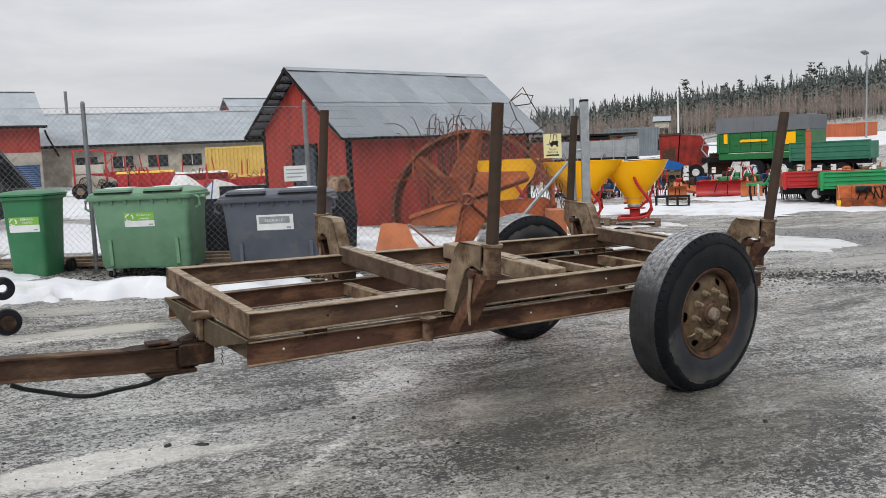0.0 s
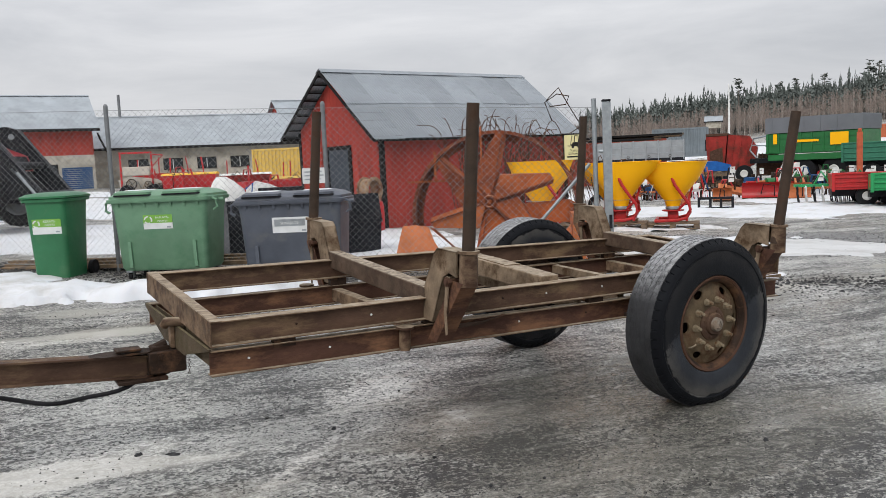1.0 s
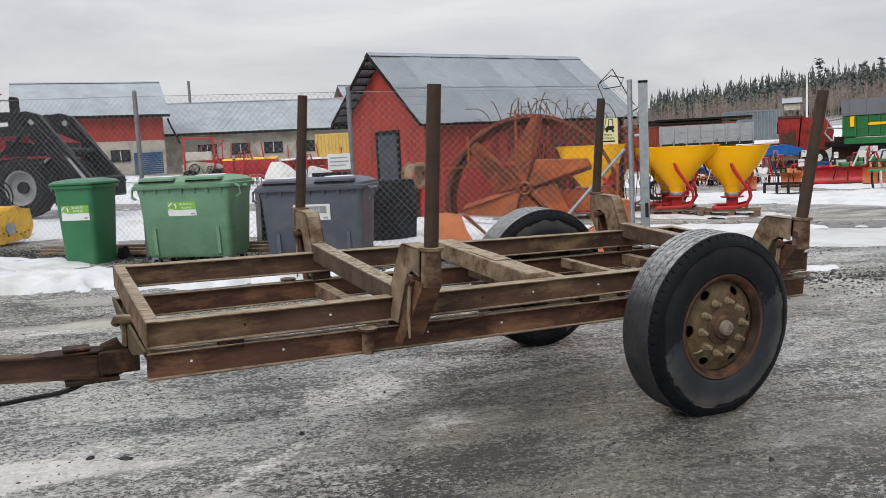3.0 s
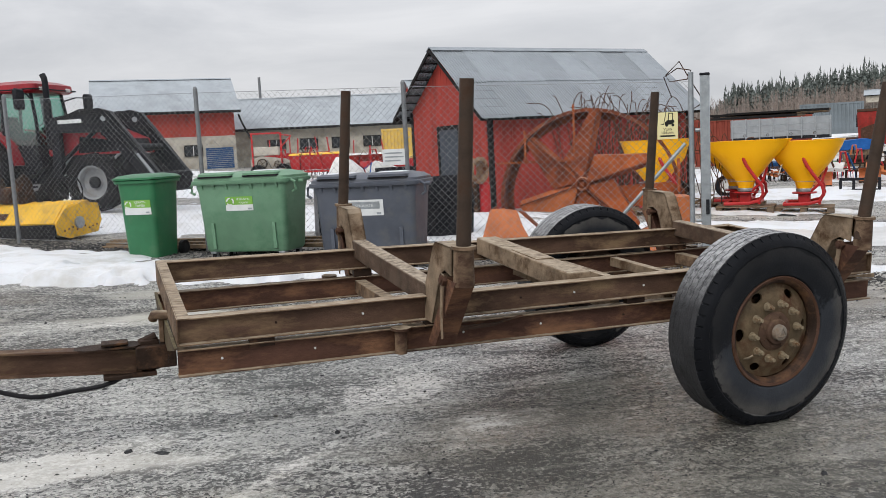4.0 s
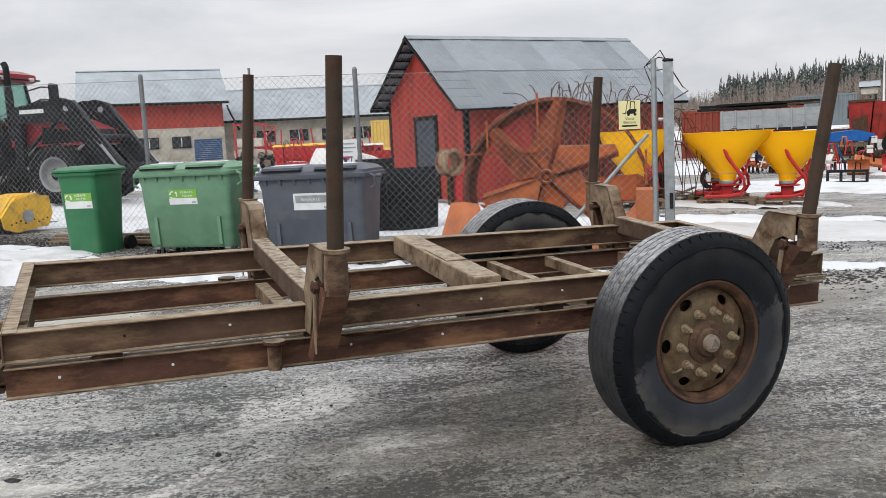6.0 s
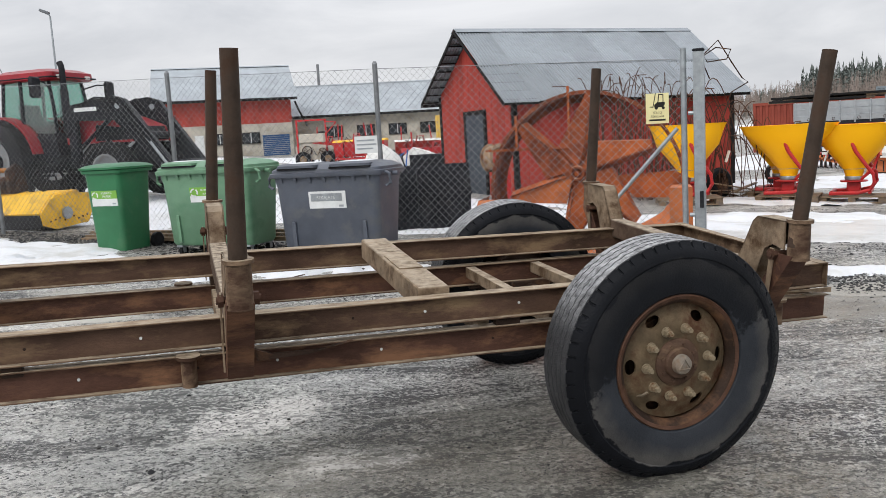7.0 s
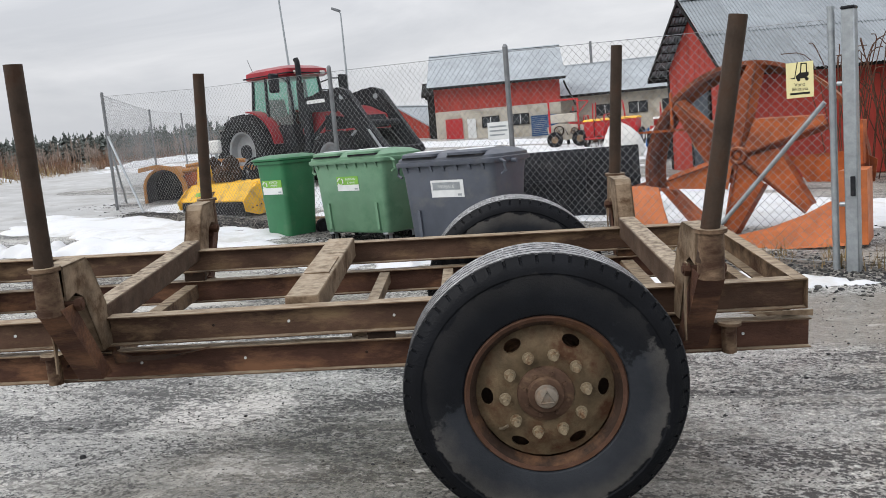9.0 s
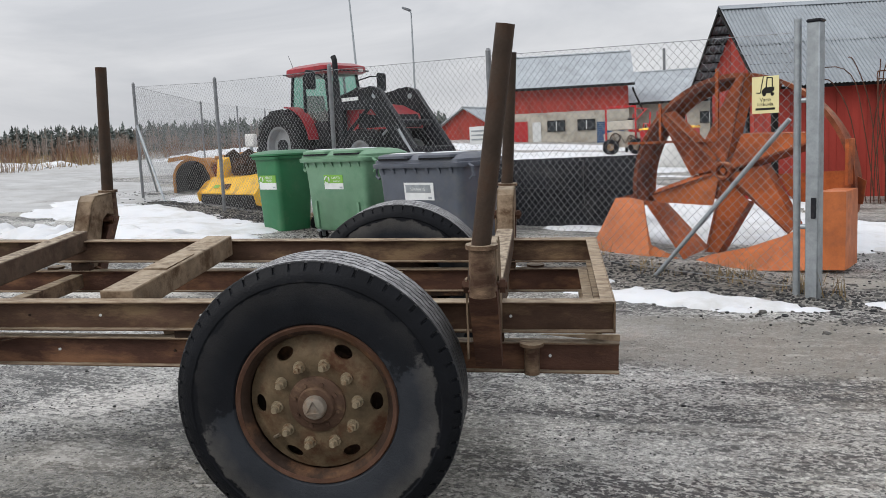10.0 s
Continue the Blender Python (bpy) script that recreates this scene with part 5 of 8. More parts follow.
def shed():
    L = 6.77
    m = pose(6.745, 20.05, land(9.5, 20.5) - 0.05, 0, -0.3, 12.4)
    z0 = m.translation.z
    t = thing("shed", m, "small red wooden shed with a grey corrugated steel roof", "shed")
    # the yard side of the roof comes down lower than the far side
    zr, eave = 3.93 - z0, {-1: 2.17 - z0, 1: 2.37 - z0}
    wx0, wx1, wy, run = 0.42, L - 0.3, 1.95, 2.25

    def fall(sgn):
        return zr - eave[sgn]

    def roof_z(y):
        return zr - fall(-1 if y < 0 else 1) * abs(y) / run - 0.09

    # gable walls and long walls
    gable = [(-wy, 0.0), (wy, 0.0), (wy, roof_z(wy)), (0.0, roof_z(0)), (-wy, roof_z(-wy))]
    for x in (wx0, wx1 - 0.12):
        part("wall", Form().prism(gable, x, x + 0.12, "yz"), M["red_wall"], t)
    for y in (-wy, wy - 0.12):
        part("wall", Form().box((wx0 + 0.12, y, 0.0), (wx1 - 0.12, y + 0.12, roof_z(-wy if y < 0 else wy))), M["red_wall"], t)
    # boards of the gable, proud of the wall
    y = -wy
    k = 0
    while y < wy - 0.02:
        w = 0.145
        a, b = y + 0.004, min(y + w, wy)
        f = Form().prism([(a, 0.02), (b, 0.02), (b, roof_z(b) - 0.01), (a, roof_z(a) - 0.01)], wx0 - (0.022 if k % 2 else 0.015), wx0 - 0.002, "yz")
        part("board", f, M["red_wall"], t)
        y, k = y + w, k + 1
    x = wx0
    while x < wx1 - 0.05:
        b = min(x + 0.145, wx1)
        part("board", Form().box((x + 0.004, -wy - (0.022 if k % 2 else 0.015), 0.02), (b, -wy - 0.002, roof_z(-wy) - 0.02)), M["red_wall"], t)
        x, k = x + 0.145, k + 1
    # dark corner boards
    for yy in (-wy - 0.03, wy - 0.09):
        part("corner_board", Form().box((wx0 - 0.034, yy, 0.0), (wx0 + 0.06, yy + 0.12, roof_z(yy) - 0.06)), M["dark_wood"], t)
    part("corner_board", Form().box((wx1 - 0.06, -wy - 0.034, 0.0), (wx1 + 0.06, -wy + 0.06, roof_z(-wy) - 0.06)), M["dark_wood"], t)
    # door in the gable
    d = part("door", Form().box((wx0 - 0.05, -0.55, 0.05), (wx0 - 0.024, 0.40, 2.02)), M["door_grey"], t, "slate grey wooden door")
    for z in (0.3, 1.0, 1.7):
        part("door_ledge", Form().box((wx0 - 0.062, -0.53, z), (wx0 - 0.05, 0.38, z + 0.11)), M["door_grey"], d)
    for yy in (-0.65, 0.40):
        part("door_jamb", Form().box((wx0 - 0.066, yy, 0.0), (wx0 - 0.022, yy + 0.10, 2.1)), M["dark_wood"], d)
    part("door_head", Form().box((wx0 - 0.07, -0.65, 2.02), (wx0 - 0.022, 0.50, 2.12)), M["dark_wood"], d)
    # roof sheets: two courses of overlapping corrugated steel a side
    cols = 8
    cw = L / cols
    for sgn in (-1, 1):
        sl, slope = math.hypot(run, fall(sgn)), math.atan2(fall(sgn), run)
        for c in range(cols):
            for r in range(2):
                ln = sl / 2 + 0.08
                f = corrugated(cw + 0.04, ln)
                ob = part("roof_sheet", f, M["roof"], t)
                # from the ridge down the slope
                base = Matrix.Translation((c * cw, 0, zr)) @ Matrix.Rotation(slope * (1 if sgn < 0 else -1), 4, "X")
                y0 = r * (sl / 2)
                if sgn < 0:
                    ob.matrix_local = base @ Matrix.Translation((0, -y0 - ln, 0.014 * (1 - r) + 0.012 * (c % 2) + 0.004 * ((c * 7 + r * 3) % 3)))
                else:
                    ob.matrix_local = base @ Matrix.Translation((0, y0, 0.014 * (1 - r) + 0.012 * (c % 2) + 0.004 * ((c * 7 + r * 3) % 3)))
    f = Form().prism([(-0.16, zr - 0.06), (0.0, zr + 0.035), (0.16, zr - 0.06), (0.15, zr - 0.07), (0.0, zr + 0.02), (-0.15, zr - 0.07)], -0.01, L + 0.03, "yz")
    part("ridge_cap", f, M["roof"], t)
    # battens and rafters under the overhang
    for sgn in (-1, 1):
        for k in range(9):
            yy = sgn * (0.15 + (run - 0.23) * k / 8)
            zz = zr - fall(sgn) * abs(yy) / run - 0.035
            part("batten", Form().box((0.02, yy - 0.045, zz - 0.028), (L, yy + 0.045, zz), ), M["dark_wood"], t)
        f = Form().prism([(0.0, zr - 0.02), (sgn * run, eave[sgn] - 0.02), (sgn * run, eave[sgn] - 0.10), (0.0, zr - 0.10)], -0.012, 0.016, "yz")
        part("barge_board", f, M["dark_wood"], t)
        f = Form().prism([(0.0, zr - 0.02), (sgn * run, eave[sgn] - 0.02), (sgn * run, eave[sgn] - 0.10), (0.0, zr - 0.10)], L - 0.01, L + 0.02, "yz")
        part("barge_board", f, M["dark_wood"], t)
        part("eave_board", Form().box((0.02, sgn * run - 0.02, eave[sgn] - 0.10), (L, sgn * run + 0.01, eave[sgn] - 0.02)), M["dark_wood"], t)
    part("foundation", Form().box((wx0 + 0.02, -wy + 0.02, -0.4), (wx1 - 0.02, wy - 0.02, 0.0)), M["block"], t)


shed()


# ---- things behind the fence ----
def fan_wheel():
    """A large rusty blower wheel in its half-open housing."""
    m = pose(5.95, 10.15, 0.95, 0, 0, -30)
    g = land(5.95, 10.15) - 0.95
    t = thing("blower_wheel", m @ Matrix.Translation((0, 0, g)), "large rusty orange blower wheel with folded blades", "blower")
    S = (0, 0, -g)
    c, R = Vector((0.08, 0.0, -0.19)), 1.13
    rot = Matrix.Translation(c) @ Matrix.Rotation(radians(90), 4, "X")
    f = Form(S)
    f.turn([(R - 0.012, -0.22), (R, -0.22), (R, 0.06), (R + 0.03, 0.06), (R + 0.03, 0.07), (R - 0.012, 0.07)], 44, rot, closed=True, arc=radians(202), start=radians(-12))
    part("housing_band", f, M["orange_dark"], t, "curved rusty housing band")
    f = Form(S)
    f.turn([(R - 0.10, -0.212), (R - 0.012, -0.212), (R - 0.012, -0.204), (R - 0.10, -0.204)], 44, rot, closed=True, arc=radians(120), start=radians(70))
    part("housing_flange", f, M["orange_dark"], t)
    for k in range(6):
        a = radians(77 - 60 * k)
        ca, sa = math.cos(a), math.sin(a)
        long = (0.98, 0.92, 0.90, 0.94, 0.86, 0.90)[k]

        def at(u, w, y):
            return (u * ca - w * sa, y, u * sa + w * ca)

        def slab(pts, thick):
            """A plate of four corners with a real thickness away from the viewer's side."""
            vs = [at(*p) for p in pts] + [at(u, w, y + thick) for u, w, y in pts]
            return Form(S).add(vs, [(0, 1, 2, 3), (7, 6, 5, 4), (0, 4, 5, 1), (1, 5, 6, 2), (2, 6, 7, 3), (3, 7, 4, 0)])
        tone = ("orange_mid", "orange", "orange", "orange", "orange_clean", "orange_mid")[k]
        blade = part("blade", slab([(0.05, 0.0, -0.115), (long, 0.0, -0.125), (long * 0.985, 0.085, -0.095), (0.25, 0.30, -0.060)], 0.010), M[tone], t, "folded rusty orange blade", 0.3)
        part("blade_back", slab([(0.05, 0.0, -0.113), (0.34, -0.06, -0.02), (long * 0.98, -0.055, 0.02), (long, 0.0, -0.123)], 0.010), M["orange"], blade, "sloping back of the blade", 0.3)
        part("blade_flange", slab([(0.25, 0.30, -0.064), (long * 0.985, 0.085, -0.099), (long * 0.985, 0.098, 0.07), (0.25, 0.313, 0.07)], 0.004), M["orange"], blade, "", 0.3)
        part("blade_web", slab([(0.06, 0.0, -0.113), (0.25, 0.30, -0.058), (0.34, 0.15, 0.02), (0.20, -0.02, -0.03)], 0.006), M[tone], blade, "", 0.3)
        f = Form(S)
        f.add([at(0.09, -0.010, -0.128), at(0.09, 0.010, -0.128), at(long, 0.009, -0.140), at(long, -0.009, -0.140), at(0.09, -0.010, -0.108), at(0.09, 0.010, -0.108), at(long, 0.009, -0.118), at(long, -0.009, -0.118)],
              [(0, 1, 2, 3), (4, 7, 6, 5), (0, 4, 5, 1), (1, 5, 6, 2), (2, 6, 7, 3), (3, 7, 4, 0)])
        part("blade_rib", f, M["orange_dark"], blade)
    f = Form(S)
    f.turn([(0.0, 0.120), (0.058, 0.120), (0.060, 0.165), (0.064, 0.175), (0.086, 0.175), (0.092, 0.165), (0.095, 0.10), (0.15, 0.10), (0.15, -0.10), (0.0, -0.10)], 28, Matrix.Rotation(radians(90), 4, "X"))
    hub = part("hub", f, M["orange_dark"], t, "dark rusty ring hub")
    part("hub_core", Form(S).turn([(0.0, 0.150), (0.030, 0.150), (0.034, 0.144), (0.034, 0.10)], 18, Matrix.Rotation(radians(90), 4, "X")), M["orange"], hub)
    star = Form(S)
    star.prism([(0.36 * math.cos(radians(47 - 60 * k)), 0.36 * math.sin(radians(47 - 60 * k))) for k in range(6)], -0.045, -0.035)
    part("hub_plate", star, M["orange_mid"], hub, "flat plate joining the blades")
    # thin frame irons across the housing
    f = Form(S)
    f.box((-1.12, -0.10, 0.30), (-0.08, -0.07, 0.325))
    part("frame_iron", f, M["orange"], t)
    for x, z1 in ((-0.73, 0.72), (-0.09, 1.03)):
        part("frame_iron", Form(S).box((x - 0.014, -0.09, 0.31), (x + 0.014, -0.06, z1)), M["orange"], t)
    # flared skirts at the foot, spreading out towards the yard
    def sheet(top, low, thick=0.012):
        n = len(top)
        f = Form(S)
        for i in range(n - 1):
            q = [Vector(top[i]), Vector(top[i + 1]), Vector(low[i + 1]), Vector(low[i])]
            k = Vector((0, thick, 0))
            f.add(q + [p + k for p in q], [(0, 1, 2, 3), (7, 6, 5, 4), (0, 4, 5, 1), (1, 5, 6, 2), (2, 6, 7, 3), (3, 7, 4, 0)])
        return f
    z0 = g - 0.01
    part("skirt", sheet([(-1.20, -0.24, -0.28), (-1.02, -0.26, -0.27), (-0.84, -0.27, -0.30), (-0.76, -0.36, -0.50), (-0.62, -0.52, -0.74)], [(-1.32, -0.62, z0), (-1.10, -0.74, z0), (-0.85, -0.78, z0), (-0.48, -0.78, z0), (-0.12, -0.74, z0 + 0.005)]), M["orange_clean"], t, "flared orange sheet skirt")
    part("skirt_side", sheet([(-1.20, -0.23, -0.28), (-1.18, 0.20, -0.26)], [(-1.32, -0.61, z0), (-1.34, 0.25, z0)]), M["orange"], t)
    part("skirt_side", sheet([(-0.84, -0.26, -0.30), (-0.80, 0.18, -0.36)], [(-0.12, -0.73, z0), (-0.30, 0.2, z0)]), M["orange"], t)
    part("skirt", sheet([(0.05, -0.55, -0.80), (0.40, -0.48, -0.72), (0.72, -0.40, -0.60), (0.98, -0.34, -0.46), (1.10, -0.32, -0.30)], [(-0.10, -0.72, z0), (0.35, -0.85, z0 - 0.01), (0.68, -0.84, z0 - 0.01), (0.98, -0.76, z0), (1.14, -0.66, z0)]), M["orange_clean"], t, "flared orange sheet skirt")
    part("skirt_end", Form(S).prism([(1.08, -0.66), (1.32, -0.58), (1.27, -0.10), (1.08, -0.12)], z0, -0.17, "xy"), M["orange_clean"], t, "faded orange end box of the housing")
    part("skirt_side", Form(S).prism([(0.0, -0.87), (0.40, -0.77), (0.80, -0.60), (1.08, -0.42), (1.08, -0.44), (0.80, -0.62), (0.40, -0.79), (0.0, -0.89)], -0.34, 0.2), M["orange"], t)
    part("back_sheet", Form(S).prism([(0.45, -0.05), (1.1, -0.02), (1.28, -0.12), (1.25, -0.34), (0.62, -0.32)], 0.10, 0.12), M["orange"], t)
    part("housing_end", Form(S).box((1.185, -0.20, -0.14), (1.215, -0.02, 0.28), ch=0.004), M["orange"], t, "straight end of the housing band")


fan_wheel()


def black_bucket():
    m = pose(2.75, 12.2, land(4, 12.3), 0, 0, -3)
    t = thing("loader_bucket", m, "wide black steel loader bucket standing behind the fence", "bucket")
    w = 2.3
    side = [(0.0, 0.0), (0.75, 0.0), (0.80, 0.12), (0.62, 0.66), (0.55, 0.88), (0.0, 0.90), (-0.12, 0.55)]
    for x in (0.0, w - 0.02):
        part("side_plate", Form().prism(side, x, x + 0.02, "yz"), M["black"], t)
    f = Form().prism([(0.0, 0.0), (-0.12, 0.55), (0.0, 0.90), (0.55, 0.88), (0.55, 0.865), (0.015, 0.885), (-0.10, 0.55), (0.015, 0.015), (0.75, 0.015), (0.75, 0.0)], 0.02, w - 0.02, "yz")
    part("shell", f, M["black"], t)
    part("lip", Form().box((-0.01, -0.13, 0.46), (w + 0.01, -0.10, 0.52), ch=0.005), M["black"], t)
    for x in (0.6, 1.55):
        part("hook_bracket", Form().box((x, -0.16, 0.30), (x + 0.06, -0.02, 0.86), ch=0.005), M["black"], t)


black_bucket()


def pallet(m):
    t = thing("pallet", m, "weathered wooden loading pallet lying on the yard", "pallet", "loading pallets")
    for k in range(7):
        part("deck_board", Form().box((-0.6, -0.4 + k * 0.117, 0.12), (0.6, -0.31 + k * 0.117, 0.142)), M["wood"], t)
    for y in (-0.38, -0.05, 0.29):
        part("runner", Form().box((-0.6, y, 0.0), (0.6, y + 0.1, 0.022)), M["wood"], t)
        for x in (-0.59, -0.07, 0.46):
            part("block", Form().box((x, y, 0.022), (x + 0.13, y + 0.1, 0.12)), M["wood"], t)
    return t


def spreader(m, scale_w=1.0):
    """A cone-shaped fertiliser spreader on a curved red tube frame."""
    t = thing("fertiliser_spreader", m, "yellow cone hopper spreader on a red tube frame", "spreader", "yellow spreaders")
    f = Form()
    loops = []
    n = 32
    for z, w, d, p in ((0.36, 0.15, 0.15, 2.0), (0.50, 0.19, 0.18, 2.0), (0.72, 0.36, 0.31, 2.3), (0.98, 0.57, 0.44, 2.5), (1.20, 0.70 * scale_w, 0.53, 2.7), (1.34, 0.76 * scale_w, 0.57, 2.8), (1.37, 0.79 * scale_w, 0.59, 2.8), (1.37, 0.75 * scale_w, 0.55, 2.8), (1.18, 0.66 * scale_w, 0.50, 2.7), (0.9, 0.46, 0.36, 2.4), (0.55, 0.15, 0.15, 2.0)):
        lp = []
        for i in range(n):
            a = 2 * math.pi * i / n
            ca, sa = math.cos(a), math.sin(a)
            lp.append((w * math.copysign(abs(ca) ** (2 / p), ca), d * math.copysign(abs(sa) ** (2 / p), sa), z))
        loops.append(lp)
    loft(f, loops)
    part("hopper", f, M["yellow"], t)
    f = Form()
    f.turn([(0.02, 0.30), (0.16, 0.30), (0.17, 0.34), (0.16, 0.37), (0.02, 0.37)], 20, closed=True)
    part("outlet", f, M["galv"], t)
    f = Form().turn([(0.0, 0.26), (0.24, 0.26), (0.25, 0.275), (0.24, 0.29), (0.0, 0.29)], 24)
    part("spinning_disc", f, M["red"], t)
    part("gearbox", Form().box((-0.12, -0.12, 0.06), (0.12, 0.12, 0.26), ch=0.02), M["red"], t)
    for y in (-0.40, 0.40):
        f = Form()
        f.tube([(-0.02, y * 1.05, 1.05), (0.06, y * 1.12, 0.86), (0.22, y * 1.1, 0.62), (0.36, y, 0.42), (0.38, y, 0.25), (0.30, y, 0.12), (0.10, y, 0.07), (-0.40, y, 0.06)], 0.036, 8)
        part("frame_tube", f, M["red"], t, "bent red frame tube")
        part("clamp", Form().box((-0.08, y * 1.05 - 0.03, 1.0), (0.05, y * 1.05 + 0.03, 1.12), ch=0.01), M["red"], t)
    for x in (-0.36, 0.30):
        part("cross_tube", Form().rod((x, -0.40, 0.08), (x, 0.40, 0.08), 0.034), M["red"], t)
    f = Form().tube([(0.40, 0.0, 1.0), (0.42, 0.0, 0.75), (0.34, -0.05, 0.5), (0.12, -0.08, 0.30)], 0.03, 8)
    part("headstock", f, M["red"], t)
    part("tag_sheet", Form().box((0.44, -0.28, 0.80), (0.452, -0.08, 1.02), Matrix.Rotation(0.3, 4, "Y")), M["white"], t, "white paper sheet")
    f = Form()
    f.turn([(0.33, 0.515), (0.335, 0.52), (0.33, 0.525), (0.325, 0.52)], 24, closed=True)
    part("guard_hoop", f, M["galv"], t)


for x, y, a, s in ((12.63, 15.95, -42, 1.16), (13.75, 15.45, -42, 1.0), (10.3, 15.75, -20, 0.9), (13.2, 17.1, -50, 1.0)):
    pallet(seat(x, y, a, 0.01))
    spreader(seat(x, y, a, 0.155) @ Matrix.Scale(1.03, 4), s)


def gas_bottle():
    t = thing("gas_bottle", seat(6.95, 17.15, 0), "red gas bottle standing by the shed wall", "gas bottle")
    f = Form().turn([(0.0, 0.0), (0.15, 0.0), (0.16, 0.03), (0.16, 0.55), (0.13, 0.66), (0.05, 0.70), (0.0, 0.70)], 22)
    part("bottle", f, M["red"], t)
    part("collar", Form().turn([(0.07, 0.68), (0.08, 0.68), (0.08, 0.80), (0.07, 0.80)], 18, closed=True), M["red"], t)
    t = thing("steel_ring", seat(6.75, 17.0, 32, 0.92), "rusty cream steel pipe flange leaning on the shed", "ring")
    f = Form().turn([(0.21, -0.14), (0.285, -0.14), (0.285, -0.115), (0.24, -0.11), (0.24, 0.11), (0.285, 0.115), (0.285, 0.14), (0.21, 0.14)], 30, Matrix.Rotation(radians(90), 4, "X"), closed=True)
    part("ring", f, M["flange"], t)
    f = Form().box((-0.05, -0.05, -0.92), (0.05, 0.05, -0.235))
    part("foot", f, M["rust_dark"], t)


gas_bottle()


def rods():
    """A heap of bent rusty reinforcing rods and a tall bent wire by the shed wall."""
    random.seed(11)
    for k in range(86):
        x, y = (random.uniform(8.9, 11.0) if k % 5 else random.uniform(11.6, 13.2)), random.uniform(16.9, 17.5)
        z = land(x, y)
        h = random.uniform(1.7, 2.75) * (1.0 if k % 5 else 0.75)
        dx, dy = random.uniform(-0.9, 0.9), random.uniform(-0.3, 0.3)
        c = random.uniform(-0.5, 0.5)
        pts = []
        for i in range(12):
            u = i / 11
            v = u ** 0.9
            pts.append((x + dx * u + 0.35 * c * math.sin(3.1 * u) + 0.03 * math.sin(9 * u + k), y + dy * u, z + h * math.sin(min(1.0, v * 1.15) * 1.57) - (0.5 * max(0.0, u - 0.82) * h if k % 3 == 0 else 0)))
        f = Form().tube(pts, 0.0095, 5)
        tagged(part("steel_rod", f, M["rust_red"], None, "thin bent rusty steel rod in a loose heap"), category="rod", group="bent steel rods")
    f = Form().tube([(11.6, 17.3, land(11.6, 17.3)), (11.8, 17.25, 1.2), (12.1, 17.2, 2.1), (12.5, 17.2, 2.3), (12.35, 17.2, 2.4), (12.1, 17.2, 2.75), (11.8, 17.2, 3.2), (11.45, 17.2, 2.9), (11.55, 17.2, 2.75), (12.0, 17.2, 2.8), (12.1, 17.2, 3.0), (11.75, 17.2, 3.05), (11.4, 17.2, 2.85), (11.6, 17.2, 2.4)], 0.014, 5)
    tagged(part("bent_wire", f, M["rust_dark"], None, "tall dark bent wire standing by the shed"), category="wire")
    # long rods arching over beside the shed's end
    for k in range(11):
        x, y = 10.7 + 0.13 * k + random.uniform(-0.1, 0.1), random.uniform(17.85, 18.15)
        reach, h, foot = random.uniform(0.9, 1.7), random.uniform(2.0, 2.75), random.uniform(-0.1, 0.9)
        pts = []
        for i in range(15):
            u = i / 14
            pts.append((x + reach * u ** 1.4 + 0.02 * math.sin(7 * u + k), y + 0.15 * u, -0.2 + h * math.sin(math.pi * u * (0.99 - 0.16 * foot)) + 0.04 * math.sin(5 * u + 2 * k)))
        tagged(part("steel_rod", Form().tube(pts, 0.011, 5), M["rust_red"], None, "long rusty steel rod arched over by the shed"), category="rod", group="bent steel rods")


rods()


def shed_end_scrap():
    """A worn tyre, a white-rimmed wheel and grey boards beyond the end of the shed."""
    t = thing("discarded_wheel", seat(12.25, 18.0, 12) @ pose(0, 0, 0.30, 78, 0, 0), "worn black tyre on a rusty rim among scrap by the shed", "wheel")
    part("rim", Form().turn([(0.0, -0.02), (0.12, -0.02), (0.15, -0.07), (0.20, -0.08), (0.20, 0.08), (0.15, 0.0), (0.0, 0.0)], 24), M["rust_dark"], t, "rusty rim")
    part("tyre", Form().turn([(0.20, -0.09), (0.28, -0.10), (0.33, -0.06), (0.335, 0.06), (0.28, 0.10), (0.20, 0.09), (0.215, 0.0)], 28, closed=True), M["rubber"], t)
    t = thing("implement_wheel", seat(15.95, 21.4, -40) @ pose(0, 0, 0.33, 84, 0, 0), "small black tyre on a white steel rim", "wheel")
    part("rim", Form().turn([(0.0, 0.03), (0.06, 0.03), (0.08, 0.0), (0.14, 0.01), (0.18, 0.08), (0.20, 0.08), (0.20, -0.08), (0.0, -0.05)], 24), M["white"], t, "white steel rim")
    part("tyre", Form().turn([(0.20, -0.09), (0.28, -0.10), (0.33, -0.06), (0.335, 0.06), (0.28, 0.10), (0.20, 0.09), (0.21, 0.0)], 28, closed=True), M["rubber"], t)
    random.seed(5)
    for k in range(7):
        x, y, a = random.uniform(11.3, 13.0), random.uniform(17.5, 17.9), random.uniform(-40, 40)
        m = seat(x, y, a, 0.03) @ pose(0, 0, 0.02 + 0.03 * k, 0, random.uniform(-14, 14), 0)
        ob = part("board", Form().box((-0.45, -0.05, -0.012), (0.45, 0.05, 0.012), ch=0.004), M["wood"], None, "grey weathered board thrown on a scrap heap")
        ob.matrix_world = m
        tagged(ob, category="board", group="scrap boards")


shed_end_scrap()


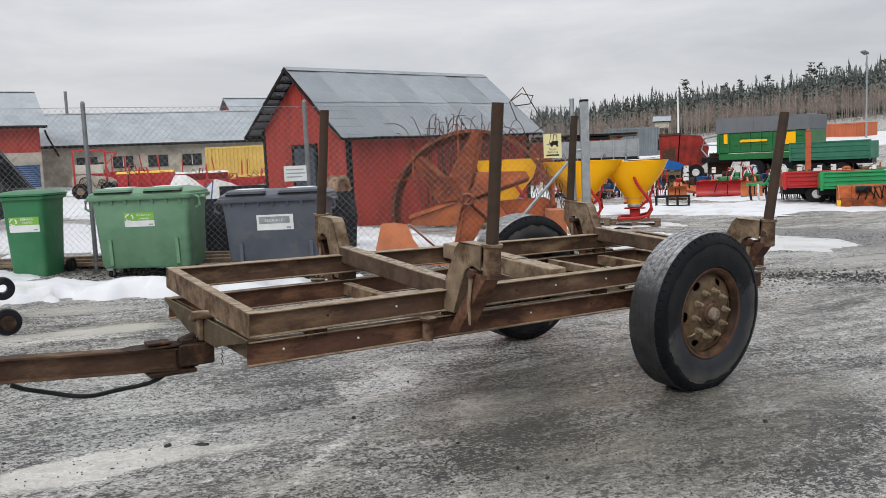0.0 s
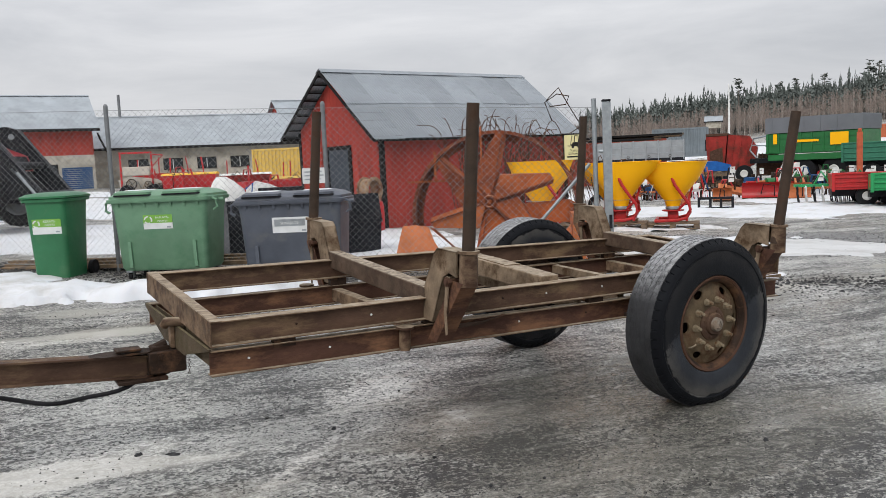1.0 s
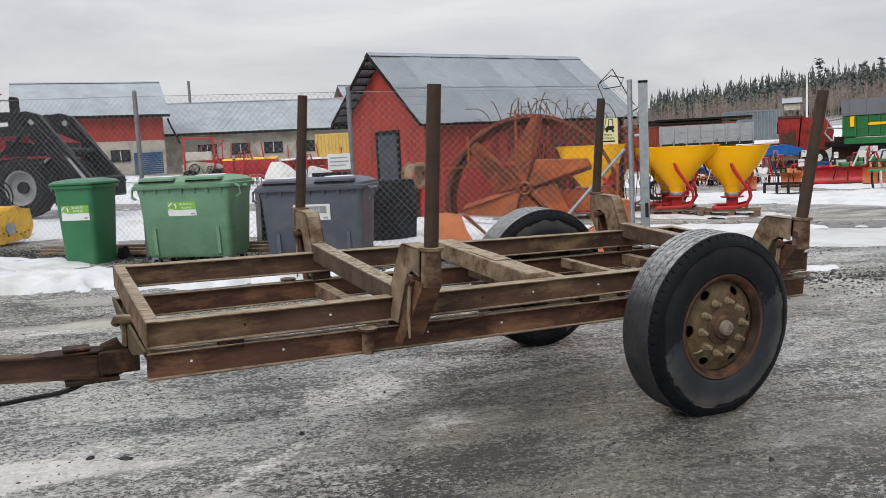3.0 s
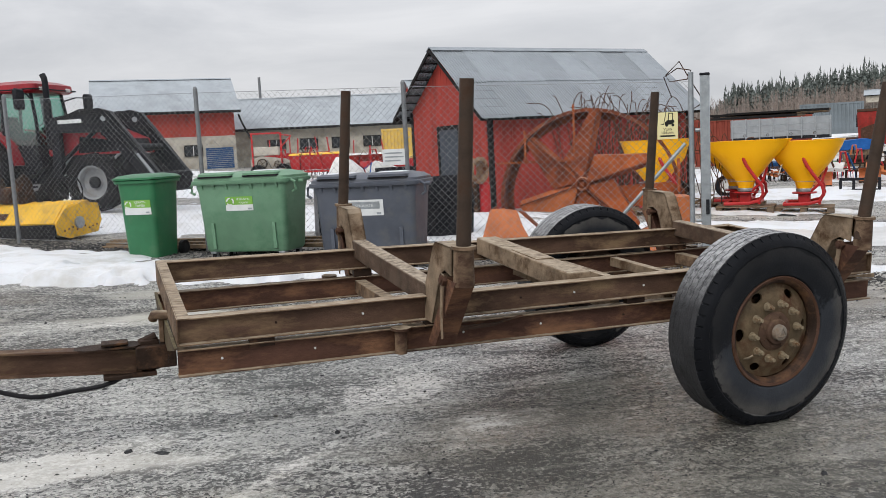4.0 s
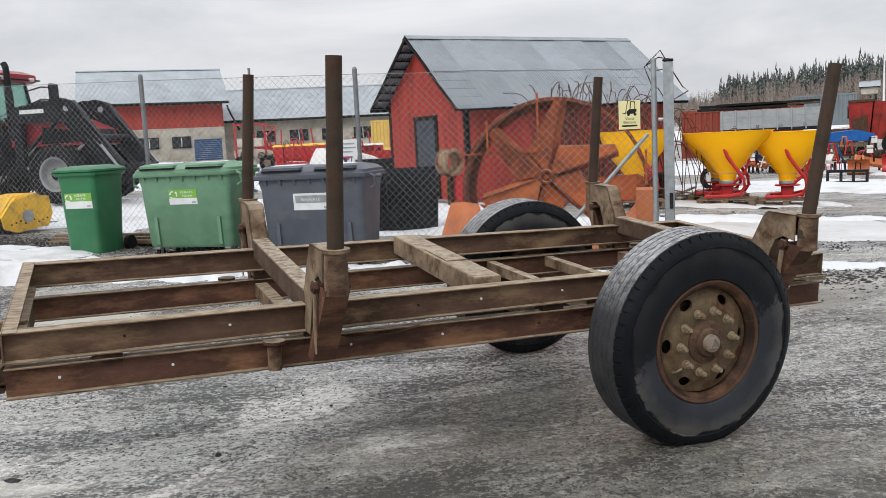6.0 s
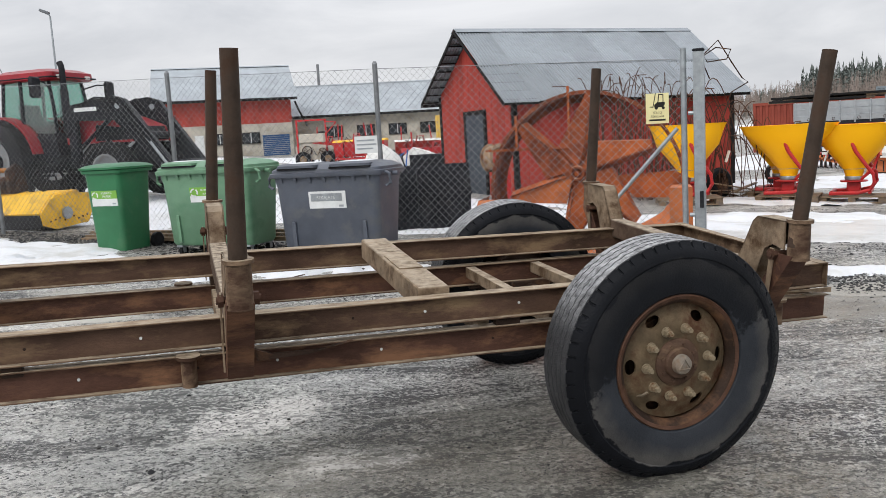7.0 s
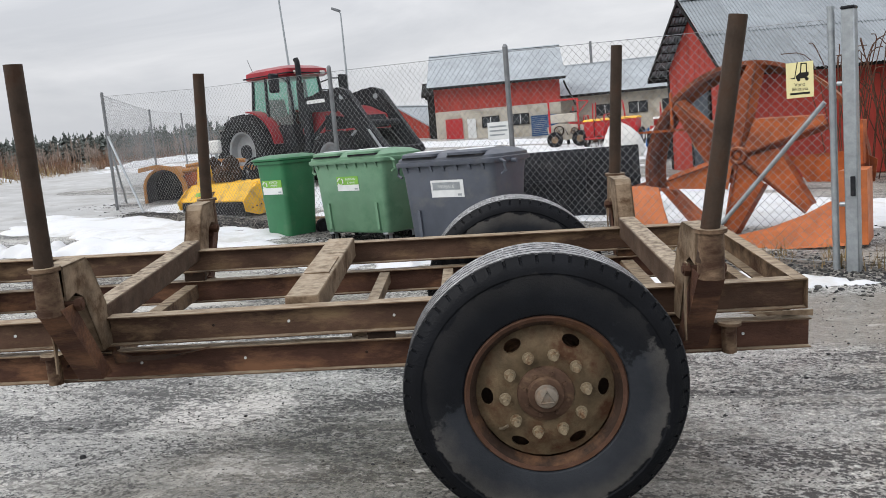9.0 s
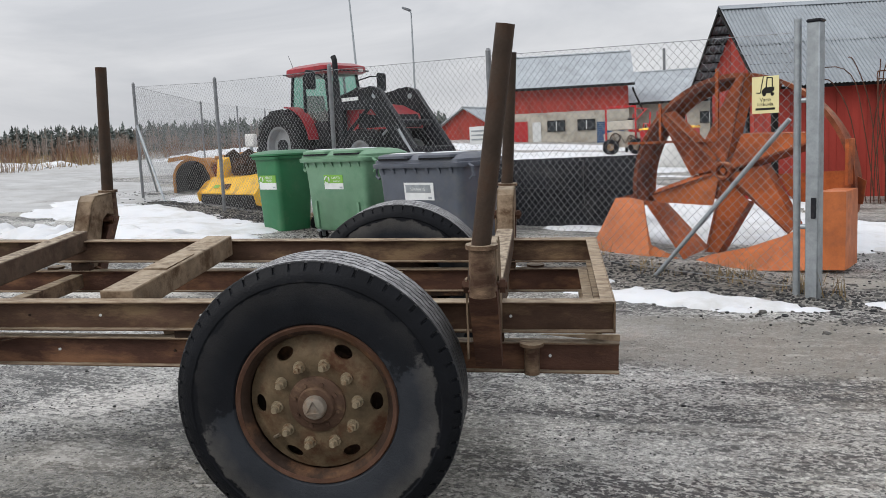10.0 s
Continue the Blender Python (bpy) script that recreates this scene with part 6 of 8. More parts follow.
# ---- tractor ----
def lathe_tyre(parent, name, x, y, z, R, r, w, rim_mat, lugs=18):
    """A tractor wheel turned about y: lugged tyre and dished rim."""
    m = Matrix.Translation((x, y, z)) @ Matrix.Rotation(radians(90), 4, "X")
    f = Form()
    h = w / 2
    f.turn([(r * 0.98, h * 0.8), (r * 1.1, h), (R * 0.86, h * 1.02), (R * 0.95, h * 0.86), (R * 0.955, 0), (R * 0.95, -h * 0.86), (R * 0.86, -h * 1.02), (r * 1.1, -h), (r * 0.98, -h * 0.8)], 36, m)
    wheel = part(name, f, M["rubber"], parent, "black lugged tractor wheel", 0.5)
    for s in (1, -1):
        for k in range(lugs):
            a = 2 * math.pi * (k + (0.5 if s > 0 else 0)) / lugs
            vs = []
            for aa, hh in ((a, 0.02), (a + 0.09, 0.02), (a + 0.22, h * 0.98), (a + 0.30, h * 0.98)):
                for rr in (R * 0.93, R if hh < h * 0.5 else R * 0.97):
                    vs.append((rr * math.cos(aa), rr * math.sin(aa), hh * s))
            part("lug", Form().add([m @ Vector(p) for p in vs], [(1, 3, 7, 5), (0, 1, 5, 4), (2, 6, 7, 3), (4, 5, 7, 6), (0, 2, 3, 1)]), M["rubber"], wheel)
    f = Form().turn([(0.0, h * 0.25), (r * 0.35, h * 0.25), (r * 0.45, h * 0.1), (r * 0.8, h * 0.2), (r * 0.9, h * 0.75), (r, h * 0.82), (r, -h * 0.82), (r * 0.9, -h * 0.75), (r * 0.8, -h * 0.1), (0.0, -h * 0.1)], 28, m)
    part("rim", f, rim_mat, wheel, "grey steel rim")
    part("hub", Form().rod(m @ Vector((0, 0, -h * 0.5)), m @ Vector((0, 0, h * 0.5)), r * 0.38, r * 0.34, 18), M["black"], wheel)
    return wheel


def tractor():
    h = -30
    m = pose(-2.75, 21.1, land(-2.0, 20.6) - 0.02, 0, 0, h)
    t = thing("tractor", m, "dark red farm tractor with glazed cab and black front loader", "tractor")
    # x forward, y to its left; rear axle at the origin
    for y in (-0.88, 0.88):
        lathe_tyre(t, "rear_wheel", -0.3, y, 0.92, 0.92, 0.50, 0.54, M["rim_grey"], 18)
        lathe_tyre(t, "front_wheel", 2.62, y * 0.98, 0.62, 0.62, 0.36, 0.42, M["rim_grey"], 16)
        s = 1 if y > 0 else -1
        f = Form()
        outer = [(0.99 * math.cos(a) - 0.28, 0.92 + 0.97 * math.sin(a)) for a in [radians(k) for k in range(8, 96, 8)]]
        inner = [(0.95 * math.cos(a) - 0.28, 0.92 + 0.93 * math.sin(a)) for a in [radians(k) for k in range(88, 7, -8)]]
        f.prism(outer + inner, min(y - s * 0.3, y + s * 0.04), max(y - s * 0.3, y + s * 0.04))
        part("fender", f, M["tractor_red"], t, "dark red curved wing")
        f = Form().prism([(0.92 * math.cos(a) - 0.28, 0.86 + 0.92 * math.sin(a)) for a in [radians(k) for k in range(15, 160, 15)]], y - s * 0.32, y - s * 0.28)
        part("inner_wing", f, M["black"], t)
    part("transmission", Form().box((-0.35, -0.32, 0.62), (1.9, 0.32, 1.15), ch=0.05), M["black"], t)
    part("front_axle", Form().box((2.52, -0.7, 0.52), (2.72, 0.7, 0.72), ch=0.03), M["black"], t)
    part("engine", Form().box((1.3, -0.30, 0.62), (3.0, 0.30, 1.25), ch=0.05), M["black"], t)
    hood = [(1.15, 1.22), (1.15, 1.86), (1.5, 1.90), (2.6, 1.74), (3.12, 1.52), (3.22, 1.2)]
    f = Form().prism(hood, -0.40, 0.40)
    hd = part("hood", f, M["tractor_red"], t, "dark red engine hood")
    for s in (-1, 1):
        part("hood_grille", Form().prism([(1.9, 1.25), (1.95, 1.6), (2.7, 1.5), (3.05, 1.25)], 0.401 * s, 0.408 * s), M["black"], hd)
    part("front_grille", Form().prism([(3.125, 1.5), (3.225, 1.22), (3.24, 1.22), (3.14, 1.51)], -0.32, 0.32), M["black"], hd)
    # cab
    cab = part("cab_floor", Form().prism([(-0.45, 1.15), (-0.42, 1.45), (1.06, 1.45), (1.15, 1.0), (0.6, 0.75), (0.3, 1.1)], -0.64, 0.64), M["black"], t)
    pts = {"rl": (-0.34, 0.60), "rr": (-0.34, -0.60), "ml": (0.28, 0.67), "mr": (0.28, -0.67), "fl": (1.02, 0.52), "fr": (1.02, -0.52)}
    for k, (x, y) in pts.items():
        part("cab_pillar", Form().tube([(x, y, 1.3), (x * 0.97, y * 0.98, 2.0), (x * 0.86 + 0.02, y * 0.93, 2.62)], 0.038, 8), M["black"], t)
    def pane(a, b):
        (x0, y0), (x1, y1) = pts[a], pts[b]
        tp = [(x * 0.86 + 0.02, y * 0.93, 2.60) for x, y in (pts[a], pts[b])]
        f = Form().add([(x0, y0, 1.47), (x1, y1, 1.47), tp[1], tp[0], (x0 * 0.99, y0 * 0.99, 1.47), (x1 * 0.99, y1 * 0.99, 1.47), (tp[1][0] * 0.99, tp[1][1] * 0.99, 2.6), (tp[0][0] * 0.99, tp[0][1] * 0.99, 2.6)],
                       [(0, 1, 2, 3), (7, 6, 5, 4), (0, 4, 5, 1), (1, 5, 6, 2), (2, 6, 7, 3), (3, 7, 4, 0)])
        o = part("cab_window", f, M["glass"], t, "greenish cab glass")
        o.visible_shadow = False
    for a, b in (("fl", "fr"), ("fr", "mr"), ("mr", "rr"), ("rr", "rl"), ("rl", "ml"), ("ml", "fl")):
        pane(a, b)
    f = Form()
    loft(f, [rounded(-0.42, 1.06, -0.62, 0.62, 2.60, 0.12), rounded(-0.48, 1.14, -0.68, 0.68, 2.64, 0.15), rounded(-0.47, 1.13, -0.67, 0.67, 2.78, 0.15), rounded(-0.34, 0.95, -0.52, 0.52, 2.86, 0.2)])
    part("roof", f, M["tractor_red"], t, "dark red cab roof")
    f = Form().prism([(-0.2, 1.3), (-0.2, 1.5), (-0.24, 2.15), (-0.12, 2.15), (-0.02, 1.55), (0.32, 1.52), (0.32, 1.3)], -0.25, 0.25)
    part("driver_seat", f, M["black"], t)
    f = Form().turn([(0.17, -0.012), (0.195, 0), (0.17, 0.012)], 22, Matrix.Translation((0.72, 0, 1.86)) @ Matrix.Rotation(radians(-40), 4, "Y"), closed=True)
    f.rod((0.95, 0, 1.45), (0.72, 0, 1.86), 0.025)
    part("steering_wheel", f, M["black"], t)
    part("exhaust_pipe", Form().tube([(1.32, -0.52, 1.35), (1.32, -0.52, 2.78), (1.31, -0.52, 2.88), (1.27, -0.52, 2.96)], 0.065, 12), M["black"], t)
    part("exhaust_shield", Form().rod((1.32, -0.52, 1.5), (1.32, -0.52, 2.4), 0.085, n=14), M["black"], t)
    for s in (-1, 1):
        f = Form().tube([(0.92, 0.5 * s, 2.45), (1.05, 0.8 * s, 2.55), (1.12, 1.12 * s, 2.55)], 0.018, 6)
        arm = part("mirror_arm", f, M["black"], t)
        part("mirror", Form().box((1.07, 1.12 * s - 0.15, 2.20), (1.17, 1.12 * s + 0.15, 2.64), ch=0.04), M["black"], arm, "black wing mirror")
    # front loader
    for s in (-1, 1):
        y = 0.56 * s
        post = part("loader_post", Form().box((1.40, y - 0.07, 0.8), (1.62, y + 0.07, 1.95), ch=0.02), M["black"], t)
        up = [(1.30, 1.78), (1.42, 2.02), (2.62, 2.17), (2.90, 2.08), (4.00, 0.66), (3.80, 0.48), (2.62, 1.66), (1.5, 1.70)]
        part("loader_side_plate", Form().prism([(2.55, 1.62), (2.6, 1.92), (2.95, 1.80), (3.15, 1.50), (3.05, 1.35)], y - 0.09 if s > 0 else y + 0.05, y - 0.05 if s > 0 else y + 0.09), M["black"], t)
        arm = part("loader_arm", Form().prism(up, y - 0.065, y + 0.065), M["black"], t, "black bent loader arm")
        part("lift_ram", Form().rod((1.55, y, 1.05), (2.5, y, 1.72), 0.045, n=10), M["black"], t)
        part("tilt_ram", Form().rod((2.75, y + 0.09 * s, 2.05), (3.5, y + 0.09 * s, 1.18), 0.038, n=10), M["black"], t)
        part("ram_rod", Form().rod((3.40, y + 0.09 * s, 1.28), (3.88, y + 0.09 * s, 0.66), 0.03, n=10), M["galv"], t, "bright ram rod")
    part("loader_cross_tube", Form().rod((3.35, -0.56, 1.32), (3.35, 0.56, 1.32), 0.07, n=12), M["black"], t)
    part("tool_carrier", Form().box((3.82, -0.62, 0.35), (3.98, 0.62, 0.78), ch=0.03), M["black"], t)
    for s in (-1, 1):
        y = 0.56 * s
        for k in range(3):
            part("loader_hose", Form().tube([(1.5, y + 0.085 * s, 1.95), (2.2, y + 0.09 * s, 2.16 - 0.03 * k), (2.8, y + 0.09 * s, 2.10 - 0.05 * k), (3.3, y + 0.09 * s, 1.45 - 0.04 * k)], 0.014, 5), M["rubber"], t)
        part("knee_pin", Form().rod((2.74, y - 0.09, 1.95), (2.74, y + 0.09, 1.95), 0.06, n=12), M["galv"], t)
        part("foot_pin", Form().rod((3.88, y - 0.09, 0.62), (3.88, y + 0.09, 0.62), 0.05, n=12), M["galv"], t)
    for k in range(5):
        part("engine_pipe", Form().tube([(1.45 + 0.3 * k, -0.33, 0.75), (1.5 + 0.3 * k, -0.42, 1.0 + 0.06 * (k % 3)), (1.68 + 0.3 * k, -0.36, 1.22)], 0.03, 6), M["rust_dark"] if k % 2 else M["galv"], t)
    part("cab_step", Form().box((0.55, -0.78, 0.55), (0.95, -0.60, 0.60), ch=0.01), M["black"], t)
    part("cab_step", Form().box((0.55, -0.78, 0.85), (0.95, -0.60, 0.90), ch=0.01), M["black"], t)
    part("roof_gutter", Form().box((-0.50, -0.69, 2.655), (1.16, 0.69, 2.685), ch=0.01), M["black"], t)
    # pale lettering on the loader beam, as a plain bar
    part("maker_plate", Form().box((1.62, -0.634, 1.885), (2.2, -0.628, 1.965)), M["label"], t, "pale maker's band")
    for y in (-0.5, 0.5):
        part("work_lamp", Form().box((1.09, y * 0.85 - 0.08, 2.64), (1.16, y * 0.85 + 0.08, 2.72), ch=0.015), M["white"], t)
    part("aerial", Form().rod((-0.3, -0.5, 2.8), (-0.45, -0.52, 3.15), 0.006, n=5), M["black"], t)


tractor()


def flail_mower():
    m = pose(-2.24, 14.75, land(-1.5, 14.3), 0, 0, FENCE) @ Matrix.Diagonal((0.885, 1, 1, 1))
    t = thing("flail_mower", m, "worn yellow flail mower standing on the ground", "mower")
    prof = [(-0.35, 0.10), (-0.40, 0.22), (-0.16, 0.47), (0.25, 0.52), (0.42, 0.40), (0.45, 0.10)]
    part("shell", Form().prism(prof, 0.0, 2.15, "yz"), M["yellow_old"], t)
    end = [(-0.42, 0.05), (-0.46, 0.22), (-0.26, 0.42), (0.10, 0.50), (0.45, 0.46), (0.50, 0.2), (0.40, 0.03), (-0.2, -0.02)]
    for x in (-0.02, 2.15):
        part("end_plate", Form().prism(end, x, x + 0.03, "yz"), M["yellow_old"], t, "yellow end plate with rust chips")
    part("end_bearing", Form().rod((2.18, 0.0, 0.2), (2.22, 0.0, 0.2), 0.09, n=14), M["galv"], t)
    part("rubber_flap", Form().prism([(-0.42, 0.0), (-0.40, 0.2), (-0.385, 0.2), (-0.405, 0.0)], 0.05, 2.1, "yz"), M["rubber"], t)
    part("roller", Form().rod((0.0, 0.42, 0.10), (2.1, 0.42, 0.10), 0.09, n=16), M["rust_dark"], t)
    part("headstock", Form().prism([(-0.05, 0.5), (-0.05, 0.85), (0.12, 0.95), (0.24, 0.85), (0.3, 0.5)], 0.35, 0.42, "yz"), M["rust_dark"], t)
    part("headstock", Form().prism([(-0.05, 0.5), (-0.05, 0.85), (0.12, 0.95), (0.24, 0.85), (0.3, 0.5)], 0.95, 1.02, "yz"), M["rust_dark"], t)
    part("cover", Form().prism([(-0.2, 0.46), (-0.15, 0.78), (-0.05, 0.82), (0.0, 0.5)], 0.28, 0.55, "yz"), M["yellow_old"], t)
    part("gearbox", Form().box((0.55, -0.05, 0.5), (0.85, 0.25, 0.75), ch=0.05), M["rust_dark"], t)
    part("maker_band", Form().prism([(-0.355, 0.285), (-0.275, 0.368), (-0.279, 0.372), (-0.359, 0.289)], 0.78, 1.02, "yz"), M["rust_red"], t, "worn red maker's mark")
    part("maker_band", Form().prism([(-0.34, 0.30), (-0.29, 0.352), (-0.294, 0.356), (-0.344, 0.304)], 0.42, 0.62, "yz"), M["label_green"], t, "faded green maker's mark")
    for k in range(6):
        r = 0.20 + 0.025 * (k % 3)
        f = Form().turn([(r, -0.014), (r + 0.014, 0.0), (r, 0.014), (r - 0.014, 0.0)], 26, Matrix.Translation((1.35 + 0.05 * k, 0.22 + 0.05 * k, 0.62 + 0.02 * (k % 2))) @ Matrix.Rotation(radians(62 + 9 * k), 4, "X") @ Matrix.Rotation(0.3 * k, 4, "Y"), closed=True)
        part("coiled_hose", f, M["rubber"], t)
    for x in (0.03, 2.05):
        part("shell_rib", Form().prism([(-0.36, 0.12), (-0.41, 0.225), (-0.165, 0.48), (0.25, 0.53), (0.25, 0.515), (-0.155, 0.465), (-0.395, 0.22)], x, x + 0.025, "yz"), M["yellow_old"], t)
    for k in range(9):
        part("bolt_head", Form().rod((2.175, -0.30 + 0.085 * k, 0.10 + 0.02 * (k % 3)), (2.19, -0.30 + 0.085 * k, 0.10 + 0.02 * (k % 3)), 0.015, n=6), M["rust_red"], t)
    for k in range(4):
        part("drive_part", Form().tube([(0.6 + 0.3 * k, 0.2, 0.5), (0.55 + 0.3 * k, 0.3, 0.8 - 0.04 * k), (0.75 + 0.3 * k, 0.35, 0.55)], 0.035, 8), M["black"], t)


flail_mower()


def snow_plough():
    m = pose(-3.70, 16.35, land(-3.9, 16.2) - 0.02, 0, 0, 12) @ Matrix.Scale(0.80, 4)
    t = thing("snow_plough", m, "rusty orange side plough with an arched dark mouth, on the snow", "plough")
    # an arched shell whose mouth looks along -y; x to the right
    arc = [radians(k) for k in range(0, 181, 12)]
    out = [(0.50 * math.cos(a), 0.38 + 0.50 * math.sin(a)) for a in arc]
    inn = [(0.44 * math.cos(a), 0.38 + 0.44 * math.sin(a)) for a in arc]
    f = Form().prism([(0.50, 0.0)] + out + [(-0.50, 0.0), (-0.44, 0.0)] + inn[::-1] + [(0.44, 0.0)], 0.0, 1.5)
    part("mouldboard", f, M["plough"], t, "curved rusty orange blade shell")
    part("lip", Form().prism([(0.60, 0.0), (0.56, 0.45), (0.35, 0.86), (-0.1, 0.96), (-0.56, 0.90), (-0.56, 0.80), (-0.1, 0.86), (0.28, 0.78), (0.46, 0.42), (0.50, 0.0)], -0.05, 0.02), M["plough"], t)
    # black sheets added inside the arch to paint its mouth in shade
    part("lining", Form().prism([(0.435 * math.cos(a), 0.37 + 0.435 * math.sin(a)) for a in arc] + [(-0.43, 0.0), (0.43, 0.0)], 0.9, 0.93), M["black"], t, "black sheet for the shade inside the mouth")
    part("lining", Form().prism([(0.43, 0.0)] + [(0.438 * math.cos(a), 0.38 + 0.438 * math.sin(a)) for a in arc] + [(-0.43, 0.0), (-0.42, 0.0)] + [(0.428 * math.cos(a), 0.38 + 0.428 * math.sin(a)) for a in arc[::-1]] + [(0.42, 0.0)], 0.05, 0.9), M["black"], t, "black sheet for the shade inside the mouth")
    for k, (x0, z0, x1, z1) in enumerate(((0.45, 0.75, 1.35, 0.70), (0.40, 0.60, 1.1, 0.25), (0.5, 0.85, 1.9, 0.88), (0.55, 0.35, 1.5, 0.60))):
        part("frame_arm", Form().tube([(x0, 0.15 + 0.1 * k, z0), ((x0 + x1) / 2, 0.25 + 0.15 * k, (z0 + z1) / 2 + 0.06), (x1, 0.4 + 0.2 * k, z1)], 0.055, 8), M["plough"] if k != 1 else M["rust_red"], t)
    part("push_frame", Form().prism([(0.5, 0.2), (1.9, 0.3), (2.1, 1.2), (0.6, 1.4)], 0.62, 0.74, "xy"), M["plough"], t)
    part("side_plate", Form().prism([(0.55, 0.05), (0.5, 0.7), (1.1, 0.72), (0.9, 0.3)], 0.1, 0.14), M["orange_dark"], t)


snow_plough()


# ---- farm buildings across the yard ----
def gable_house(name, m, L, half, wall, ridge, label, over=0.5, lower=None, wall_mat="red_wall", roof_mat="roof_plain"):
    """A long house with its ridge along x, eaves at y = -half and +half."""
    t = thing(name, m, label, "building")
    k = (ridge - wall) / half
    gab = [(-half, 0.0), (half, 0.0), (half, wall), (0.0, ridge - 0.1), (-half, wall)]
    split = lower or 0.0
    for x in (0.0, L - 0.25):
        if lower:
            part("wall", Form().box((x, -half, -1.0), (x + 0.25, half, split)), M["block"], t)
        part("gable", Form().prism([(-half, split), (half, split)] + gab[2:], x, x + 0.25, "yz"), M[wall_mat], t)
    for y in (-half, half - 0.25):
        if lower:
            part("wall", Form().box((0.25, y, -1.0), (L - 0.25, y + 0.25, split)), M["block"], t)
        part("wall", Form().box((0.25, y + (0.01 if lower else 0), split), (L - 0.25, y + 0.24, wall)), M[wall_mat], t)
    ye, ze = half + over, wall - k * over
    for s in (-1, 1):
        part("roof_slope", Form().prism([(0.0, ridge + 0.02), (s * ye, ze + 0.02), (s * ye, ze - 0.12), (0.0, ridge - 0.12)], -0.5, L + 0.5, "yz"), M[roof_mat], t)
        part("eave_board", Form().box((-0.5, min(s * ye, s * (ye + 0.04)), ze - 0.2), (L + 0.5, max(s * ye, s * (ye + 0.04)), ze + 0.02)), M["dark_wood"], t)
    part("ridge_cap", Form().prism([(-0.25, ridge - 0.04), (0.0, ridge + 0.07), (0.25, ridge - 0.04)], -0.5, L + 0.5, "yz"), M[roof_mat], t)
    return t


def window(t, x, y, z, w, h, trim_kind="dark_wood"):
    win = part("window", Form().box((x, y - 0.05, z), (x + w, y - 0.01, z + h)), M["pane"], t, "dark window pane")
    for a, b, c, d in ((x - 0.08, z - 0.08, x + w + 0.08, z), (x - 0.08, z + h, x + w + 0.08, z + h + 0.08), (x - 0.08, z, x, z + h), (x + w, z, x + w + 0.08, z + h)):
        part("window_frame", Form().box((a, y - 0.09, b), (c, y - 0.005, d)), M[trim_kind], win)
    part("glazing_bar", Form().box((x + w / 2 - 0.03, y - 0.075, z), (x + w / 2 + 0.03, y - 0.045, z + h)), M["label"], win)


barn = gable_house("barn", pose(-6.5, 75.2, 0.75, 0, 0, 4.0), 10.4, 4.6, 5.15, 7.75, "red barn with a grey sheet roof above pale block walls", 0.7, 2.75)
for x in (3.9, 6.35):
    window(barn, x, -4.6, 1.25, 1.3, 0.75)
part("barn_door", Form().box((0.8, -4.68, 0.0), (2.2, -4.61, 2.1)), M["red"], barn, "red plank door")
part("side_door", Form().box((2.6, -4.68, 0.0), (3.3, -4.61, 2.0)), M["label"], barn, "white door")
part("downpipe", Form().tube([(10.7, -5.2, 4.4), (10.9, -4.9, 3.9), (11.6, -4.75, 2.4)], 0.08, 8), M["dark_wood"], barn)
longh = gable_house("cowshed", pose(4.6, 84.5, 0.9, 0, 0, -7.0), 24.0, 6.0, 3.62, 6.35, "long low building with a grey sheet roof and small windows", 0.8, 2.2, "block")
for k in range(7):
    window(longh, 3.5 + 2.9 * k, -6.0, 1.3, 1.5, 0.85)
part("chimney", Form().rod((2.8, 0.0, 6.2), (2.8, 0.0, 8.4), 0.13, n=12), M["post"], longh, "dark chimney pipe")
gable_house("farmhouse", pose(25.2, 95.7, 1.75, 0, 0, 3), 14, 4.0, 5.0, 7.9, "red building with a grey roof behind the cowshed", 0.6)
gable_house("store_house", pose(-11.5, 82.0, 1.2, 0, 0, 70), 7, 3.2, 1.7, 3.6, "small red outbuilding with a dark roof", 0.4)
gable_house("outhouse", pose(-7.6, 77.0, 0.9, 0, 0, 4), 1.6, 1.8, 4.4, 5.4, "dark weathered wooden lean-to beside the barn", 0.2, None, "dark_wood", "dark_wood")


def pallet_stack(m):
    t = thing("pallet_stack", m, "stack of blue pallets against the barn wall", "pallets")
    for k in range(11):
        part("pallet", Form().box((0, 0, k * 0.15 + 0.03), (2.1, 1.1, k * 0.15 + 0.055)).box((0, 0.02, k * 0.15 + 0.055), (2.1, 0.12, k * 0.15 + 0.15)).box((0, 0.9, k * 0.15 + 0.055), (2.1, 1.0, k * 0.15 + 0.15)), M["blue"], t)


pallet_stack(seat(1.75, 68.5, 0))


def container(m, L, H, D, material, label):
    t = thing("shipping_container", m, label, "container")
    f = Form()
    n = int(L / 0.28)
    pts = []
    for k in range(n):
        x = L * k / n
        w = L / n
        pts += [(x, 0.0), (x + w * 0.4, 0.0), (x + w * 0.5, 0.05), (x + w * 0.9, 0.05)]
    pts += [(L, 0.0)]
    f.prism(pts + [(L, D), (0, D)], 0.12, H - 0.1, "xy")
    part("body", f, M[material], t, smooth=0)
    for z in (0.0, H - 0.12):
        part("frame_rail", Form().box((-0.03, -0.02, z), (L + 0.03, D + 0.02, z + 0.14)), M[material], t)
    for x in (-0.03, L - 0.09):
        part("corner_post", Form().box((x, -0.022, 0.0), (x + 0.12, 0.1, H)), M[material], t)


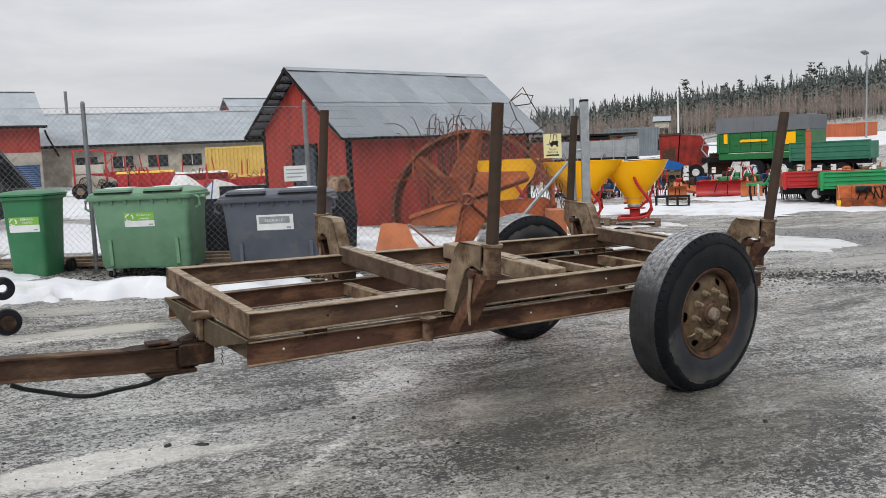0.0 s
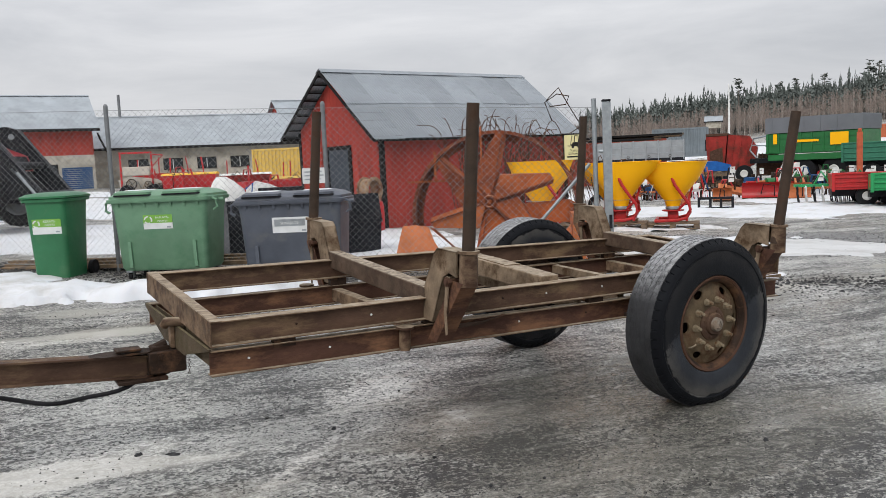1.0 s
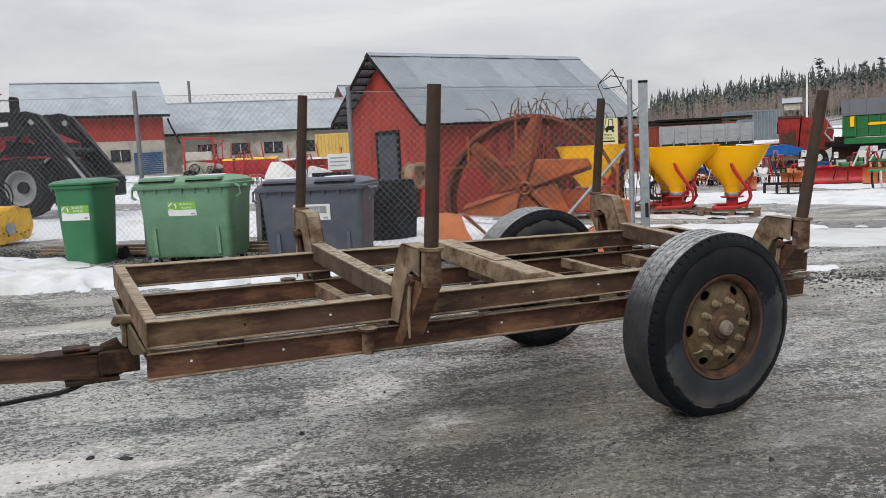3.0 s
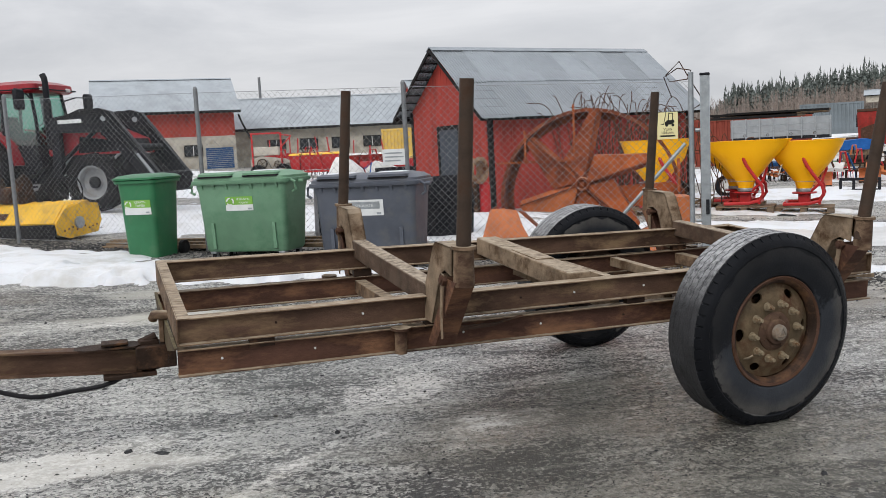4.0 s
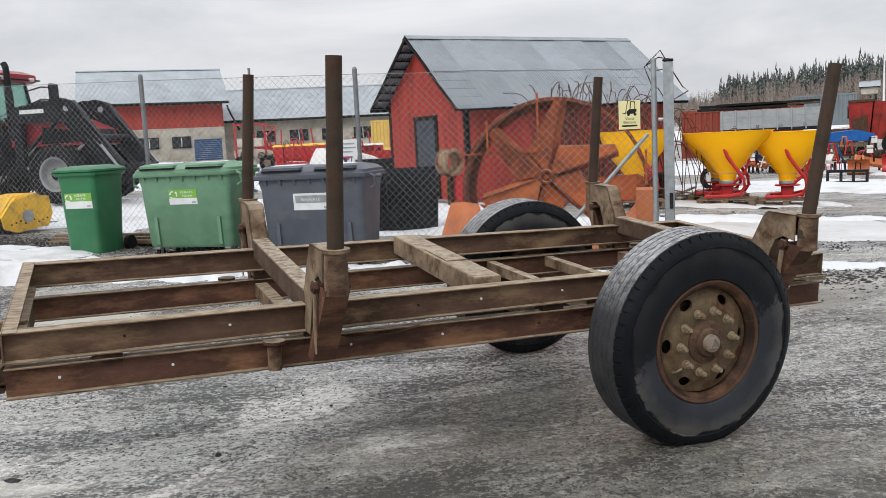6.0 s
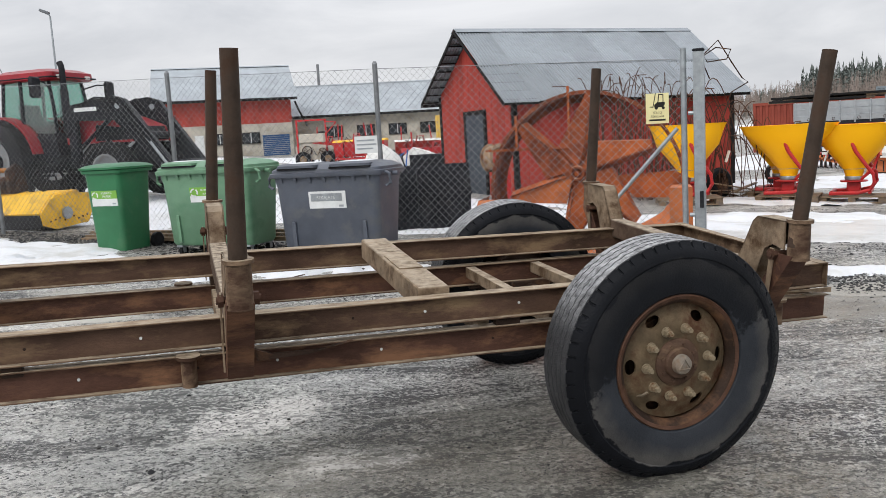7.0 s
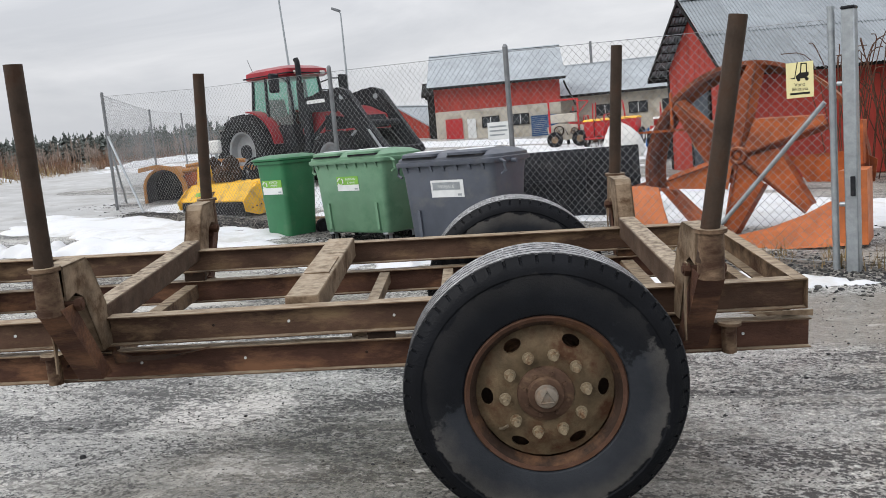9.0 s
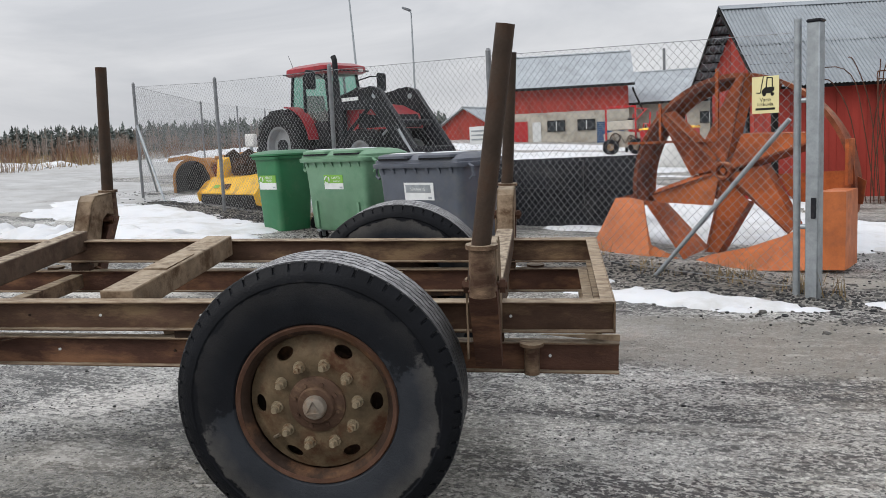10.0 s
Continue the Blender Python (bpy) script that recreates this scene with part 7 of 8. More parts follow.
container(seat(14.2, 60.8, -40), 5.4, 3.0, 2.4, "container_yellow", "ochre yellow shipping container in the yard")
container(seat(27.0, 40.4, -34), 6.0, 2.5, 2.4, "container_red", "dull red shipping container standing in the yard")
container(pose(79.2, 62.1, 1.1, 0, 0, -82), 7.2, 2.45, 2.4, "container", "faded orange shipping container on the far snow")
container(pose(48.0, 57.6, 1.15, 0, 0, -41), 4.6, 2.45, 2.4, "container_grey", "blue grey container beyond the machine rows")


def road_wheel(t, x, y, z, r, w=0.24, hub="white"):
    f = Form().rod((x, y, z), (x, y + w, z), r, n=24)
    wh = part("wheel", f, M["rubber"], t)
    part("rim", Form().turn([(0.0, 0.01), (r * 0.3, 0.01), (r * 0.38, 0.03), (r * 0.45, 0.0)], 18, Matrix.Translation((x, y - 0.005, z)) @ Matrix.Rotation(radians(90), 4, "X")), M[hub], wh)


def implement(m, label, w, col, seed, tall=1.0, lid=None, masts=1):
    """A mounted seed drill or harrow: ribbed hopper, lid, frame, tines, discs, wheels, linkage and hoses."""
    random.seed(seed)
    t = thing("farm_implement", m, label, "implement", "farm implements in rows")
    top = 1.05 * tall
    f = Form().prism([(-0.20, 0.50), (-0.42, top - 0.15), (-0.42, top), (0.42, top), (0.42, top - 0.15), (0.20, 0.50)], 0.0, w, "yz")
    box = part("hopper", f, M[col], t)
    for k in range(int(w / 0.45) + 1):
        x = min(w - 0.03, 0.45 * k)
        part("hopper_rib", Form().prism([(-0.21, 0.50), (-0.45, top - 0.15), (-0.45, top), (-0.42, top), (-0.42, top - 0.15), (-0.18, 0.50)], x, x + 0.035, "yz"), M[col], box)
    if lid:
        part("lid", Form().prism([(-0.46, top), (-0.40, top + 0.05), (0.0, top + 0.10), (0.40, top + 0.05), (0.46, top)], -0.03, w + 0.03, "yz"), M[lid], t)
        for x in (w * 0.2, w * 0.8):
            part("lid_handle", Form().tube([(x, -0.44, top + 0.02), (x, -0.52, top + 0.05), (x + 0.12, -0.52, top + 0.05), (x + 0.12, -0.44, top + 0.02)], 0.014, 5), M["black"], t)
    part("frame", Form().box((0.05, -0.55, 0.38), (w - 0.05, -0.47, 0.46), ch=0.01), M[col], t)
    part("frame", Form().box((0.05, 0.38, 0.38), (w - 0.05, 0.46, 0.46), ch=0.01), M["black"], t)
    for x in (0.15, w - 0.23):
        part("frame_side", Form().box((x, -0.55, 0.40), (x + 0.08, 0.46, 0.50), ch=0.01), M[col], t)
    for k in range(int(w / 0.22)):
        x = 0.15 + 0.22 * k
        part("tine", Form().tube([(x, -0.50, 0.42), (x, -0.70, 0.30), (x, -0.72, 0.12), (x + 0.03, -0.55, 0.0)], 0.016, 5), M["rust_dark"], t)
        if k % 2 == 0:
            part("seed_hose", Form().tube([(x, -0.2, 0.52), (x + 0.02, -0.34, 0.36), (x, -0.42, 0.1)], 0.018, 5), M["rubber"], t)
    for x in (-0.16, w + 0.02):
        f = Form().turn([(0.17, -0.05), (0.28, -0.07), (0.36, -0.06), (0.385, 0.0), (0.36, 0.06), (0.28, 0.07), (0.17, 0.05)], 22, Matrix.Translation((x + 0.07, 0.15, 0.385)) @ Matrix.Rotation(radians(90), 4, "Y"), closed=True)
        wh = part("wheel", f, M["rubber"], t)
        part("hub", Form().rod((x + 0.02, 0.15, 0.385), (x + 0.12, 0.15, 0.385), 0.172, 0.168, 14), M["white" if seed % 3 else "red"], wh)
    f = Form().tube([(w * 0.36, -0.5, 0.42), (w * 0.44, -0.62, 1.28 * tall), (w * 0.56, -0.62, 1.28 * tall), (w * 0.64, -0.5, 0.42)], 0.04, 6)
    part("headstock", f, M["red" if col == "wood" else col], t)
    part("top_link", Form().rod((w * 0.5, -0.62, 1.22 * tall), (w * 0.5, 0.3, top - 0.2), 0.025, n=6), M["black"], t)
    part("hydraulic_hose", Form().tube([(w * 0.4, -0.6, 1.0 * tall), (w * 0.3, -0.75, 1.25 * tall), (w * 0.22, -0.6, 0.95 * tall), (w * 0.2, -0.4, 0.5)], 0.018, 5), M["rubber"], t)
    for k in range(masts):
        x = w * (0.12 + 0.62 * k)
        part("marker_arm", Form().tube([(x, 0.0, 0.5), (x + 0.03, -0.05, 1.2 * tall), (x + 0.05 * (-1) ** k, 0.0, 1.75 * tall)], 0.034, 6), M["red"], t, "raised red marker arm")


def old_harvester(m):
    """A beige trailed harvester: high red frame, sheet panels, belt wheels and a low pick-up."""
    t = thing("old_harvester", m, "weathered beige trailed harvester with a red top frame", "harvester")
    part("body", Form().prism([(0.1, 0.35), (0.0, 0.95), (0.5, 1.1), (1.6, 0.95), (2.25, 0.6), (2.1, 0.3)], -0.45, 0.45), M["block"], t, "beige sheet body")
    part("upper_panel", Form().box((0.18, -0.5, 1.12), (1.35, 0.4, 1.52), ch=0.03), M["block"], t, "beige sheet panel")
    for x in (0.1, 1.42):
        part("frame_post", Form().box((x, -0.52, 0.4), (x + 0.08, -0.44, 2.1), ch=0.01), M["red"], t)
    part("frame_rail", Form().box((0.1, -0.52, 2.1), (1.50, -0.44, 2.18), ch=0.01), M["red"], t)
    part("frame_brace", Form().rod((1.46, -0.48, 1.5), (1.95, -0.48, 2.0), 0.03, n=6), M["red"], t)
    part("frame_brace", Form().rod((1.95, -0.48, 2.0), (1.46, -0.48, 2.05), 0.03, n=6), M["red"], t)
    for x, z, r in ((0.55, 0.75, 0.24), (1.25, 0.70, 0.17), (1.75, 0.62, 0.13)):
        pul = part("belt_wheel", Form().turn([(r * 0.82, -0.02), (r, -0.02), (r, 0.02), (r * 0.82, 0.02)], 20, Matrix.Translation((x, -0.49, z)) @ Matrix.Rotation(radians(90), 4, "X"), closed=True), M["rust_dark"], t)
        for k in range(4):
            a = 1.57 * k + x
            part("spoke", Form().rod((x, -0.49, z), (x + r * 0.85 * math.cos(a), -0.49, z + r * 0.85 * math.sin(a)), 0.014, n=5), M["rust_dark"], pul)
    part("seat_pan", Form().box((1.05, -0.2, 1.55), (1.4, 0.15, 1.62), ch=0.03), M["black"], t)
    part("pick_up", Form().rod((2.15, -0.7, 0.3), (2.15, 0.7, 0.3), 0.2, n=14), M["rust_dark"], t)
    for x in (0.35, 1.5):
        road_wheel(t, x, -0.62, 0.36, 0.36, 0.16, "wood")
    for k in range(5):
        part("pipe", Form().tube([(0.3 + 0.35 * k, -0.52, 0.5), (0.45 + 0.35 * k, -0.6, 0.8 + 0.1 * (k % 2)), (0.62 + 0.33 * k, -0.52, 0.55)], 0.022, 5), M["black"] if k % 2 else M["wood"], t)


def hay_rake(m):
    """A spiky brown rake wheel on a low red frame."""
    t = thing("hay_rake", m, "rusty brown hay rake wheel on a low frame", "rake")
    rim = part("wheel", Form().turn([(0.52, -0.02), (0.56, -0.02), (0.56, 0.02), (0.52, 0.02)], 28, Matrix.Translation((0, 0, 0.72)) @ Matrix.Rotation(radians(78), 4, "X"), closed=True), M["rust_red"], t)
    for k in range(26):
        a = 2 * math.pi * k / 26
        part("tine", Form().rod((0.1 * math.cos(a), 0.0, 0.72 + 0.1 * math.sin(a)), (0.72 * math.cos(a + 0.15), -0.05, 0.72 + 0.72 * math.sin(a + 0.15)), 0.009, n=4), M["rust"], rim)
    part("hub", Form().rod((0, -0.08, 0.72), (0, 0.1, 0.72), 0.1, n=12), M["rust_dark"], t)
    part("frame", Form().tube([(0.0, 0.12, 0.72), (-0.6, 0.2, 0.5), (-1.9, 0.2, 0.45), (-2.3, 0.2, 0.1)], 0.04, 6), M["red"], t)
    part("leg", Form().rod((-0.6, 0.2, 0.5), (-0.55, 0.2, 0.0), 0.03, n=6), M["red"], t)


implement(seat(5.2, 38.5, -20), "red seed drill with an ochre lid", 2.3, "red", 2, 1.1, "yellow_old", 2)
implement(seat(7.5, 33.5, 10), "red harrow with a raised mast", 2.3, "red", 3, 0.9, None, 1)
implement(seat(9.4, 35.5, -12), "red seed drill standing on snow", 2.6, "red", 5, 1.0, "container_yellow", 1)
implement(seat(5.6, 46.0, 5), "red cultivator with white hubs", 2.4, "red", 7, 1.2, None, 2)
implement(seat(4.5, 44.5, 5), "red mower frame with a raised mast", 1.6, "red", 9, 1.1)
implement(seat(11.5, 42.0, -20), "red implement beside the ochre container", 2.4, "red", 13, 1.1, None, 2)
implement(seat(8.6, 43.5, -5), "faded red seed drill with a white lid", 2.5, "baler_red", 15, 1.1, "white", 2)
implement(seat(12.6, 37.5, -30), "dull red cultivator with black tines", 2.0, "baler_red", 17, 0.8)
old_harvester(seat(3.5, 40.5, -8))
hay_rake(seat(13.1, 40.6, -25))


def big_bag():
    t = thing("big_bag", seat(5.6, 28.4, 10), "white bulk bag slumped on the snow with blue straps", "bag")
    f = Form()
    loft(f, [rounded(0.0, 1.1, 0.0, 1.0, 0.0, 0.2), rounded(-0.1, 1.2, -0.1, 1.1, 0.25, 0.3), rounded(0.0, 1.05, 0.0, 1.0, 0.7, 0.3), rounded(0.1, 0.75, 0.2, 0.8, 1.0, 0.25), rounded(0.2, 0.5, 0.35, 0.65, 1.15, 0.1)])
    part("sack", f, M["white"], t)
    part("strap", Form().tube([(1.0, 0.0, 0.7), (1.25, -0.05, 0.9), (1.15, -0.05, 0.3)], 0.03, 6), M["blue_bright"], t)
    t = thing("white_tank", seat(7.0, 29.8, -15), "white plastic trough standing in the yard", "trough")
    part("shell", Form().prism([(0.0, 0.0), (1.6, 0.0), (1.9, 0.75), (1.2, 0.62), (0.7, 0.85), (0.2, 1.0), (-0.15, 0.7)], 0.0, 0.9), M["white"], t)
    t = thing("loader_bucket", seat(6.6, 26.8, -15), "black steel bucket lying in the yard", "bucket")
    part("shell", Form().prism([(0.0, 0.0), (0.9, 0.0), (0.5, 0.8), (0.0, 0.8)], 0.0, 1.9, "yz"), M["black"], t)


big_bag()


# ---- machine rows on the far side of the yard ----
FACE = -44


def tipper(m, L, H, col, label, r=0.36, z0=0.75, ribs=True):
    t = thing("tipping_trailer", m, label, "trailer", "farm trailers")
    part("body", Form().prism([(0.0, z0), (L, z0), (L, z0 + H), (0.0, z0 + H)], 0.0, 2.0), M[col], t)
    for k in range(3):
        z = z0 + H * (0.15 + 0.3 * k)
        part("side_rib", Form().box((-0.02, -0.035, z), (L + 0.02, 0.0, z + 0.06), ch=0.01), M[col], t)
    for x in (-0.03, L - 0.05):
        part("corner_post", Form().box((x, -0.045, z0 - 0.05), (x + 0.09, 0.05, z0 + H + 0.04), ch=0.01), M[col], t)
    part("top_rail", Form().box((-0.03, -0.04, z0 + H), (L + 0.03, 0.06, z0 + H + 0.06), ch=0.01), M[col], t)
    part("chassis", Form().box((0.0, 0.5, z0 - 0.22), (L, 1.5, z0)), M["black"], t)
    for x in (L * 0.5 - r - 0.03, L * 0.5 + r + 0.03):
        road_wheel(t, x, 0.1, r, r)
        road_wheel(t, x, 1.7, r, r)
    part("tail_lamp", Form().box((-0.04, 0.1, z0 + 0.1), (-0.03, 0.25, z0 + 0.3)), M["orange_clean"], t)
    return t


tipper(seat(22.2, 18.0, FACE - 2), 2.6, 0.46, "red", "bright red tipping trailer with twin axles", 0.31, 0.52)
tipper(seat(22.25, 16.7, FACE - 2), 3.4, 0.46, "green_bright", "bright green tipping trailer with twin axles", 0.31, 0.52)


def forage_wagon():
    a = FACE - 28
    m = seat(33.95, 31.75, a)
    t = thing("forage_wagon", m, "tall green forage wagon under a grey tarpaulin", "wagon")
    L = 4.75
    part("body", Form().box((0.0, 0.0, 1.45), (L, 2.3, 2.48), ch=0.03), M["green"], t)
    for k in range(9):
        x = 0.1 + k * 0.555
        part("side_rib", Form().box((x, -0.05, 1.45), (x + 0.06, 0.0, 2.48)), M["green"], t)
    for z in (1.5, 1.85, 2.2):
        part("side_rail", Form().box((0.0, -0.035, z), (L, 0.0, z + 0.05)), M["green"], t)
    part("tarpaulin", Form().prism([(0.0, 2.49), (L, 2.49), (L, 3.20), (L - 0.06, 3.23), (0.06, 3.27), (0.0, 3.24)], -0.06, 2.36), M["tarp"], t, "grey tarpaulin cover")
    for k in range(6):
        part("tarpaulin_bow", Form().box((0.35 + 0.8 * k, -0.075, 2.50), (0.385 + 0.8 * k, -0.06, 3.20)), M["tarp"], t)
    part("panel", Form().box((3.25, -0.065, 1.80), (4.1, -0.055, 2.40)), M["yellow"], t, "yellow panel")
    part("stripe", Form().prism([(1.25, 2.06), (1.4, 2.13), (2.7, 2.10), (2.7, 2.00), (1.3, 1.99)], -0.065, -0.055), M["yellow"], t, "yellow maker's stripe")
    part("corner", Form().box((0.42, -0.065, 1.95), (0.62, -0.055, 2.45)), M["yellow"], t)
    part("chassis", Form().box((-1.2, 0.7, 1.0), (L, 1.6, 1.25)), M["black"], t)
    part("skirt_rail", Form().box((0.1, 0.02, 1.12), (L - 0.1, 0.10, 1.42)), M["green"], t)
    for y in (0.2, 2.1):
        part("drawbar_frame", Form().tube([(0.0, y, 2.4), (-0.75, y, 2.3), (-0.95, y, 1.7), (-0.6, y, 1.3)], 0.045, 6), M["galv"], t)
        part("drawbar_frame", Form().tube([(0.0, y, 1.9), (-0.85, y, 1.95)], 0.035, 6), M["galv"], t)
    for x in (1.9, 3.35):
        road_wheel(t, x, 0.12, 0.58, 0.58, 0.42)
        road_wheel(t, x, 1.75, 0.58, 0.58, 0.42)


forage_wagon()
tipper(seat(33.2, 26.6, FACE - 22), 3.4, 0.78, "green_grey", "faded sea green farm trailer", 0.46, 1.06)


def baler():
    m = seat(32.9, 35.0, FACE - 4)
    t = thing("baler", m, "old red baler with a sloping body", "baler")
    part("body", Form().prism([(0.15, 0.75), (0.05, 2.45), (0.15, 2.6), (1.15, 2.6), (1.0, 0.75)], 0.0, 1.9), M["baler_red"], t)
    part("tailgate", Form().prism([(1.05, 0.75), (1.2, 2.55), (2.25, 2.45), (2.65, 1.8), (2.5, 0.9), (1.9, 0.6)], 0.15, 1.75), M["baler_red"], t)
    for k in range(3):
        part("side_rib", Form().prism([(1.25 + 0.35 * k, 0.85), (1.45 + 0.35 * k, 2.35 - 0.2 * k), (1.52 + 0.35 * k, 2.33 - 0.2 * k), (1.33 + 0.35 * k, 0.83)], 0.09, 0.15), M["baler_red"], t)
    part("side_shield", Form().prism([(0.25, 0.9), (0.25, 1.7), (0.9, 1.9), (0.95, 0.9)], -0.08, 0.0), M["rust_red"], t)
    part("roof_edge", Form().box((0.05, -0.04, 2.5), (1.2, 1.94, 2.64), ch=0.02), M["rust_red"], t)
    # black block in the solid body, drawn for the shade of an opening
    part("opening", Form().box((-0.01, 0.25, 1.75), (0.12, 1.65, 2.35)), M["black"], t)
    part("pickup", Form().prism([(2.6, 0.3), (2.6, 1.25), (3.6, 1.35), (3.9, 0.9), (3.6, 0.3)], 0.2, 1.7), M["rust_red"], t)
    part("hopper_grid", Form().box((2.7, 0.15, 1.05), (3.7, 1.7, 1.45)), M["rust_dark"], t)
    for k in range(6):
        part("grid_bar", Form().box((2.72 + 0.18 * k, 0.12, 1.05), (2.76 + 0.18 * k, 0.15, 1.5)), M["rust_red"], t)
    part("drawbar", Form().box((-2.2, 0.85, 0.75), (0.1, 1.05, 0.95)), M["rust_red"], t)
    part("low_deck", Form().box((-2.0, 0.2, 1.0), (0.0, 1.7, 1.25)), M["rust_red"], t)
    for x in (0.9, 2.0):
        road_wheel(t, x, -0.2, 0.45, 0.45)


baler()


def flatbed():
    m = seat(25.4, 34.6, -38, 0.35)
    t = thing("drop_side_trailer", m, "grey drop-side flatbed trailer stacked with timber", "trailer")
    L = 4.3
    part("side_board", Form().box((0.0, 0.0, 1.15), (L, 0.05, 2.0), ch=0.01), M["grey_wood"], t)
    part("side_board", Form().box((0.0, 2.2, 1.15), (L, 2.25, 2.0), ch=0.01), M["grey_wood"], t)
    for x in (-0.03, L - 0.05):
        part("end_board", Form().box((x, 0.0, 1.15), (x + 0.05, 2.25, 2.0)), M["grey_wood"], t)
    for z in (1.4, 1.7):
        part("board_groove", Form().box((0.0, -0.012, z), (L, 0.0, z + 0.03)), M["galv"], t)
    for k in range(8):
        x = 0.02 + k * (L - 0.1) / 7
        part("board_post", Form().box((x, -0.045, 1.05), (x + 0.06, 0.0, 2.03), ch=0.006), M["galv"] if k % 2 else M["grey_wood"], t)
    for k in range(4):
        part("lashing_ring", Form().turn([(0.05, -0.008), (0.065, 0.0), (0.05, 0.008)], 12, Matrix.Translation((0.6 + k, -0.05, 1.25)) @ Matrix.Rotation(radians(90), 4, "X"), closed=True), M["rust_dark"], t)
    part("bed", Form().box((0.0, 0.0, 1.0), (L, 2.25, 1.15)), M["black"], t)
    for x in (1.2, 3.0):
        road_wheel(t, x, 0.05, 0.45, 0.45)
    random.seed(4)
    for k in range(14):
        y = 0.15 + 0.15 * k
        z = 2.0 + random.uniform(0.0, 0.28)
        tb = thing("timber", m @ Matrix.Translation((random.uniform(-1.2, 0.0), y, z)), "dark weathered timber lying on the flatbed", "timber", "stacked timber")
        part("beam", Form().box((0, 0, 0), (random.uniform(3.4, 4.8), 0.16, 0.1), ch=0.01), M["wood"] if k % 2 else M["dark_wood"], tb)
    tt = thing("blue_tarpaulin", seat(29.4, 32.2, -30, 0.75), "bright blue tarpaulin over a low load", "tarpaulin")
    part("sheet", Form().prism([(0.0, 0.0), (0.1, 0.42), (1.2, 0.5), (1.9, 0.3), (2.0, 0.0)], 0.0, 1.2), M["blue_bright"], tt)
    part("load", Form().box((0.1, 0.1, -0.8), (1.9, 1.1, 0.0)), M["wood"], tt)


flatbed()


def front_row():
    """Small implements in a row on the snow."""
    def blade(m, w, h, col, label):
        t = thing("push_blade", m, label, "blade", "small implements in a row")
        pr = [(0.28 * math.cos(a) - 0.2, h / 2 + h / 2 * math.sin(a)) for a in [radians(k) for k in range(-80, 81, 20)]]
        part("blade", Form().prism(pr + [(u - 0.02, z) for u, z in pr[::-1]], 0.0, w, "yz"), M[col], t)
        part("cutting_edge", Form().box((0.0, -0.20, 0.0), (w, -0.14, 0.07)), M["rust_dark"], t)
        for x in (w * 0.3, w * 0.65):
            part("bracket", Form().prism([(0.05, 0.1), (0.05, h), (0.4, h * 1.25), (0.5, 0.1)], x, x + 0.06, "yz"), M[col], t)
        part("hose", Form().tube([(w * 0.35, -0.25, h * 0.3), (w * 0.4, -0.3, h * 0.9), (w * 0.6, -0.3, h * 0.8), (w * 0.6, -0.25, h * 0.2)], 0.02, 6), M["rubber"], t)
    t = thing("loader_bucket", seat(21.9, 15.9, FACE - 4), "orange loader bucket with black hoses on the snow", "bucket")
    part("shell", Form().prism([(0.0, 0.02), (-0.30, 0.05), (-0.34, 0.30), (-0.10, 0.62), (0.25, 0.66), (0.25, 0.60), (-0.06, 0.56), (-0.27, 0.30), (-0.24, 0.10), (0.0, 0.08)], 0.0, 1.5, "yz"), M["orange"], t)
    part("back", Form().box((0.0, -0.02, 0.06), (1.5, 0.03, 0.58), ch=0.01), M["orange_dark"], t)
    for x in (0.0, 1.46):
        part("side_plate", Form().prism([(0.0, 0.02), (-0.30, 0.05), (-0.36, 0.30), (-0.10, 0.63), (0.25, 0.67), (0.25, 0.02)], x, x + 0.03, "yz"), M["orange_clean"], t)
    for x in (0.35, 0.6, 0.95, 1.2):
        part("rib", Form().prism([(-0.34, 0.10), (-0.40, 0.30), (-0.15, 0.64), (-0.10, 0.60), (-0.30, 0.30)], x, x + 0.05, "yz"), M["orange_mid"], t)
    part("tank", Form().rod((0.45, -0.30, 0.55), (0.85, -0.30, 0.55), 0.09, n=14), M["black"], t)
    for k in range(4):
        part("hose", Form().tube([(0.5 + 0.2 * k, -0.34, 0.25), (0.55 + 0.2 * k, -0.44, 0.5 + 0.05 * k), (0.75 + 0.15 * k, -0.42, 0.62), (0.95 + 0.1 * k, -0.36, 0.30)], 0.018, 6), M["rubber"], t)
    part("corner_guard", Form().box((-0.04, -0.38, 0.02), (0.06, -0.28, 0.24), ch=0.01), M["yellow_old"], t)
    blade(seat(23.6, 23.1, FACE), 1.85, 0.62, "red", "red push blade on the snow")
    blade(seat(24.3, 21.6, FACE), 0.75, 0.6, "orange_clean", "orange mower deck in the implement row")
    blade(seat(22.3, 23.2, FACE), 0.65, 0.5, "orange_clean", "orange spreader in the implement row")
    blade(seat(19.9, 22.9, FACE), 0.8, 0.5, "orange_clean", "orange blade in the implement row")
    t = thing("fork_frame", seat(19.2, 20.6, FACE), "black pallet fork frame on the ground", "fork frame")
    for z in (0.0, 0.32):
        part("bar", Form().box((0.0, 0.0, z), (1.1, 0.08, z + 0.08)), M["black"], t)
    for x in (0.0, 0.35, 0.67, 1.02):
        part("upright", Form().box((x, 0.01, 0.08), (x + 0.08, 0.07, 0.32)), M["black"], t)
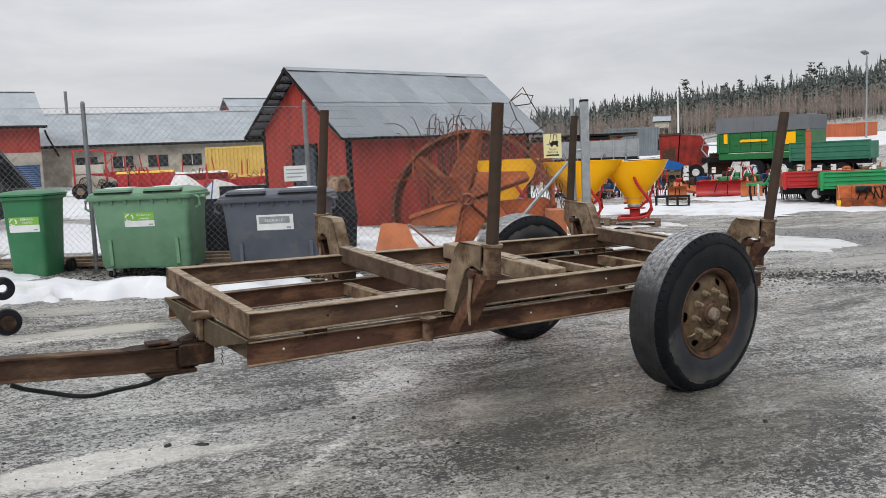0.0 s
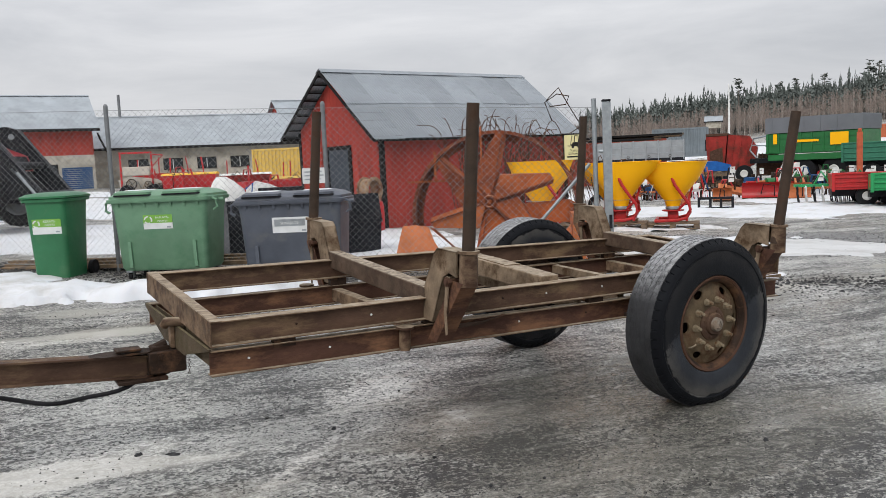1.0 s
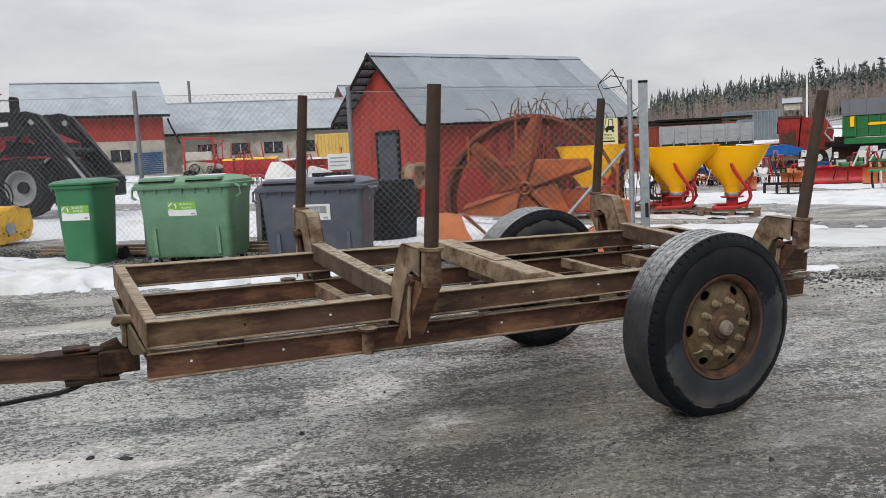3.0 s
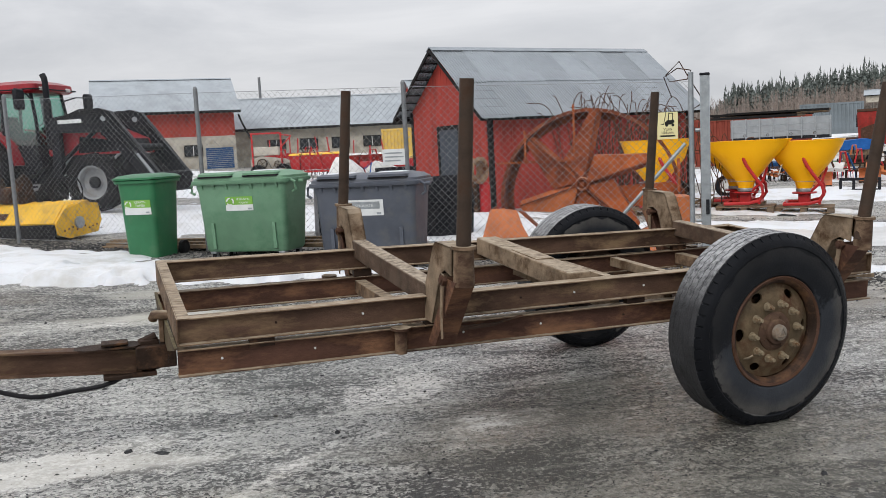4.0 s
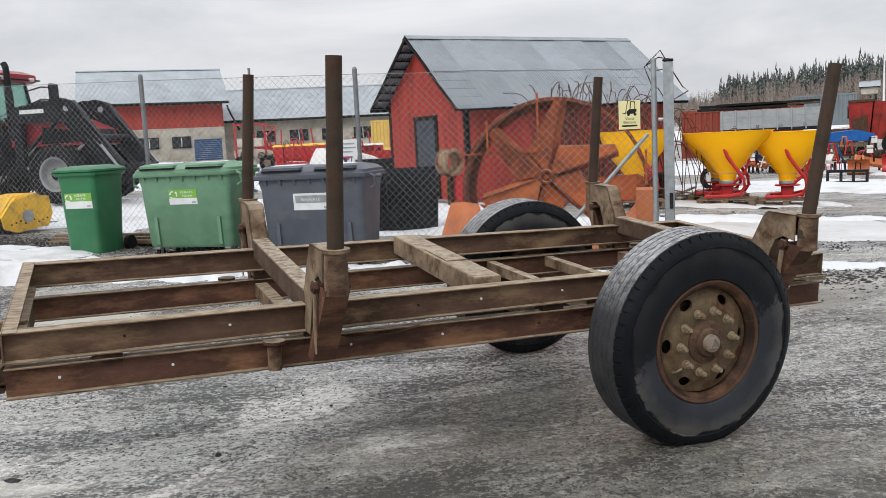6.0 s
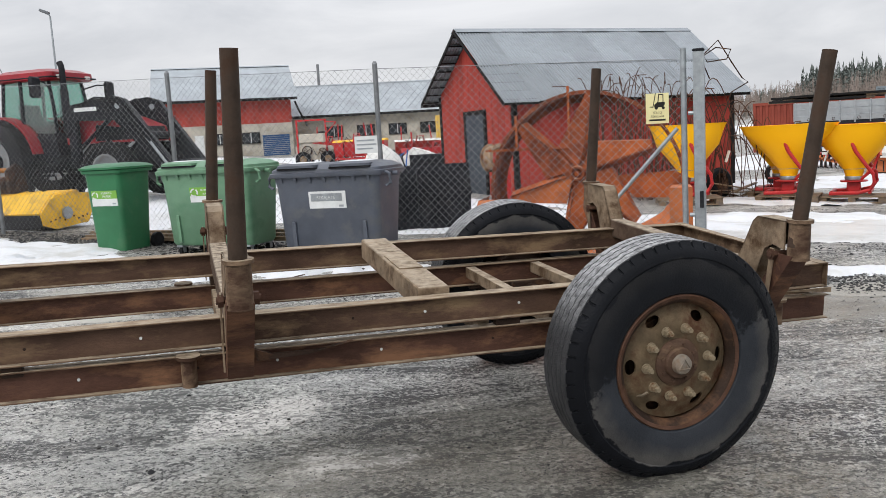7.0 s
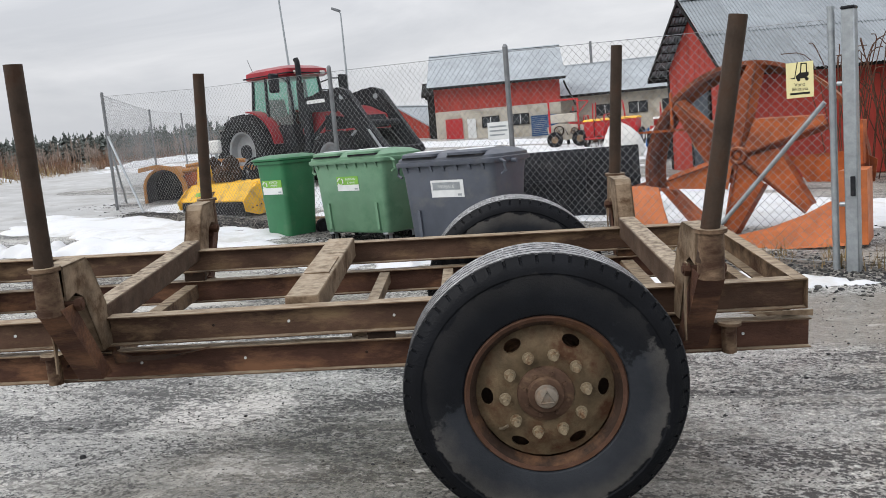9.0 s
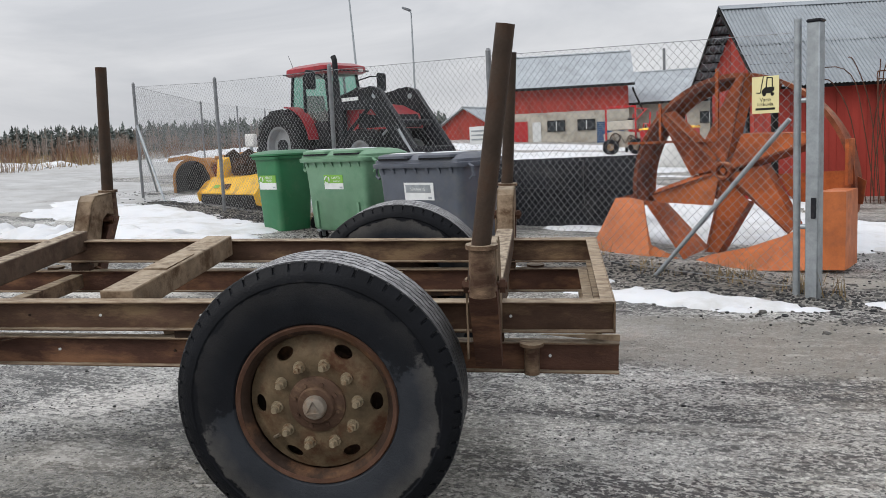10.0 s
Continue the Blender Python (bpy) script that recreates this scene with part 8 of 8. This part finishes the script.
    for k, (x, y, col) in enumerate(((22.6, 19.8, "green_bright"), (23.4, 19.0, "green"))):
        t = thing("cultivator", seat(x, y, FACE), "green spring-tine cultivator with pale tines", "cultivator", "cultivators")
        for yy in (0.0, 0.45):
            part("beam", Form().box((0.0, yy, 0.55), (1.7, yy + 0.08, 0.63)), M[col], t)
        for j in range(7):
            for yy in (0.0, 0.45):
                xx = 0.08 + j * 0.25
                part("tine", Form().tube([(xx, yy, 0.58), (xx, yy - 0.22, 0.55), (xx, yy - 0.30, 0.32), (xx + 0.05, yy - 0.12, 0.06)], 0.022, 5), M["white"] if j % 2 else M["black"], t)
        part("headstock", Form().tube([(0.6, 0.2, 0.6), (0.8, 0.1, 1.05), (1.1, 0.2, 0.6)], 0.04, 6), M[col], t)
    t = thing("orange_post", seat(26.9, 20.75, FACE), "tall faded orange steel mast standing upright", "mast")
    part("shaft", Form().box((-0.09, -0.11, 0.0), (0.09, 0.11, 2.3), ch=0.02), M["mast"], t)
    part("top", Form().box((-0.06, -0.07, 2.3), (0.06, 0.07, 2.42), ch=0.02), M["mast"], t)
    random.seed(21)
    cols = ["orange_clean", "rust_red", "black", "green", "red", "rust_dark", "blue", "wood", "white", "orange_clean", "red", "rust_dark"]
    for k in range(84):
        u = random.uniform(0, 1)
        d = random.uniform(33, 46)
        az = radians(36 + 20 * u)
        x, y = d * math.sin(az), d * math.cos(az)
        t = thing("stored_implement", seat(x, y, random.uniform(-70, -10)), "small used farm implement parked in the rows", "implement", "implements parked in the rows")
        c, c2 = M[cols[k % len(cols)]], M[cols[(k + 5) % len(cols)]]
        w, h = random.uniform(0.6, 1.5), random.uniform(0.4, 0.85)
        for y in (0.0, 0.75):
            part("beam", Form().box((0, y, 0.30), (w, y + 0.07, 0.37)), c, t)
        for x in (0.05, w - 0.12):
            part("side_beam", Form().box((x, 0.07, 0.30), (x + 0.07, 0.75, 0.37)), c, t)
            part("leg", Form().box((x, 0.3, 0.0), (x + 0.06, 0.36, 0.30)), M["rust_dark"], t)
        lean = random.uniform(-0.25, 0.25)
        part("linkage", Form().tube([(w * 0.3, 0.0, 0.34), (w * 0.42 + lean * 0.3, -0.2, h * 1.25), (w * 0.58 + lean * 0.3, -0.2, h * 1.25), (w * 0.7, 0.0, 0.34)], 0.035, 6), c2, t)
        kind = k % 4
        if kind == 0:
            f = Form().prism([(0.0, 0.37), (-0.08, h * 0.7), (0.05, h), (0.10, h), (-0.02, h * 0.7), (0.05, 0.37)], w * 0.05, w * 0.95, "yz", Matrix.Rotation(lean, 4, "Y"))
            part("blade", f, c, t)
        elif kind == 1:
            for q in range(int(w / 0.16)):
                part("tine", Form().tube([(0.08 + 0.16 * q, 0.0, 0.34), (0.08 + 0.16 * q, -0.22, 0.30), (0.1 + 0.16 * q, -0.24, 0.08), (0.1 + 0.16 * q, -0.1, 0.0)], 0.014, 4), c2, t)
        elif kind == 2:
            part("rotor_cover", Form().prism([(0.1, 0.37), (0.08, 0.5), (0.25, h * 0.8), (0.5, h * 0.8), (0.66, 0.5), (0.66, 0.37)], w * 0.1, w * 0.9, "yz"), c, t)
            part("gearbox", Form().box((w * 0.42, 0.25, h * 0.8), (w * 0.58, 0.45, h * 0.8 + 0.14), ch=0.02), M["rust_dark"], t)
        else:
            part("drum", Form().rod((w * 0.12, 0.38, 0.45), (w * 0.88, 0.38, 0.45), 0.2, n=14), c, t)
            part("hose", Form().tube([(w * 0.3, 0.1, 0.4), (w * 0.25, -0.1, h), (w * 0.5, 0.1, h * 1.15), (w * 0.6, 0.3, 0.6)], 0.016, 5), M["rubber"], t)
        if k % 3 == 0:
            part("tag_sheet", Form().box((w * 0.45, -0.22, h), (w * 0.45 + 0.2, -0.21, h + 0.26)), M["white"], t)



front_row()


def lamp_post(x, y, h, turn, label):
    t = thing("street_lamp", pose(x, y, land(x, y), 0, 0, turn), label, "street lamp", "yard lamps")
    part("pole", Form().rod((0, 0, -0.3), (0, 0, h), 0.11, 0.06, 10), M["galv"], t)
    part("arm", Form().tube([(0, 0, h - 0.05), (0.08, 0, h + 0.12), (0.2, 0, h + 0.16)], 0.05, 6), M["galv"], t)
    part("lamp_head", Form().box((-0.05, -0.30, -0.09), (0.62, 0.30, 0.10), Matrix.Translation((0.1, 0, h + 0.2)) @ Matrix.Rotation(radians(-22), 4, "Y"), 0.04), M["tarp"], t)


lamp_post(78.4, 53.7, 8.2, 180, "tall grey yard lamp on a steel pole")
lamp_post(-12.9, 68.6, 10.5, 180, "tall grey yard lamp on a steel pole")
t = thing("flag_pole", pose(73.8, 75.0, land(73.8, 75), 0, 0, 0), "tall thin white pole beyond the yard", "pole")
part("pole", Form().rod((0, 0, 0), (0, 0, 7.6), 0.12, 0.07, 8), M["white"], t)
t = thing("flag_pole", pose(-14.0, 58.0, land(-14, 58), 0, 0, 0), "tall thin grey pole beyond the tractor", "pole")
part("pole", Form().rod((0, 0, 0), (-0.6, 0, 12.6), 0.10, 0.05, 8), M["galv"], t)
t = thing("marker_post", seat(-3.85, 19.4, 0), "grey post with a white box on top", "post")
part("post", Form().rod((0, 0, 0), (0, 0, 0.9), 0.04, n=8), M["galv"], t)
part("box", Form().box((-0.12, -0.1, 0.85), (0.12, 0.1, 1.15), ch=0.03), M["white"], t)
gable_house("cottage", pose(157, 168, 7.6, 0, 0, -45), 3.6, 1.8, 1.9, 3.0, "pale yellow house at the forest edge", 0.4, None, "block")


def planks():
    random.seed(5)
    for k in range(3):
        m = pose(-0.2 + 0.04 * k, 12.35 + 0.11 * k, land(0.5, 12.2) + 0.0, 0, 0, FENCE)
        t = thing("plank", m, "grey brown plank lying along the fence foot", "plank", "planks by the fence")
        part("board", Form().box((0, 0, 0.0), (3.6, 0.09, 0.05 + 0.03 * k), ch=0.006), M["wood"], t)


planks()


# ---- woods and rough ground ----
def woods():
    random.seed(7)
    spruce, birch, twig, pine = Form(), Form(), Form(), Form()

    def conifer(f, x, y, z, h, w, blunt=0.0):
        """A ragged spire of many small boughs."""
        vs, fs = [], []
        for k in range(40):
            u = 0.10 + 0.90 * (k + random.random()) / 40
            env = w * ((1 - u) ** (0.75 - 0.35 * blunt) + 0.06)
            a = random.uniform(0, 6.28)
            r = env * random.uniform(0.45, 1.15)
            ca, sa = math.cos(a), math.sin(a)
            zz = z + h * u
            wd = env * random.uniform(0.22, 0.42) + 0.08
            b = len(vs)
            vs += [(x, y, zz + 0.07 * h * random.uniform(0.5, 1.2)), (x + r * ca - wd * sa, y + r * sa + wd * ca, zz - 0.03 * h * random.random()), (x + r * ca + wd * sa, y + r * sa - wd * ca, zz - 0.05 * h * random.random()), (x + 0.3 * r * ca, y + 0.3 * r * sa, zz - 0.05 * h)]
            fs += [(b, b + 1, b + 2), (b + 3, b + 2, b + 1)]
        f.add(vs, fs)

    def bare(ft, fb, x, y, z, h, n=20, thin=0.03, spread=0.42):
        lean = random.uniform(-0.04, 0.04) * h
        vs, fs = [], []
        for r, zz, dx in ((0.055, 0, 0), (0.015, h, lean)):
            vs += [(x + dx + r * math.cos(a), y + r * math.sin(a), z + zz) for a in (0, 2.1, 4.2)]
        ft.add(vs, [(0, 1, 4, 3), (1, 2, 5, 4), (2, 0, 3, 5)])
        vs, fs = [], []
        for k in range(n):
            u = random.uniform(0.22, 0.98)
            a = random.uniform(0, 6.28)
            ln = (1.05 - u) * h * spread + 0.35
            p = Vector((x + lean * u, y, z + h * u))
            q = p + Vector((math.cos(a) * ln * 0.45, math.sin(a) * ln * 0.45, ln))
            c = p.lerp(q, 0.4)
            e = c + Vector((math.cos(a + 1.3) * ln * 0.35, math.sin(a + 1.3) * ln * 0.35, ln * 0.5))
            s = Vector((-math.sin(a), math.cos(a), 0)) * thin
            b = len(vs)
            vs += [p - s, p + s, q, c - s, c + s, e]
            fs += [(b, b + 1, b + 2), (b + 3, b + 4, b + 5)]
        fb.add(vs, fs)

    def scots(f, ft, x, y, z, h):
        ft.add([(x - 0.2, y, z), (x + 0.2, y, z), (x + 0.1, y, z + h), (x - 0.1, y, z + h), (x, y - 0.2, z), (x, y + 0.2, z), (x, y + 0.1, z + h), (x, y - 0.1, z + h)], [(0, 1, 2, 3), (4, 5, 6, 7)])
        for k in range(70):
            u = random.uniform(0.52, 1.0)
            a, rr = random.uniform(0, 6.28), random.uniform(0.1, 1.0) * (1.15 - u) * h * 0.35
            c = Vector((x + rr * math.cos(a), y + rr * math.sin(a), z + h * u))
            s = random.uniform(0.5, 1.1)
            d = [c + Vector((random.uniform(-s, s), random.uniform(-s, s), random.uniform(-s, s) * 0.5)) for _ in range(4)]
            f.add(d, [(0, 1, 2), (0, 2, 3), (1, 3, 2), (0, 3, 1)])

    # the wooded hill beyond the machine rows
    for k in range(2900):
        az, r = radians(random.uniform(27, 74)), random.uniform(235, 300)
        x, y = r * math.sin(az), r * math.cos(az)
        bare(birch if random.random() < 0.4 else twig, twig, x, y, land(x, y), random.uniform(5.0, 9.8))
    for k in range(4700):
        a = 33.6 + 40.4 * random.random()
        az, r = radians(a), random.uniform(268, 420)
        x, y = r * math.sin(az), r * math.cos(az)
        conifer(spruce, x, y, land(x, y), random.uniform(8.5, 15.6) * (1.0 + 0.16 * (random.random() < 0.12)) * (0.92 - 0.06 * smooth01(42, 47, a) + 0.06 * smooth01(50, 56, a)) * (0.50 + 0.45 * smooth01(34.2, 35.4, a) + 0.09 * smooth01(35.4, 42, a)), random.uniform(1.2, 2.1), 0.15 + 0.6 * random.random())
    for k in range(60):
        az, r = radians(33.4 - 3.6 * random.random() ** 1.8), random.uniform(285, 330)
        x, y = r * math.sin(az), r * math.cos(az)
        conifer(spruce, x, y, land(x, y), random.uniform(5.5, 9.0), random.uniform(1.0, 1.6), random.random())
    for k in range(16):
        a = (45.0, 47.5, 48.4, 50.0, 52.5, 53.0, 54.0, 56.5, 58, 61, 63, 66, 59.4, 62.2, 58.8, 64)[k]
        az, r = radians(a), 290
        x, y = r * math.sin(az), r * math.cos(az)
        scots(pine, twig, x, y, land(x, y) + 2, random.uniform(12.5, 16.0))
    # low woods beyond the road
    for k in range(1900):
        az, r = radians(random.uniform(-68, -12)), random.uniform(280, 380)
        x, y = r * math.sin(az), r * math.cos(az)
        conifer(spruce, x, y, land(x, y), random.uniform(7.5, 11), random.uniform(1.8, 3.0), random.random())
    for k in range(700):
        az, r = radians(random.uniform(-68, -12)), random.uniform(170, 255)
        x, y = r * math.sin(az), r * math.cos(az)
        bare(birch if random.random() < 0.25 else twig, twig, x, y, land(x, y), random.uniform(3, 6))
    for name, f, mt, lab in (("spruce_woods", spruce, "spruce", "grey-green spruce woods on the far hill, haze in their colour"), ("birch_trunks", birch, "birch", "pale bare birch trunks at the wood's edge"), ("bare_thicket", twig, "bark", "grey brown leafless winter thicket"), ("pine_crowns", pine, "pine", "tall pines standing above the woods")):
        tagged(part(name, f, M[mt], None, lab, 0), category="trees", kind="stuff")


woods()


def brush():
    """Dry grass and scrub beyond the road, and weeds at the fence foot."""
    random.seed(9)
    f, g = Form(), Form()

    def tuft(fm, x, y, h, n, w):
        z = land(x, y)
        vs, fs = [], []
        for k in range(n):
            a, ln = random.uniform(0, 6.28), h * random.uniform(0.5, 1.1)
            sp = random.uniform(0.1, 0.7) * h
            p = Vector((x + random.uniform(-w, w), y + random.uniform(-w, w), z - 0.02))
            q = p + Vector((math.cos(a) * sp, math.sin(a) * sp, ln))
            s = Vector((-math.sin(a), math.cos(a), 0)) * h * 0.018
            b = len(vs)
            vs += [p - s, p + s, q]
            fs.append((b, b + 1, b + 2))
        fm.add(vs, fs)
    for k in range(1500):
        u = random.random() ** 1.4
        az, r = radians(random.uniform(-66, -24)), 26 + 120 * u
        x, y = r * math.sin(az), r * math.cos(az)
        if x > -14 - 0.30 * (y - 25):
            continue
        tuft(f if random.random() < 0.6 else g, x, y, random.uniform(0.2, 0.75), 18, 1.0)
    shrubs = Form()
    for k in range(300):
        az, r = radians(random.uniform(-64, -22)), random.uniform(34, 95)
        x, y = r * math.sin(az), r * math.cos(az)
        if x > -15 - 0.30 * (y - 25):
            continue
        h = random.uniform(0.5, 1.7)
        vs, fs = [], []
        for j in range(34):
            a, sp = random.uniform(0, 6.28), random.uniform(0.1, 0.8) * h
            p = Vector((x + random.uniform(-0.3, 0.3) * h, y + random.uniform(-0.3, 0.3) * h, land(x, y)))
            q = p + Vector((math.cos(a) * sp, math.sin(a) * sp, h * random.uniform(0.5, 1.0)))
            s = Vector((-math.sin(a), math.cos(a), 0)) * 0.016
            b = len(vs)
            vs += [p - s, p + s, q]
            fs.append((b, b + 1, b + 2))
        shrubs.add(vs, fs)
    tagged(part("bare_shrubs", shrubs, M["shrub"], None, "reddish brown leafless shrubs beyond the road", 0), category="shrubs", kind="stuff")
    tagged(part("dry_scrub", f, M["straw"], None, "dry yellow grass and scrub beyond the road", 0), category="scrub", kind="stuff")
    tagged(part("bare_scrub", g, M["bark"], None, "leafless brown scrub beyond the road", 0), category="scrub", kind="stuff")
    w = Form()
    for k in range(30):
        u = random.random()
        x, y = 6.6 - 3.0 * u + random.uniform(-0.1, 0.1), 8.0 + 1.9 * u + random.uniform(-0.15, 0.5)
        tuft(w, x, y, random.uniform(0.08, 0.3), 12, 0.12)
    tagged(part("dry_weeds", w, M["straw"], None, "thin dry weeds at the foot of the fence", 0), category="weeds", kind="stuff")


brush()


def stones():
    """Loose gravel on the yard and the strip of crushed stone along the fence."""
    random.seed(13)

    def pebble(f, x, y, s, sink=0.35):
        z = land(x, y)
        vs = []
        a0 = random.uniform(0, 6)
        for zz, k in ((-0.5, 0.6), (0.05, 1.0), (0.45, 0.55)):
            for i in range(5):
                a = a0 + i * 1.2566 + zz
                r = s * k * random.uniform(0.75, 1.2)
                vs.append((x + r * math.cos(a), y + r * math.sin(a) * 0.8, z + s * (zz + 0.5 - sink) * 0.9))
        fs = [(0, 1, 6, 5), (1, 2, 7, 6), (2, 3, 8, 7), (3, 4, 9, 8), (4, 0, 5, 9), (5, 6, 11, 10), (6, 7, 12, 11), (7, 8, 13, 12), (8, 9, 14, 13), (9, 5, 10, 14), (10, 11, 12, 13, 14)]
        f.add(vs, fs)
    f, d = Form(), Form()
    for k in range(15000):
        x, y = random.uniform(-2.0, 8.5), 2.2 + 6.3 * random.random() ** 1.3
        pebble(f if random.random() < 0.4 else d, x, y, random.uniform(0.002, 0.0065) * (2.2 if random.random() < 0.015 else 1), 0.25)
    for k in range(5200):
        x, y = random.gauss(10.2, 2.6), random.gauss(10.6, 1.5)
        u, v = 0.9135 * (x - 9.7) - 0.4067 * (y - 11.3), 0.4067 * (x - 9.7) + 0.9135 * (y - 11.3)
        if y > 8.4 and x > 5.5 and math.hypot(u / 3.7, v / 2.0) > 0.95:
            pebble(d if random.random() < 0.7 else f, x, y, random.uniform(0.006, 0.019))
    for k in range(15000):
        u = random.uniform(-0.35, 1.12)
        v = random.gauss(-0.08, 0.36)
        x, y = 6.25 - 10.2 * u + 0.56 * v, 8.09 + 6.9 * u + 0.83 * v
        pebble(d if random.random() < 0.62 else f, x, y, random.uniform(0.006, 0.019) * (2.0 if random.random() < 0.05 else 1))
    tagged(part("loose_gravel", f, M["stone"], None, "loose grey gravel scattered over the wet yard", 0), category="gravel", kind="stuff")
    tagged(part("crushed_stone", d, M["stone_dark"], None, "dark crushed stone along the foot of the fence", 0), category="gravel", kind="stuff")


stones()


def clods():
    """A few flat clods of dark mud on the wet yard."""
    random.seed(31)
    for x, y, w, d in ((0.88, 4.32, 0.046, 0.026), (0.72, 4.39, 0.026, 0.016), (1.74, 4.345, 0.015, 0.011), (3.74, 3.16, 0.016, 0.012)):
        t = thing("mud_clod", pose(x, y, land(x, y) + 0.002, 0, 0, random.uniform(-20, 30)), "flat dark clod of mud lying on the wet asphalt", "clod", "mud clods on the yard")
        ring, top = [], []
        for k in range(14):
            a = 2 * math.pi * k / 14
            r = random.uniform(0.75, 1.15)
            ring.append((w * r * math.cos(a), d * r * math.sin(a), -0.004))
            top.append((w * r * 0.72 * math.cos(a), d * r * 0.72 * math.sin(a), 0.010 * random.uniform(0.6, 1.3)))
        f = Form().add(ring + top + [(0, 0, 0.012)], [(k, (k + 1) % 14, 14 + (k + 1) % 14, 14 + k) for k in range(14)] + [(14 + k, 14 + (k + 1) % 14, 28) for k in range(14)])
        part("clod", f, M["stone_dark"], t)


clods()
